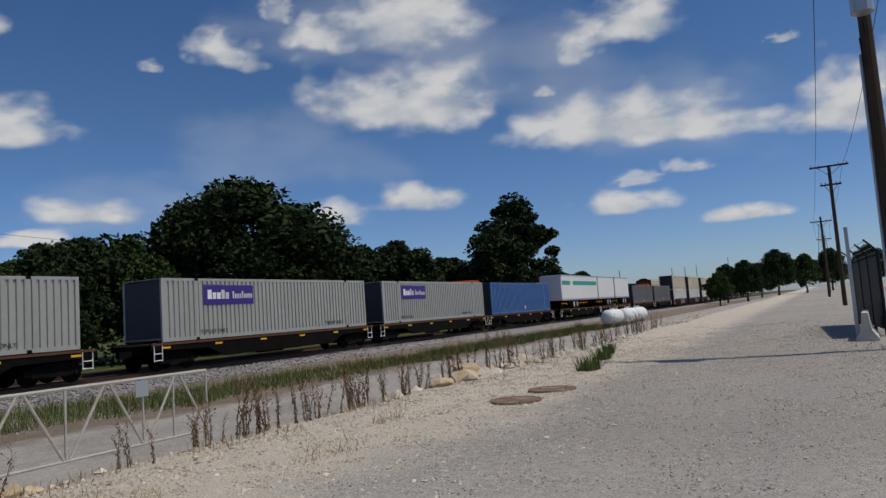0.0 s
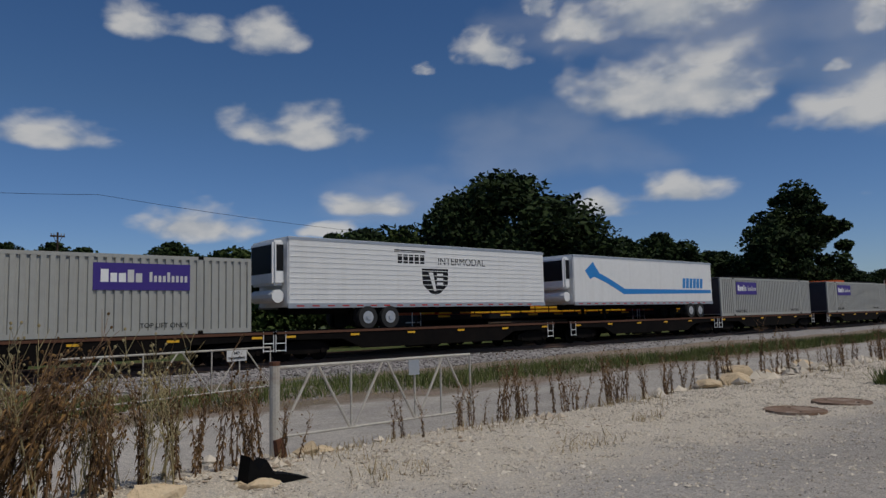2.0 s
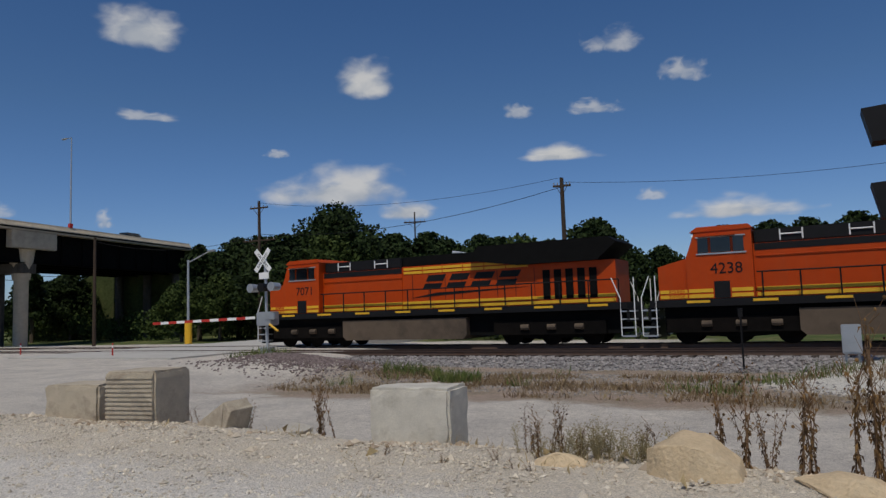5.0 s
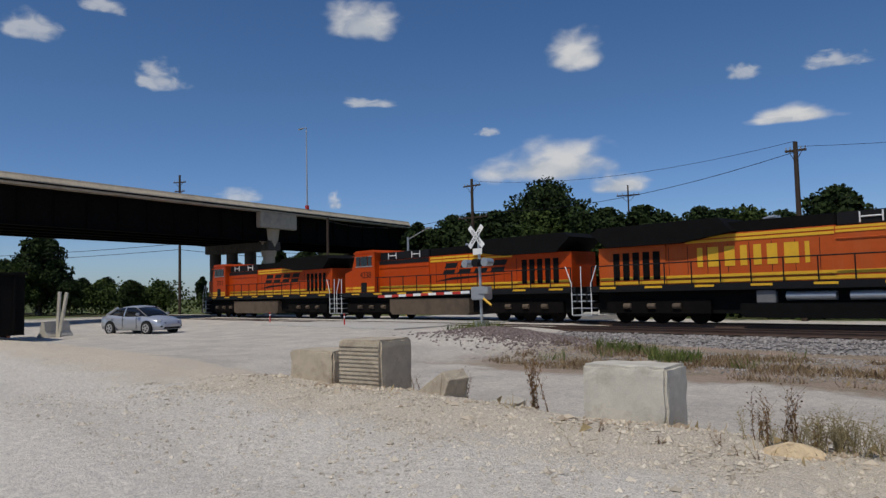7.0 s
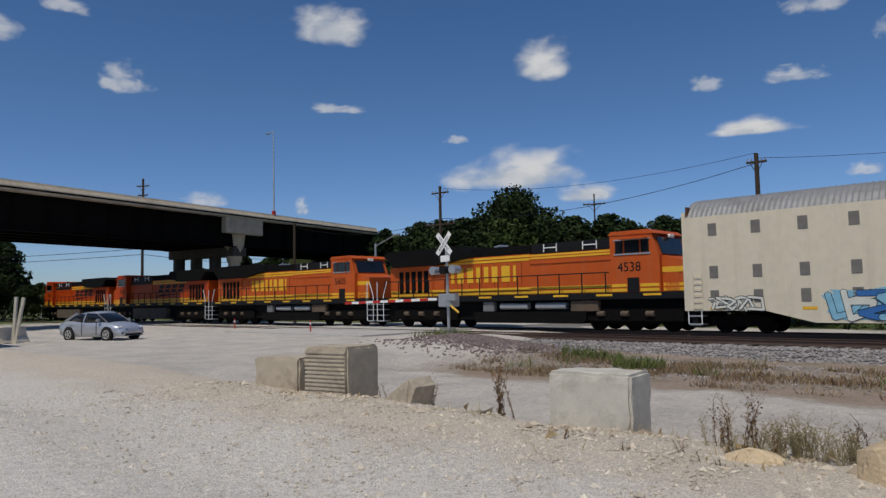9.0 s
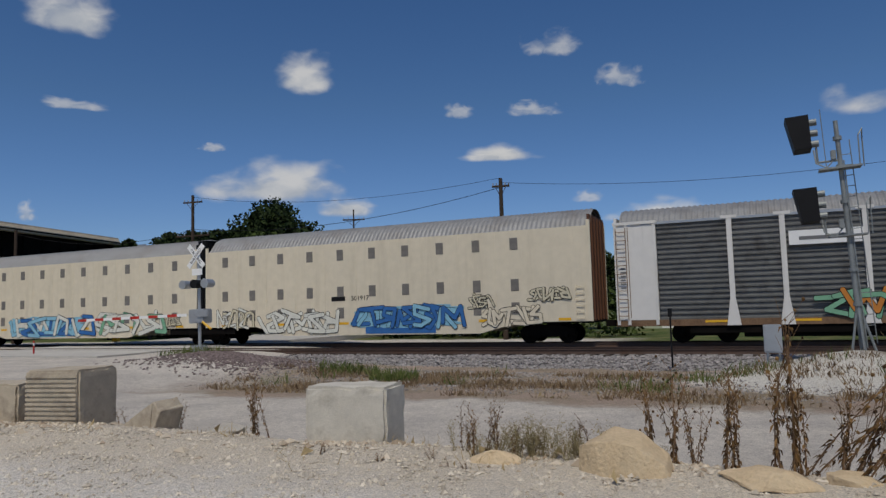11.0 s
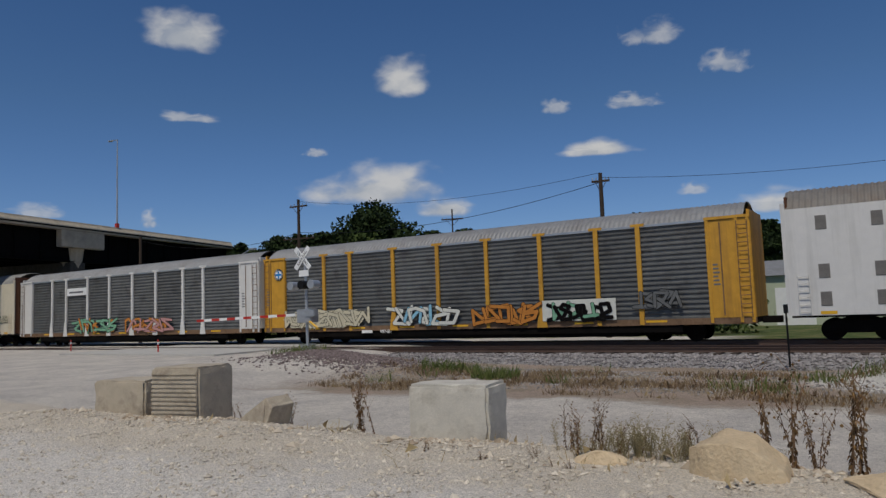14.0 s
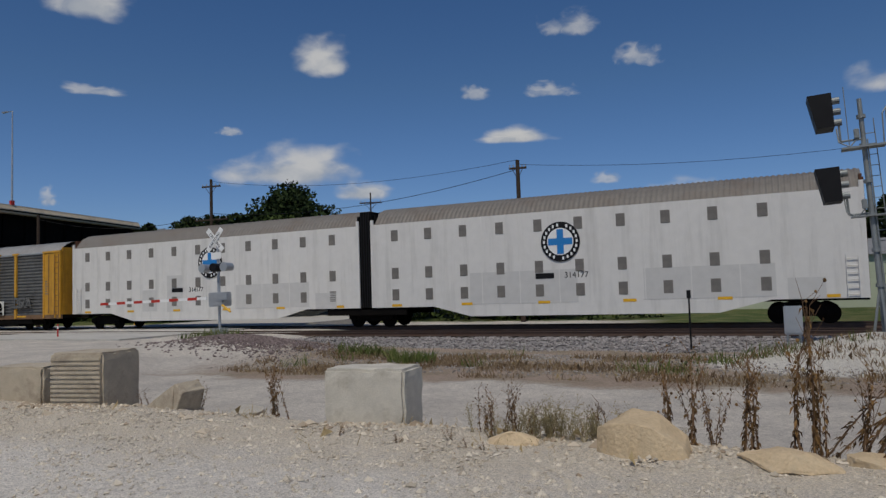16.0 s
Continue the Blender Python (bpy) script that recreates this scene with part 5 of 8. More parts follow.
    if old:
        for q in (-1, 1):
            P("air_reservoir", rods([((n0 + 6.6, q * 1.22, 1.25), (n0 + 8.5, q * 1.22, 1.25), 0.19), ((n0 + 9.0, q * 1.22, 1.25), (n0 + 10.9, q * 1.22, 1.25), 0.19)], 14), M["galv"])
            P("battery_box", boxes((n0 + 4.7, n0 + 6.3, min(q * 1.12, q * 1.42), max(q * 1.12, q * 1.42), 0.96, 1.5), bev=0.03), M["tank"])
            P("filter_box", boxes((n0 + 11.3, n0 + 12.1, min(q * 1.12, q * 1.42), max(q * 1.12, q * 1.42), 0.96, 1.5), bev=0.03), M["dark_box"])
    for s in (n0 + 3.1, n0 + 16.9):
        bogie(c, s, gap=1.95, r=0.53, axles=3)
        part("truck_frame", boxes((s - 2.7, s + 2.7, -1.28, -1.1, 0.5, 1.12), (s - 2.7, s + 2.7, 1.1, 1.28, 0.5, 1.12)), M["under"], c)
        part("brake_cylinder", rods([((s - 1.3 + k * 1.3, q * 1.3, 0.85), (s - 0.9 + k * 1.3, q * 1.3, 0.85), 0.13) for k in range(3) for q in (-1, 1)], 10), M["tank"], c)
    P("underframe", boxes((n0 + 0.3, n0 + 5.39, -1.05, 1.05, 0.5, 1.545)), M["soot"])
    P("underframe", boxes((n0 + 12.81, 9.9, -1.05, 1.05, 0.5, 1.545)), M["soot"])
    for y in (-1.5, 1.5):
        P("handrail", rods([((n0 + 4.0, y, 2.85), (10.0, y, 2.85), 0.03)] + [((x, y, 1.85), (x, y, 2.85), 0.032) for x in np.linspace(n0 + 4.2, 10.0, 13)]), M["black"])
        P("hood_pipe", rods([((n0 + 4.0, y * 0.76, 3.5), (n0 + 9.0, y * 0.76, 3.5), 0.02)]), OR)
    for s, x in ((-1, n0 - 0.25), (1, 10.35)):
        P("step_well", boxes((x - 0.3, x + 0.3, -1.5, -0.95, 0.35, 0.42), (x - 0.3, x + 0.3, -1.5, -0.95, 0.72, 0.78), (x - 0.3, x + 0.3, -1.5, -0.95, 1.08, 1.14), (x - 0.3, x + 0.3, -1.5, -0.95, 1.42, 1.48), (x - 0.3, x + 0.3, 0.95, 1.5, 0.35, 0.42), (x - 0.3, x + 0.3, 0.95, 1.5, 0.72, 0.78), (x - 0.3, x + 0.3, 0.95, 1.5, 1.08, 1.14), (x - 0.3, x + 0.3, 0.95, 1.5, 1.42, 1.48)), M["galv"])
        P("step_rail", rods([((x - 0.3, y, 0.4), (x - 0.3, y, 2.0), 0.025) for y in (-1.53, 1.53)] + [((x - 0.3, y, 2.0), (x - 0.3 - s * 0.35, y, 2.9), 0.025) for y in (-1.53, 1.53)] + [((x + 0.3, y, 0.4), (x + 0.3, y, 2.9), 0.025) for y in (-1.53, 1.53)]), M["white"])
        P("end_plate", boxes((x - 0.06, x + 0.06, -1.5, 1.5, 1.0, 1.56)), M["black"])
        P("coupler", boxes((min(x, x + s * 0.75), max(x, x + s * 0.75), -0.14, 0.14, 0.7, 1.0)), M["under"])
    P("pilot", (lambda b: (prism(b, [(n0 - 0.4, 0.25), (n0 - 0.2, 1.0), (n0 - 0.05, 1.0), (n0 - 0.05, 0.25)], -1.4, 1.4), b)[1])(bmesh.new()), M["black"])
    P("headlight", rods([((n0 + 1.4, y, 4.5), (n0 + 1.52, y, 4.5), 0.1) for y in (-0.12, 0.12)], 10), M["white"])
    P("horn", rods([((n0 + 12.1, -0.3 + i * 0.3, 4.62), (n0 + 11.6, -0.3 + i * 0.3, 4.66), 0.04, 0.1) for i in range(3)], 8), M["galv"])
    if old:
        P("nose_stripe", boxes((n0 + 0.1, n0 + 1.34, -1.28, -1.252, 2.75, 3.0), (n0 + 0.1, n0 + 1.34, 1.252, 1.28, 2.75, 3.0)), M["yellow"])
    return c


def mirror_flank(c):
    """Copies what lies on the -y flank of an engine onto its +y flank."""
    for o in list(c.children):
        if o.name.split(".")[0] in ("upper_stripe", "lower_stripe", "louvre", "word_mark", "hood_door_gap", "walkway_stripe", "top_fade", "grab_iron", "tool_box", "cab_door"):
            o2 = same(o.name.split(".")[0], o.data, c, Matrix.Diagonal((1, -1, 1, 1)))


def far_car(ob, x16, turn=0):
    RUNS.append((ob, x16 + 288.0, FAR_V, FAR_Y, turn))


def near_car(ob, x0, z=0.0, y=NEAR_Y):
    RUNS.append((ob, x0, NEAR_V, y, 0, z))


def build_far_train():
    for num, xc, turn, old in (("7071", -215.0, 0, False), ("4238", -193.2, 0, False), ("5605", -171.9, 180, True), ("4538", -150.0, 180, True)):
        lo = locomotive("faded orange locomotive with yellow stripes, cab facing the train" if old else "bright orange and black locomotive with yellow stripes", num, old, 1 if turn else -1)
        mirror_flank(lo)
        far_car(lo, xc, turn)
    cr1 = vented_autorack("cream_car", "cream vented autorack unit with graffiti along its lower side", M["roofsteel"], 21.2, 11, -1)
    cr2 = vented_autorack("cream_car", "cream vented autorack unit with blue and white graffiti", M["roofsteel"], 21.2, 10, 1)
    far_car(cr1, -129.15)
    far_car(cr2, -107.15)
    w = 1.58
    graffiti(cr1, -4.8, 2.1, 0.6, 1.85, 6, ("graf_l", "graf_w", "graf_b"), -w, 3, "graf_l")
    graffiti(cr1, 2.8, 8.2, 0.7, 2.0, 4, ("graf_w", "graf_g", "graf_w"), -w, 4)
    graffiti(cr1, 8.3, 9.4, 1.1, 1.7, 3, ("graf_c",), -w, 14)
    graffiti(cr1, -9.6, -7.6, 1.0, 1.6, 4, ("graf_w",), -w, 15)
    graffiti(cr2, -9.7, -7.7, 0.85, 2.0, 4, ("graf_w", "graf_c"), -w, 5)
    graffiti(cr2, -6.9, -2.4, 0.6, 1.75, 5, ("graf_w",), -w, 16)
    part("graffiti_base", boxes((-0.6, 3.2, -w - 0.0035, -w - 0.0028, 0.56, 1.2)), M["graf_b"], cr2, "deep blue sprayed band")
    graffiti(cr2, -1.2, 4.4, 0.85, 1.9, 6, ("graf_b", "graf_l", "graf_b"), -w - 0.006, 17, "graf_l")
    graffiti(cr2, 5.6, 8.2, 0.8, 1.7, 4, ("cream_car",), -w, 18)
    graffiti(cr2, 5.0, 6.0, 1.6, 2.3, 3, ("graf_c",), -w, 19)
    graffiti(cr2, 7.9, 9.6, 1.9, 2.5, 4, ("graf_c",), -w, 20)
    part("mark_bar", boxes((-2.55, -1.75, -w - 0.008, -w + 0.002, 2.2, 2.42)), M["black"], cr2)
    letters("501917", 0.34, M["black"], cr2, pose(-0.9, -w + 0.004, 2.2, 90, 0, 0), "car_number")
    gw = screen_autorack("white_car", "weathered grey screen-sided autorack with white posts and graffiti", M["roofsteel"], (4.58, 6.5, 9.3, 12.0, 14.7, 17.3, 20.15, 22.15))
    far_car(gw, -81.9)
    graffiti(gw, -5.9, -1.0, 0.95, 1.95, 5, ("graf_g", "graf_g", "graf_o"), -1.62, 6)
    graffiti(gw, 0.4, 5.1, 0.95, 1.9, 5, ("graf_o", "graf_p"), -1.62, 21)
    part("name_board", boxes((-6.95, -4.45, -1.62, -1.58, 3.75, 4.3)), M["white"], gw, "white board with dark marks")
    part("name_board_mark", boxes((-6.6, -4.8, -1.63, -1.62, 3.93, 4.06)), M["dark_box"], gw)
    ye = screen_autorack("rackyellow", "yellow autorack with grey screen panels and large graffiti", M["roofsteel"], (4.75, 6.65, 9.6, 12.4, 15.25, 18.1, 20.85, 22.75))
    far_car(ye, -54.2)
    graffiti(ye, -11.7, -5.9, 0.95, 1.95, 6, ("graf_c",), -1.64, 7, "graf_c")
    graffiti(ye, -3.9, -0.6, 0.95, 1.95, 4, ("graf_w", "graf_w", "graf_l"), -1.64, 8)
    graffiti(ye, 0.9, 4.0, 0.95, 1.9, 4, ("graf_o",), -1.64, 22)
    part("graffiti_board", boxes((4.5, 8.0, -1.645, -1.635, 1.0, 1.95)), M["graf_w"], ye, "pale sprayed block")
    graffiti(ye, 4.8, 7.6, 1.0, 1.8, 5, ("under", "graf_g", "under"), -1.65, 9)
    graffiti(ye, 9.0, 10.6, 1.4, 2.2, 3, ("screen",), -1.64, 23)
    round_badge(ye, -12.4, 4.1, 0.36, -1.6)
    part("mark_bar", boxes((-6.2, -5.5, -1.61, -1.57, 0.6, 0.75)), M["white"], ye)
    letters("997481", 0.26, M["white"], ye, pose(-4.6, -1.575, 0.58, 90, 0, 0), "car_number")
    w1 = vented_autorack("white_car", "white vented autorack unit with round blue cross badge", M["roofbrown"], 21.2, 11, -1)
    w2 = vented_autorack("white_car", "white vented autorack unit with round badge and repainted patches", M["roofbrown"], 21.2, 10, 1)
    far_car(w1, -28.7)
    far_car(w2, -6.65)
    for u in (w1, w2):
        round_badge(u, -1.0 if u is w2 else 0.75, 3.72, 0.88, -1.61)
        part("mark_bar", boxes((-2.2, -1.35, -w - 0.01, -w + 0.002, 2.12, 2.36)), M["black"], u)
        letters("314177", 0.36, M["black"], u, pose(-0.35, -w + 0.004, 2.12, 90, 0, 0), "car_number")
        for i, (a, b, z0, z1) in enumerate(((-4.6, -3.4, 1.05, 2.3), (-2.6, -1.4, 1.0, 3.1) if u is w1 else (-5.4, -0.3, 1.05, 2.5), (2.5, 7.5, 1.1, 2.4), (7.9, 9.2, 0.98, 1.8))):
            part("repaint_patch", boxes((a, b, -w + 0.0055 - 0.0022 * i, -w + 0.0088, z0, z1)), M["patch"], u, "greyer repainted patch")


def round_badge(c, x, z, r, y):
    bm = bmesh.new()
    rod(bm, (x, y, z), (x, y + 0.02, z), r, n=32)
    b = part("badge", bm, M["black"], c, "round black and white badge with blue cross")
    bm = bmesh.new()
    rod(bm, (x, y - 0.006, z), (x, y, z), r * 0.68, n=28)
    part("badge_disc", bm, M["white"], b)
    part("badge_cross", boxes((x - r * 0.62, x + r * 0.62, y - 0.012, y - 0.006, z - r * 0.17, z + r * 0.17), (x - r * 0.17, x + r * 0.17, y - 0.012, y - 0.006, z - r * 0.62, z - r * 0.171), (x - r * 0.17, x + r * 0.17, y - 0.012, y - 0.006, z + r * 0.171, z + r * 0.62)), M["mblue"], b)
    bm = bmesh.new()
    for i in range(22):
        if i in (5, 16):
            continue
        a = 2 * math.pi * i / 22
        cx, cz = x + math.cos(a) * r * 0.84, z + math.sin(a) * r * 0.84
        box(bm, cx - r * 0.05, cx + r * 0.05, y - 0.006, y - 0.0005, cz - r * 0.075, cz + r * 0.075)
    part("badge_marks", bm, M["white"], b)


def build_near_train():
    # tail: two double stacks in well cars
    for xc, top in ((-108.1, "grey_box"), (-85.1, "cream")):
        near_car(well_car(21.6, "brown well car with graffiti on its side", ("graf_l", "graf_p") if top == "grey_box" else ("graf_w", "patch")), xc)
        near_car(container(16.15, M["cream"], "cream corrugated container in the well"), xc, 0.36)
        near_car(container(16.15, M[top], "grey corrugated container with purple panel" if top == "grey_box" else "cream corrugated container stacked on another", sign=(3.4, 0) if top == "grey_box" else None), xc, 3.27)
    # trailers and containers on flat cars
    near_car(flat_car(19.0, "black flat car with rust-orange deck edge"), -63.7)
    near_car(trailer("grey corrugated trailer with purple panel on a flat car", "box", reefer=False), -63.7, 1.28)
    near_car(flat_car(18.4, "black flat car with rust-orange deck edge"), -43.7)
    near_car(container(16.15, M["grey_box"], "grey corrugated container with purple panel", sign=(3.9, 1)), -43.7, 1.3)
    near_car(flat_car(17.6, "black flat car with rust-orange deck edge"), -25.9)
    near_car(trailer("white ribbed refrigerated trailer with black shield emblem", "shield"), -25.9, 1.28)
    near_car(flat_car(17.4, "black flat car with rust-orange deck edge"), -7.1)
    near_car(trailer("white refrigerated trailer with blue arrow swoosh", "arrow"), -7.1, 1.28)
    for xc in (10.3, 30.5, 48.8):
        near_car(flat_car(17.5, "black flat car with rust-orange deck edge"), xc)
        near_car(container(16.15, M["grey_box"], "grey corrugated container with purple panel", sign=(-3.9, 0)), xc, 1.3)
    near_car(flat_car(17.5, "black flat car with dark deck"), 66.3)
    near_car(container(15.4, M["blue_box"], "blue corrugated container on a flat car"), 66.3, 1.3)
    near_car(flat_car(17.0, "black flat car with dark deck"), 85.6)
    near_car(trailer("white trailer with green stripe on a flat car", "stripe", L=14.6, reefer=False), 85.6, 1.28)
    for xc in (97.4, 106.0):
        near_car(flat_car(8.5, "short black flat car"), xc)
        near_car(trailer("short white trailer on a flat car", "", L=8.0, reefer=False), xc, 1.28)
    for xc in (120.0, 136.0):
        near_car(flat_car(15.6, "black flat car with dark deck"), xc)
        near_car(container(14.6, M["dark_box"], "dark grey container on a flat car", H=2.75), xc, 1.3)
    for i in range(9):
        xc = 154.5 + i * 19.0
        near_car(well_car(18.6, "brown well car far down the line"), xc)
        near_car(container(14.6, M["white_box"] if i < 4 else M["cream"], "pale container in the well"), xc, 0.36)
        near_car(container(14.6, M["cream"] if i < 3 else M["blue_box"] if i == 3 else M["dark_box"] if i % 2 else M["grey_box"], "container stacked on another"), xc, 3.27)


build_far_train()
build_near_train()


# ---------------------------------------------------------------- trees
def leaf_cloud(name, clumps, per, size, rng, material):
    """A crown of many small tilted leaf cards, gathered in uneven clumps."""
    vs = []
    for cx, cy, cz, r in clumps:
        d = rng.normal(size=(per, 3))
        d /= np.linalg.norm(d, axis=1)[:, None]
        p = d * (r * rng.uniform(0.45, 1.08, (per, 1)) ** 0.7) * np.array([1, 1, 0.82]) + np.array([cx, cy, cz])
        a, b = rng.normal(size=(per, 3)), rng.normal(size=(per, 3))
        a /= np.linalg.norm(a, axis=1)[:, None]
        b -= a * (a * b).sum(1)[:, None]
        b /= np.linalg.norm(b, axis=1)[:, None]
        s = size * rng.uniform(0.6, 1.3, (per, 1))
        vs.append(np.stack([p - a * s, p + b * s * 0.6, p + a * s, p - b * s * 0.6], 1))
    v = np.concatenate(vs).reshape(-1, 3)
    f = np.arange(len(v)).reshape(-1, 4)
    me = bpy.data.meshes.new(name)
    me.from_pydata(v.tolist(), [], f.tolist())
    me.materials.append(material)
    return me


def tree_kind(seed, h, w, leafmat, slim=False, per=150, size=0.3):
    """Trunk, limbs and crown for one kind of tree."""
    rr, rng = random.Random(seed), np.random.default_rng(seed)
    tb = bmesh.new()
    top = h * 0.62
    p0, r0 = Vector((0, 0, -0.6)), 0.022 * h + 0.05
    trunk = [p0]
    for i in range(1, 6):
        trunk.append(Vector((rr.uniform(-0.2, 0.2) * i * 0.4, rr.uniform(-0.2, 0.2) * i * 0.4, top * i / 5)))
    for i in range(5):
        rod(tb, trunk[i], trunk[i + 1], r0 * (1 - i / 6), r0 * (1 - (i + 1) / 6), 8)
    lb = bmesh.new()
    clumps = []
    n = 48 if not slim else 20
    for i in range(n):
        u = (i + 0.5) / n
        z = h * (0.26 + 0.68 * u)
        prof = math.sin(math.pi * min(1, (u * 0.9 + 0.14))) ** 0.6 if not slim else (1.05 - u) ** 0.8
        a = i * 2.4 + rr.uniform(-0.5, 0.5)
        rad = w / 2 * prof * rr.uniform(0.4, 0.95) * (1 + 0.16 * math.sin(3 * a + seed))
        z += h * rr.uniform(-0.05, 0.05)
        c = Vector((rad * math.cos(a), rad * math.sin(a), z))
        r = w * rr.uniform(0.075, 0.165) * (0.85 if slim else 1)
        clumps.append((*c, r))
        if i % 3 == 0:
            k = min(4, 2 + i * 3 // n)
            rod(lb, trunk[k], trunk[k].lerp(c, 0.85), r0 * 0.32, r0 * 0.08, 5)
    for _ in range(10):
        a, z = rr.uniform(0, 6.28), h * rr.uniform(0.4, 0.8)
        clumps.append((w * 0.2 * math.cos(a), w * 0.2 * math.sin(a), z, w * 0.17))
    me_t = bpy.data.meshes.new("trunk")
    finish(tb).to_mesh(me_t)
    me_l = bpy.data.meshes.new("limbs")
    finish(lb).to_mesh(me_l)
    for me in (me_t, me_l):
        me.materials.append(M["bark"])
    return me_t, me_l, leaf_cloud("crown", clumps, per, size, rng, leafmat)


KINDS = [tree_kind(21, 14.0, 14.0, LEAF, per=330, size=0.23), tree_kind(22, 9.5, 8.5, LEAF, per=200, size=0.21), tree_kind(23, 9.0, 7.5, LEAF2, per=185, size=0.2),
         tree_kind(24, 15.0, 9.0, LEAF, per=250, size=0.23), tree_kind(25, 9.0, 4.6, LEAF, slim=True, per=130, size=0.24)]
KH = (14.0, 9.5, 9.0, 15.0, 9.0)


def tree(k, x, y, h, turn, label="dark green broad-leaved tree beyond the tracks", base=None, wide=1.0):
    s = h / KH[k]
    z = ground_z(x, y) if base is None else base
    t = thing("tree", label, "tree", "trees along the line", Matrix.Translation((x, y, z - 0.1)) @ Euler((0, 0, turn)).to_matrix().to_4x4() @ Matrix.Diagonal((s * wide, s * wide, s, 1)))
    for nm, me in zip(("trunk", "limbs", "crown"), KINDS[k]):
        ob = new(nm, me)
        ob.parent = t
        if nm != "trunk":
            ob["kind"] = "stuff"
    return t


def build_trees():
    rr = random.Random(9)
    def clear(x, y):
        """Nothing grows under the bridge: what would is set back behind it."""
        return (x * 1.22, y * 1.22) if -84 < x < -64 and 38 < y < 72 else (x, y)
    tree(0, 50.0, 47.5, 15.8, 0.4, "large dark spreading tree towering over the hedge", wide=1.42)
    tree(0, 45.5, 48.5, 13.8, 2.4, "dark spreading tree beside the tallest one", wide=1.15)
    tree(1, 57.5, 49.0, 11.0, 1.4, "dark leafy tree beside the tallest one", wide=1.2)
    tree(3, 97.0, 39.0, 18.2, 1.0, "tall lone dark tree beside the track", wide=1.3)
    tree(1, 90.5, 39.5, 13.2, 1.7, "dark bushy tree beside the lone tall one")
    tree(0, -39.5, 51.0, 12.0, 2.0, "round dark green tree beyond the crossing")
    # the belt of trees behind the far track
    x = -70.0
    while x < 165:
        y = 50 + rr.uniform(-3, 4)
        h = 8.5 + rr.uniform(-0.9, 1.1) + (max(0, (x - 20) * 0.055) if x < 70 else max(0.0, 2.4 - (x - 70) * 0.03))
        if -30 < x < -12 or 17 < x < 33:
            h -= 1.3
        if x < -46:
            h = 7.0 + rr.uniform(-0.5, 1.5)
            y = 58 + rr.uniform(-3, 5)
            if x < -58:
                x += 3
                continue
        if not (-12 < x < 17):
            tree(rr.choice((1, 1, 2)), x, y, h, rr.uniform(0, 6), wide=1.2)
        tree(1, x + 1.6, y + (17 if -12 < x < 17 else 7), h * 1.02 if not (-12 < x < 17) else 8.8, rr.uniform(0, 6))
        x += rr.uniform(2.7, 3.9) + max(0, x * 0.016)
    for x, y, h, k in ((-14.5, 47, 7.9, 1), (-20.0, 48, 7.6, 2), (-31.5, 50, 8.0, 4), (26, 45, 7.0, 2), (31, 46, 7.6, 1), (37, 45, 8.4, 2), (57, 44, 7.5, 2), (64, 45, 8.0, 1), (24, 52, 6.6, 4)):
        tree(k, x, y, h, rr.uniform(0, 6))
    for x, y, h, k in ((-57.5, 51.5, 10.4, 4), (-53.0, 52.5, 10.0, 1), (-49.5, 52.0, 9.9, 1), (-55.0, 47.0, 6.0, 2), (-51.0, 48.0, 6.5, 2)):
        tree(k, x, y, h, rr.uniform(0, 6), "dark tree beside the bridge abutment")
    for x, y, h, k in ((-76.0, 48.2, 8.6, 4), (-72.2, 53.8, 8.2, 4), (-80.0, 47.0, 6.5, 1), (-79.0, 53.0, 5.6, 1), (-71.0, 47.5, 4.6, 2), (-84.0, 44.0, 6.0, 1), (-68.0, 55.0, 5.6, 1), (-64.5, 56.5, 6.5, 1)):
        tree(k, *clear(x, y), h * 1.08, rr.uniform(0, 6), "dark tree seen beneath the bridge" if k != 4 else "dark pointed conifer beyond the bridge")
    # beyond the bridge
    for x, y, h, k in ((-106, 27, 10.0, 1), (-101, 33, 7.5, 2), (-112, 20, 8.0, 1), (-96, 45, 8.5, 4), (-84, 50, 8.8, 4), (-78, 53, 9.4, 4), (-92, 55, 8.0, 1), (-105, 60, 9, 2), (-74, 60, 7.5, 1), (-66, 62, 7.5, 1),
                       (-120, 40, 9, 1), (-92, 34, 6.5, 1), (-97, 28, 7.0, 1), (-103, 24, 6.5, 2), (-94, 38, 7.2, 2), (-88, 46, 7.0, 1), (-82, 47, 6.4, 1), (-112, 34, 8.0, 1), (-104, 38, 7.5, 1), (-118, 30, 8.0, 1), (-86, 56, 8.0, 1), (-72, 55, 7.0, 1), (-80, 62, 8.5, 2), (-135, 20, 10, 1), (-132, 33, 10, 1), (-140, 5, 9, 1), (-98, 40, 5.0, 2), (-90, 43, 4.6, 2), (-110, 42, 6.5, 1), (-128, 12, 9, 1), (-125, 27, 8, 2)):
        # only scrub stands where the sky shows beneath the girders
        if 60 < math.degrees(math.atan2(-x, y)) < 74.4 or math.degrees(math.atan2(-x, y)) > 78:
            h *= 0.6
        tree(k, *clear(x, y), h * 1.08, rr.uniform(0, 6), "dark tree seen beneath the bridge" if k != 4 else "dark pointed conifer beyond the bridge")
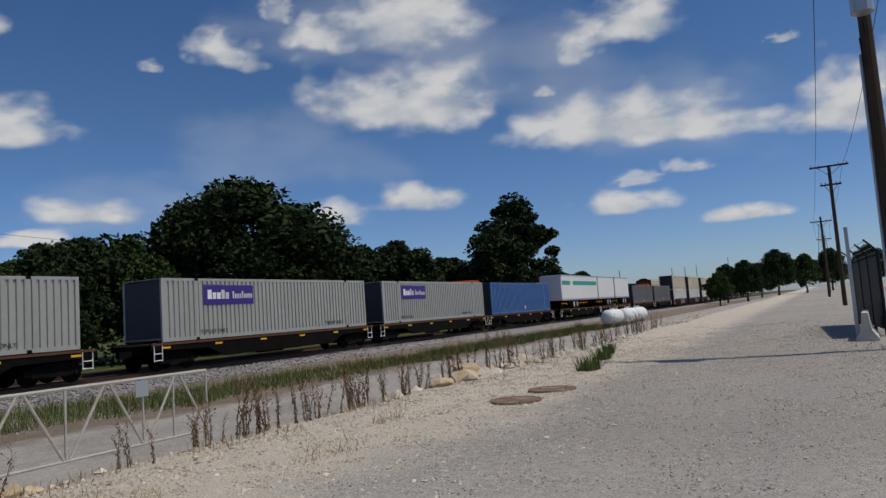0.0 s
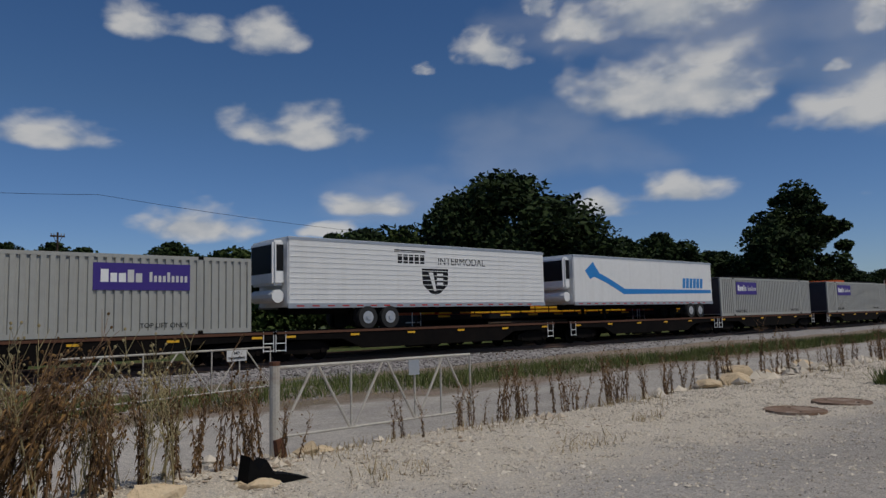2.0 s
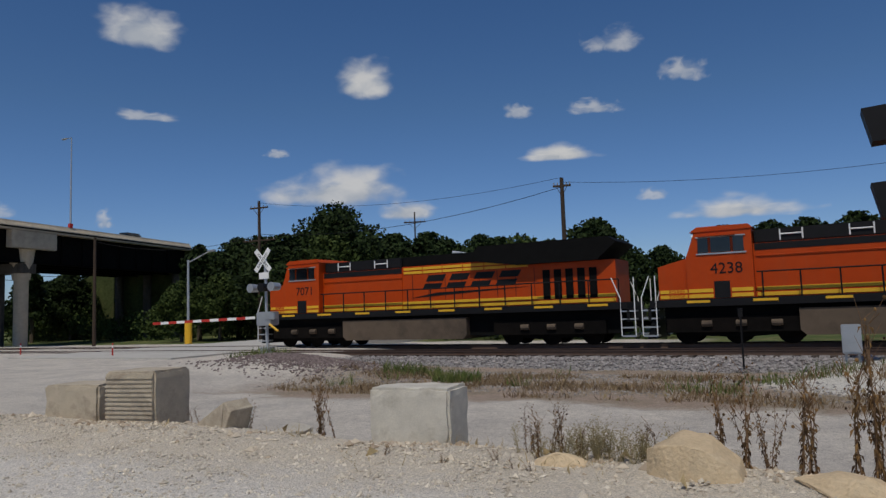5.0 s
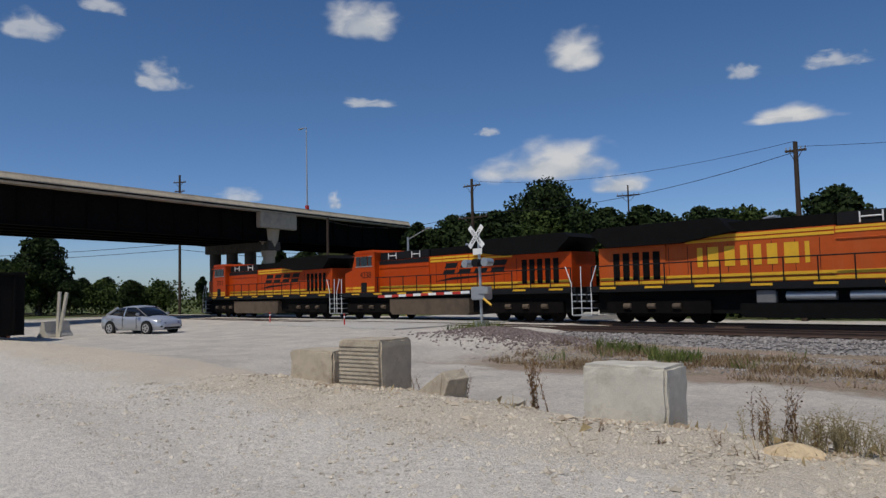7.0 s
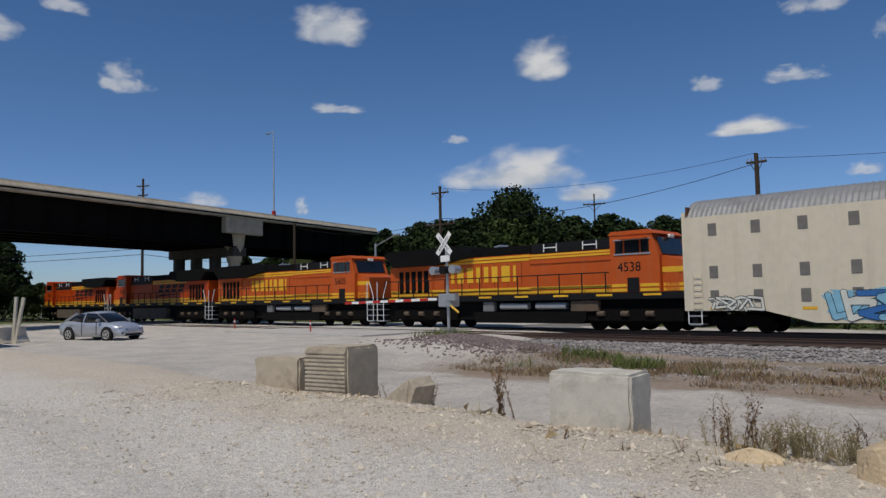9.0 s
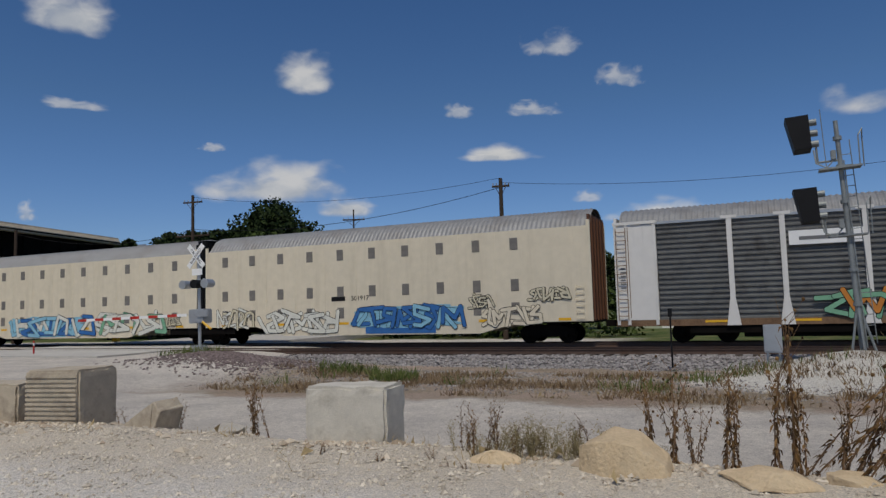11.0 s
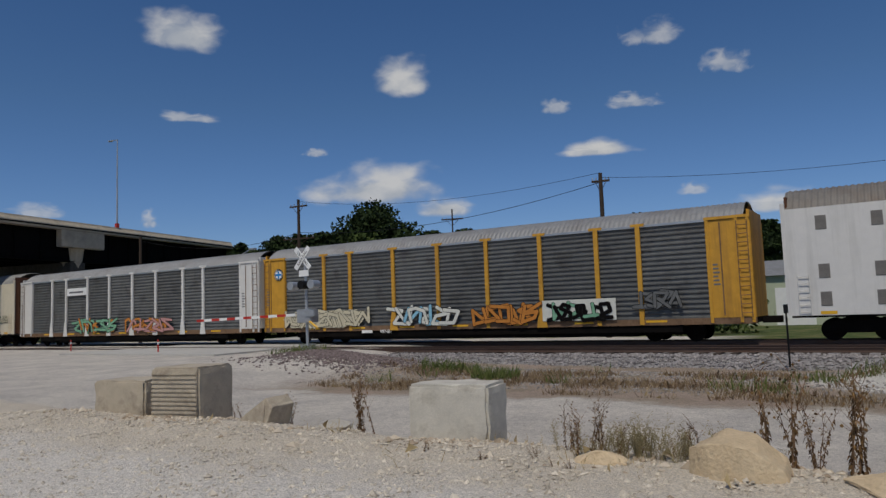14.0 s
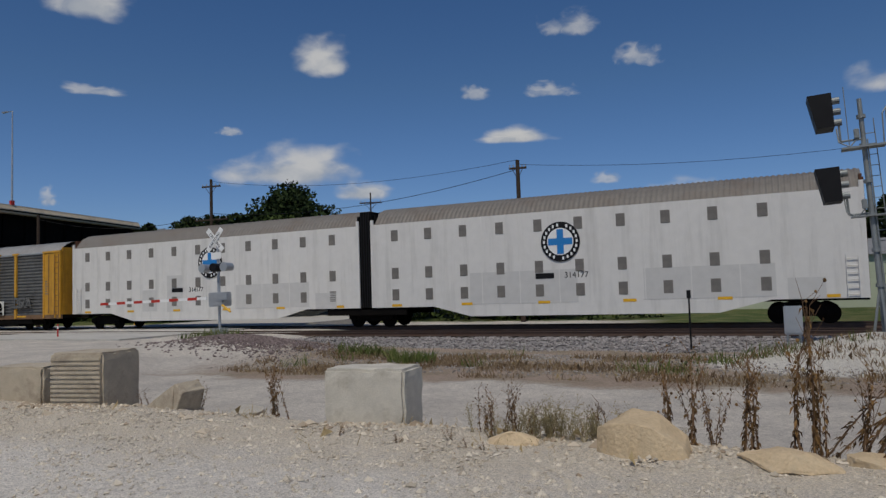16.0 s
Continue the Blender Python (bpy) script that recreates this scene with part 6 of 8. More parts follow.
    # end of the gravel road
    for x, y, h, k in ((150, 13, 8.0, 1), (162, 8, 9.5, 1), (170, 3, 8.5, 2), (185, -2, 9.5, 1), (140, 17, 6.5, 2), (200, 14, 9, 1), (180, 20, 9, 1), (195, -10, 10, 1), (150, -14, 9, 1), (120, -13, 8, 1), (70, -10, 6.5, 1), (82, -11, 7.5, 1), (95, -12, 8, 2), (58, -11, 6, 2)):
        tree(k, x, y, h, rr.uniform(0, 6), "dark green tree at the end of the gravel road")


build_trees()


def build_hedge():
    """Low brush under the belt of trees."""
    rng, rr = np.random.default_rng(5), random.Random(6)
    cl = [(-88 - 1.5 * i + rr.uniform(-1, 1), 38 - 0.75 * i + rr.uniform(-2, 2), rr.uniform(0.2, 3.0), rr.uniform(1.4, 2.3)) for i in range(24) for _ in range(3)]
    cl += [(-90 + 1.2 * i + rr.uniform(-1, 1), 52 + 0.85 * i + rr.uniform(-1, 1), rr.uniform(0.2, 2.6), rr.uniform(1.2, 2.0)) for i in range(14) for _ in range(2)]
    x = -78.0
    while x < 190:
        if not (-7 < x < 19) and not (-44 < x < -26):
            cl.append((x, 44.5 + rr.uniform(-1.2, 1.5) + (8 if x < -44 else 0), rr.uniform(0.2, 1.6), rr.uniform(1.2, 1.9)))
        x += rr.uniform(0.7, 1.2) * (1 + max(0, x) * 0.012)
    me = leaf_cloud("brush", cl, 110, 0.2, rng, LEAF2)
    tagged(new("brush", me), "low green brush under the trees", "brush", kind="stuff")


build_hedge()


# ---------------------------------------------------------------- grass and gravel
def blades(name, label, spots, hmin, hmax, material, wide=1.0):
    rng = np.random.default_rng(len(spots))
    p = np.array(spots, float)
    k = len(p)
    a = rng.uniform(0, 6.28, k)
    h = rng.uniform(hmin, hmax, k)
    w = np.stack([np.cos(a), np.sin(a), np.zeros(k)], -1) * rng.uniform(0.006, 0.014, (k, 1)) * wide
    lean = np.stack([rng.normal(0, 0.35, k), rng.normal(0, 0.35, k), np.ones(k)], -1) * h[:, None]
    mid = p + lean * 0.55 + np.stack([rng.normal(0, 0.03, k)] * 2 + [np.zeros(k)], -1)
    v = np.stack([p - w, p + w, mid + w * 0.7, p + lean, mid - w * 0.7], 1).reshape(-1, 3)
    f = (np.arange(k)[:, None] * 5 + np.arange(5)[None]).tolist()
    me = bpy.data.meshes.new(name)
    me.from_pydata(v.tolist(), [], f)
    me.materials.append(material)
    return tagged(new(name, me), label, "grass", kind="stuff")


def build_grass():
    rr = random.Random(12)
    green, dry = [], []
    for _ in range(52000):
        x, y = rr.uniform(-14, 62), rr.uniform(14.8, 21.5)
        n = noise.noise((x * 0.28, y * 0.6, 7)) + 0.5 * noise.noise((x * 1.1, y * 1.3, 8))
        bias = 0.42 if x > 6 else -0.26
        if abs(y - 18.3 + 0.02 * (x - 10)) < 2.0 + n and n + bias > 0.12:
            green.append((x, y, ground_z(x, y) - 0.02))
        elif n < 0.02 and rr.random() < 0.3 and abs(y - 18) < 2.4:
            dry.append((x, y, ground_z(x, y) - 0.02))
    for cx, cy, r in ((-12.5, 20.0, 1.2), (-20.5, 21.5, 1.6), (-10.2, 18.8, 0.8), (3.9, 20.2, 1.5), (4.6, 18.6, 1.3)):
        for _ in range(520):
            a, d = rr.uniform(0, 6.28), r * rr.random() ** 0.6
            x, y = cx + d * math.cos(a), cy + 0.6 * d * math.sin(a)
            green.append((x, y, max(ground_z(x, y), bank_z(y) if y > 21.3 else -9) - 0.02))
    for cx, cy, r in ((17.0, 5.2, 0.45), (19.9, 5.66, 0.35), (21.8, 6.0, 0.25)):
        for _ in range(260):
            a, d = rr.uniform(0, 6.28), r * rr.random() ** 0.6
            green.append((cx + d * math.cos(a), cy + 0.6 * d * math.sin(a), ground_z(cx, cy) - 0.02))
    blades("grass_strip", "strip of green grass between lane and ballast", green, 0.12, 0.46, GRASS)
    for _ in range(5200):
        x, y = rr.uniform(-9, 30), rr.gauss(7.6, 0.6)
        if noise.noise((x * 0.6, y, 4)) > (0.1 if x > 4 else 0.34):
            dry.append((x, y, ground_z(x, y) - 0.01))
    for cx, cy, r in ((4.5, 6.0, 0.5), (7.2, 5.6, 0.7), (9.5, 6.2, 0.4), (-2.6, 7.5, 0.7), (-2.0, 7.7, 0.6)):
        for _ in range(70):
            a, d = rr.uniform(0, 6.28), r * rr.random() ** 0.5
            dry.append((cx + d * math.cos(a), cy + 0.5 * d * math.sin(a), ground_z(cx, cy) - 0.01))
    russet = []
    for _ in range(26000):
        x, y = rr.uniform(-15, 9), rr.uniform(15.6, 21.2)
        if noise.noise((x * 0.4, y * 0.7, 17)) + 0.5 * noise.noise((x * 1.5, y * 1.5, 18)) > 0.06:
            russet.append((x, y, ground_z(x, y) - 0.02))
    blades("russet_grass", "low russet and olive dry grass below the ballast", russet, 0.06, 0.24, RUSSET)
    blades("dry_grass", "bleached straw grass along the gravel edge", dry, 0.05, 0.2, M["straw"], 0.5)


build_grass()


def build_gravel():
    rr = random.Random(15)
    pts = []
    for _ in range(26000):
        x = rr.uniform(-14, 24)
        y = rr.gauss(6.4, 1.3) if rr.random() < 0.75 else rr.uniform(2.5, 7)
        if y > 8.4 or math.hypot(x, y) < 3:
            continue
        pts.append((x, y, ground_z(x, y) + 0.002, rr.uniform(0.008, 0.026) if rr.random() < 0.95 else rr.uniform(0.03, 0.05)))
    for _ in range(24000):
        x, y = rr.uniform(1, 30), rr.uniform(-3, 7)
        if math.hypot(x, y) > 3.5:
            pts.append((x, y, ground_z(x, y) + 0.002, rr.uniform(0.006, 0.018) * (1 + x * 0.02)))
    for _ in range(9000):
        x, y = rr.uniform(-22, 1), rr.uniform(2.5, 7)
        if math.hypot(x, y) > 3.5:
            pts.append((x, y, ground_z(x, y) + 0.002, rr.uniform(0.005, 0.014)))
    stone_field("gravel", "loose crushed limestone along the edge of the lot", pts, GRAVEL)
    pts = []
    for _ in range(11000):
        x, y = 3.5 + 34 * rr.random() ** 1.4, rr.uniform(-4, 6.2)
        pts.append((x, y, ground_z(x, y) + 0.003, rr.uniform(0.004, 0.010) * (1 + x * 0.03)))
    stone_field("road_grit", "dark grit scattered over the pale gravel lot", pts, leaf_mat("dark_grit", (0.13, 0.125, 0.115), (0.30, 0.285, 0.265)))
    pts = []
    for _ in range(70):
        x = rr.uniform(15, 26)
        pts.append((x, rr.gauss(8.1, 0.3), ground_z(x, 8.1) + 0.06, rr.uniform(0.12, 0.3)))
    for _ in range(620):
        x = rr.uniform(12, 75)
        y = 8.3 + 0.025 * x + rr.gauss(0, 0.55)
        pts.append((x, y, ground_z(x, y) + 0.04, rr.uniform(0.08, 0.24)))
    for _ in range(60):
        x, y = rr.gauss(5.0, 0.7), rr.gauss(9.2, 0.5)
        pts.append((x, y, ground_z(x, y) + 0.05, rr.uniform(0.06, 0.16)))
    stone_field("limestone_rubble", "tan limestone rubble heaped along the road edge", pts, GRAVEL, 0.65)
    pts = []
    for _ in range(9000):
        x, y = rr.uniform(-16, 14), 21.8 - 5.5 * rr.random() ** 1.6
        if math.hypot((x - 1.6) / 2.6, (y - 21) / 1.8) > 1.1:
            pts.append((x, y, ground_z(x, y) + 0.006, rr.uniform(0.018, 0.05)))
    stone_field("ballast_spill", "grey ballast stones spilled over the dirt strip", pts, leaf_mat("grey_ballast", (0.16, 0.145, 0.13), (0.40, 0.37, 0.34)))
    crumbs = []
    for _ in range(2600):
        x, y = rr.uniform(-14, 9), rr.gauss(7.7, 0.55)
        if noise.noise((x * 0.7, y * 0.7, 21)) > -0.05:
            crumbs.append((x, y, ground_z(x, y) + 0.006, rr.uniform(0.012, 0.045) if rr.random() < 0.93 else rr.uniform(0.05, 0.1)))
    stone_field("broken_rubble", "brown and tan broken rubble on the eroded lot edge", crumbs, leaf_mat("eroded_rubble", (0.28, 0.21, 0.14), (0.68, 0.59, 0.46)))
    pts = []
    for _ in range(5200):
        a, d = rr.uniform(0, 6.28), abs(rr.gauss(0, 0.6))
        x, y = -17.5 + 3.6 * d * math.cos(a), 20.5 + 1.8 * d * math.sin(a)
        pts.append((x, y, ground_z(x, y) + 0.01, rr.uniform(0.03, 0.075)))
    stone_field("spoil_heap", "mound of dark purple ballast by the crossing", pts, leaf_mat("purple_ballast", (0.10, 0.075, 0.07), (0.24, 0.19, 0.18)))


build_gravel()


def manhole_cover(x, y, r, seed):
    """A round rusty steel cover lying almost flush in the gravel."""
    c = thing("manhole_cover", "round rust-brown steel cover set in the gravel lot", "manhole cover", "rusty covers in the lot", pose(x, y, ground_z(x, y), 0, 0, seed * 40))
    bm = bmesh.new()
    bmesh.ops.create_cone(bm, cap_ends=True, segments=32, radius1=r, radius2=r - 0.008, depth=0.06)
    part("plate", bm, DIRT, c)
    bm = bmesh.new()
    for i in range(32):
        q = []
        for j, z in ((r - 0.05, 0.03), (r - 0.05, 0.036), (r - 0.012, 0.036), (r - 0.012, 0.03)):
            for k in (i, i + 1):
                t = 2 * math.pi * k / 32
                q.append(bm.verts.new((j * math.cos(t), j * math.sin(t), z)))
        for k in (0, 2, 4):
            bm.faces.new((q[k], q[k + 1], q[k + 3], q[k + 2]))
    part("rim", bm, DIRT, c)
    for s in (-1, 1):
        part("lifting_hole", rods([((s * r * 0.6, 0, 0.031), (s * r * 0.6, 0, 0.0335), 0.03)], 10), M["under"], c)


DIRT = mat("rust_brown_steel", (0.2, 0.125, 0.08), 0.9, var=0.35, bump=0.6, dirt=(0.42, 0.36, 0.29), dirt_amt=0.8, dirt_scale=2.5)
manhole_cover(11.7, 4.95, 0.47, 1)
manhole_cover(13.2, 4.8, 0.47, 2)


def boulder(x, y, r, flat, seed, m="stone", label="tan limestone boulder at the edge of the lot", sink=0.35, pts=()):
    """A split rock: the hull of a few corners, its edges a little worn."""
    rr = random.Random(seed)
    bm = bmesh.new()
    if pts:
        for p in pts:
            bm.verts.new(Vector(p) * r)
    else:
        for k in range(16):
            d = Vector((rr.gauss(0, 1), rr.gauss(0, 1), rr.gauss(0, 1))).normalized()
            bm.verts.new(Vector((d.x * rr.uniform(1.0, 1.35), d.y * rr.uniform(0.8, 1.05), d.z * flat * rr.uniform(0.85, 1.1))) * r)
    hull = bmesh.ops.convex_hull(bm, input=bm.verts[:])
    bmesh.ops.delete(bm, geom=list({v for v in hull["geom_interior"] + hull["geom_unused"] if isinstance(v, bmesh.types.BMVert)}), context="VERTS")
    bmesh.ops.dissolve_limit(bm, angle_limit=0.2, verts=bm.verts[:], edges=bm.edges[:])
    bmesh.ops.bevel(bm, geom=bm.edges[:], offset=r * 0.025, segments=1, affect="EDGES")
    bmesh.ops.triangulate(bm, faces=bm.faces[:])
    bmesh.ops.subdivide_edges(bm, edges=[e for e in bm.edges if e.calc_length() > r * 0.2], cuts=3)
    for v in bm.verts:
        v.co += Vector((noise.noise(v.co * 3.5 / r), noise.noise(v.co * 3.5 / r + Vector((5, 0, 0))), noise.noise(v.co * 3.5 / r + Vector((0, 5, 0))))) * r * 0.06
    ob = mesh_ob("boulder", bm, M[m])
    ob.location = (x, y, ground_z(x, y) + r * flat * (1 - sink) * 0.6)
    return tagged(ob, label, "boulder", "boulders along the lot")


for i, (x, y, r, fl) in enumerate(((-0.05, 6.75, 0.36, 0.4), (1.12, 6.72, 0.33, 0.4), (2.35, 6.66, 0.25, 0.6), (-2.6, 6.95, 0.24, 0.5), (3.3, 6.5, 0.22, 0.4), (0.55, 7.0, 0.2, 0.5),
                                   (4.72, 8.0, 0.17, 0.8), (4.98, 8.15, 0.13, 0.8), (4.85, 7.8, 0.11, 0.7), (16.5, 8.2, 0.55, 0.6), (15.2, 7.7, 0.4, 0.5), (13.9, 7.6, 0.3, 0.5), (18.3, 8.4, 0.35, 0.6))):
    boulder(x, y, r, fl, 40 + i, sink=0.8 if y < 7.1 else 0.35)
boulder(-1.27, 6.9, 0.36, 0.8, 61, sink=0.9, pts=((-1.2, -0.5, -0.9), (-1.15, -0.4, 0.45), (-0.75, -0.65, 0.62), (-0.2, -0.75, 0.72), (0.5, -0.7, 0.5), (1.05, -0.6, 0.1), (1.4, -0.5, -0.7),
                                               (-1.0, 0.6, 0.5), (-0.4, 0.7, 0.85), (0.3, 0.6, 0.75), (1.0, 0.5, 0.2), (1.3, 0.6, -0.9), (-1.1, 0.6, -0.9), (-0.3, -1.0, -0.9), (0.8, -0.95, -0.8)))
boulder(20.9, 8.5, 0.5, 0.6, 77)
boulder(-8.45, 8.0, 0.4, 0.7, 71, "tanblock", "broken grey concrete lump in the dirt", pts=((-1.1, -0.6, -0.9), (-1.0, 0.5, -0.9), (-0.7, -0.6, -0.1), (-0.6, 0.5, 0.0), (0.7, -0.6, 0.75), (0.8, 0.5, 0.8), (1.05, -0.6, 0.4), (1.1, 0.5, 0.45), (0.6, -0.7, -0.9), (0.7, 0.5, -0.9)))
boulder(-7.3, 8.3, 0.3, 0.5, 72, "stone2", "broken grey concrete lump in the dirt")


# ---------------------------------------------------------------- concrete blocks
def concrete_block(x, y, w, d, h, turn, ribs, label, z=None):
    b = thing("concrete_block", label, "concrete block", "concrete blocks on the lot", pose(x, y, (ground_z(x, y) if z is None else z) - 0.06, 0, 0, turn))
    bm = boxes((-w / 2, w / 2, -d / 2, d / 2, 0, h), bev=0.035)
    bmesh.ops.subdivide_edges(bm, edges=[e for e in bm.edges if e.calc_length() > 0.3], cuts=9, use_grid_fill=True)
    for v in bm.verts:
        # corners and arrises have crumbled, the faces are nearly true
        near = sum((abs(v.co.x) > w / 2 - 0.09, abs(v.co.y) > d / 2 - 0.09, v.co.z > h - 0.09))
        k = 0.003 if near < 2 else 0.016
        v.co += Vector((noise.noise(v.co * 7 + Vector((x, 0, 0))), noise.noise(v.co * 7 + Vector((0, y, 5))), noise.noise(v.co * 7 + Vector((9, 0, x))))) * k
        if near >= 2:
            v.co -= Vector((math.copysign(1, v.co.x), math.copysign(1, v.co.y), 1)) * 0.022 * max(0, noise.noise(v.co * 4 + Vector((x, y, 3))) + 0.15)
    m = "concrete" if z == 9 or not label.startswith(("ribbed", "stained")) else "tanblock"
    part("body", bm, M[m], b)
    if ribs:
        for i in range(12):
            z = 0.06 + i * (h - 0.12) / 12
            part("rib", boxes((-w / 2 + 0.02, w / 2 - 0.03, -d / 2 - 0.02, -d / 2 + 0.01, z, z + 0.052), bev=0.01), M["tanblock"], b)
    return b


concrete_block(-5.02, 8.2, 1.16, 0.65, 0.9, 5, False, "pale grey concrete block with chipped edges")
concrete_block(-10.29, 8.12, 0.98, 0.92, 0.97, 12, True, "ribbed concrete block weathered tan")
concrete_block(-12.1, 8.25, 1.25, 0.8, 0.74, 10, False, "stained concrete block with dark end")


# ---------------------------------------------------------------- dead weeds
def weed_kind(seed, h, wispy):
    """One clump: stalks hung with small curled leaves, or bare branching seed stalks."""
    rr = random.Random(seed)
    sb, lb = bmesh.new(), bmesh.new()
    for s in range(rr.choice((1, 2, 2)) if not wispy else 3):
        p = Vector((rr.uniform(-0.04, 0.04), rr.uniform(-0.04, 0.04), -0.05))
        d = Vector((rr.uniform(-0.1, 0.1), rr.uniform(-0.1, 0.1), 1)).normalized()
        hh, k = h * rr.uniform(0.72, 1.05), 8
        for i in range(k):
            q = p + d * hh / k
            r0 = 0.007 if not wispy else 0.004
            rod(sb, p, q, r0 * (1 - i / k) + 0.002, r0 * (1 - (i + 1) / k) + 0.002, 4)
            d = (d + Vector((rr.uniform(-0.13, 0.13), rr.uniform(-0.13, 0.13), 0.02))).normalized()
            for _ in range((9 if i < 5 else 4) if not wispy else 1):
                a = rr.uniform(0, 6.28)
                o = Vector((math.cos(a), math.sin(a), rr.uniform(-1.6, -0.3)))
                l, w = rr.uniform(0.022, 0.06), rr.uniform(0.005, 0.0125)
                sv = o.cross(Vector((rr.uniform(-1, 1), rr.uniform(-1, 1), 1))).normalized() * w
                c = p.lerp(q, rr.random())
                m1, m2 = c + o * l * 0.5 + Vector((0, 0, 0.008)), c + o * l * 0.8 + Vector((0, 0, -0.02))
                lb.faces.new([lb.verts.new(t) for t in (c, m1 + sv, m2, m1 - sv)])
            if i >= (3 if not wispy else 2):
                for _ in range(2 if not wispy else 2):
                    a = rr.uniform(0, 6.28)
                    e = q + Vector((math.cos(a) * 0.10, math.sin(a) * 0.10, rr.uniform(0.06, 0.2)))
                    rod(sb, q, e, 0.003, 0.0015, 3)
                    if rr.random() < 0.5:
                        for v in bmesh.ops.create_icosphere(lb, subdivisions=1, radius=rr.uniform(0.008, 0.016))["verts"]:
                            v.co += e
            p = q
    ms, ml = bpy.data.meshes.new("stem"), bpy.data.meshes.new("dry_leaf")
    sb.to_mesh(ms), lb.to_mesh(ml)
    ms.materials.append(M["wisp"] if wispy else M["drystem"]), ml.materials.append(M["wisp"] if wispy else M["dryleaf"])
    return ms, ml


WEEDS = [weed_kind(100 + i, 1.0, i > 5) for i in range(10)]


def weed(x, y, h, k, turn, tilt=0.0):
    m = Matrix.Translation((x, y, ground_z(x, y) - 0.03)) @ Euler((0, tilt, 0)).to_matrix().to_4x4() @ Euler((0, 0, turn)).to_matrix().to_4x4() @ Matrix.Diagonal((h ** 0.5, h ** 0.5, h, 1))
    t = thing("dead_weed", "dry brown weed stalk with curled leaves", "weed", "dead weeds along the lot", m)
    for nm, me in zip(("stem", "dry_leaf"), WEEDS[k]):
        ob = new(nm, me)
        ob.parent = t
        ob["kind"] = "stuff"


def build_weeds():
    rr = random.Random(31)
    # the leaning thicket: slanted stalks at its west end, upright ones east of them
    for _ in range(22):
        u = rr.random()
        weed(0.22 + 1.15 * u, 7.2 + rr.gauss(0, 0.16), rr.uniform(1.25, 1.75), rr.randrange(6), rr.uniform(0, 6.28), rr.uniform(0.45, 0.95) * (1 - 0.45 * u))
    for _ in range(11):
        u = rr.random()
        weed(1.3 + 0.85 * u, 7.25 + rr.gauss(0, 0.2), rr.uniform(1.1, 1.55), rr.randrange(6), rr.uniform(0, 6.28), rr.uniform(-0.1, 0.3))
    for cx in (2.1, 2.22, 2.38, 2.72, 2.9, 3.05, 3.3, 3.5, 3.68):
        for _ in range(2):
            weed(cx + rr.gauss(0, 0.03), 7.25 + rr.gauss(0, 0.15), rr.uniform(0.9, 1.4), rr.randrange(6), rr.uniform(0, 6.28), rr.uniform(-0.12, 0.12))
    for _ in range(16):
        weed(1.2 + 1.7 * rr.random(), 7.45 + rr.gauss(0, 0.25), rr.uniform(1.2, 1.6), 6 + rr.randrange(4), rr.uniform(0, 6.28), rr.uniform(-0.15, 0.2))
    for x in (3.75, 4.3, 6.1, 7.0, 7.25):
        for _ in range(3):
            weed(x + rr.gauss(0, 0.05), 7.7 + rr.gauss(0, 0.15), rr.uniform(0.5, 0.85), rr.randrange(6), rr.uniform(0, 6.28), rr.uniform(-0.1, 0.1))
    # single stalks to the west of it
    for x, y, h, n in ((-1.0, 7.4, 1.05, 4), (-0.35, 7.35, 1.3, 5), (0.1, 7.3, 1.4, 5), (0.6, 7.4, 1.0, 3), (-2.9, 7.3, 0.65, 3), (-3.15, 7.6, 0.55, 2), (-7.0, 8.7, 0.95, 4), (-8.0, 8.3, 0.5, 2), (-1.6, 7.6, 0.5, 2), (-9.2, 8.2, 0.45, 2), (1.2, 8.0, 0.9, 3), (-0.7, 7.7, 0.7, 2)):
        for _ in range(n):
            weed(x + rr.gauss(0, 0.09), y + rr.gauss(0, 0.09), h * rr.uniform(0.7, 1.1), rr.randrange(6), rr.uniform(0, 6.28), rr.uniform(-0.08, 0.08))
    for _ in range(16):
        weed(-2.35 + rr.gauss(0, 0.35), 7.65 + rr.gauss(0, 0.12), rr.uniform(0.2, 0.45), rr.randrange(6), rr.uniform(0, 6.28))
    # low fine brush round the split boulder
    for _ in range(46):
        weed(-2.35 + rr.gauss(0, 0.42), 7.4 + rr.gauss(0, 0.15), rr.uniform(0.18, 0.46), 6 + rr.randrange(4), rr.uniform(0, 6.28), rr.uniform(-0.3, 0.3))
    # the row that follows the road edge to the east
    x = 8.2
    while x < 44:
        n = 2 if x < 15 or rr.random() < 0.4 else 1
        for _ in range(n):
            yy = 7.9 + 0.02 * x + rr.gauss(0, 0.25)
            big = 1.35 if (10.5 < x < 11.3 or 17 < x < 19.5) else 1.0
            weed(x, yy, rr.uniform(0.6, 1.25) * big, rr.randrange(6), rr.uniform(0, 6.28), rr.uniform(-0.08, 0.08))
        x += rr.uniform(0.16, 0.46) * (1 + x * 0.012)
    # small brown tufts on the lot
    for x, y in ((-3.75, 6.55), (-4.6, 6.7), (-2.95, 6.6), (-9.2, 6.9), (-10.3, 7.1), (-3.3, 6.75), (21, -0.9), (21.6, -0.6), (22.3, -1.0), (20.4, -1.2)):
        for _ in range(2):
            weed(x + rr.gauss(0, 0.07), y + rr.gauss(0, 0.05), rr.uniform(0.08, 0.17), rr.randrange(6), rr.uniform(0, 6.28))


build_weeds()


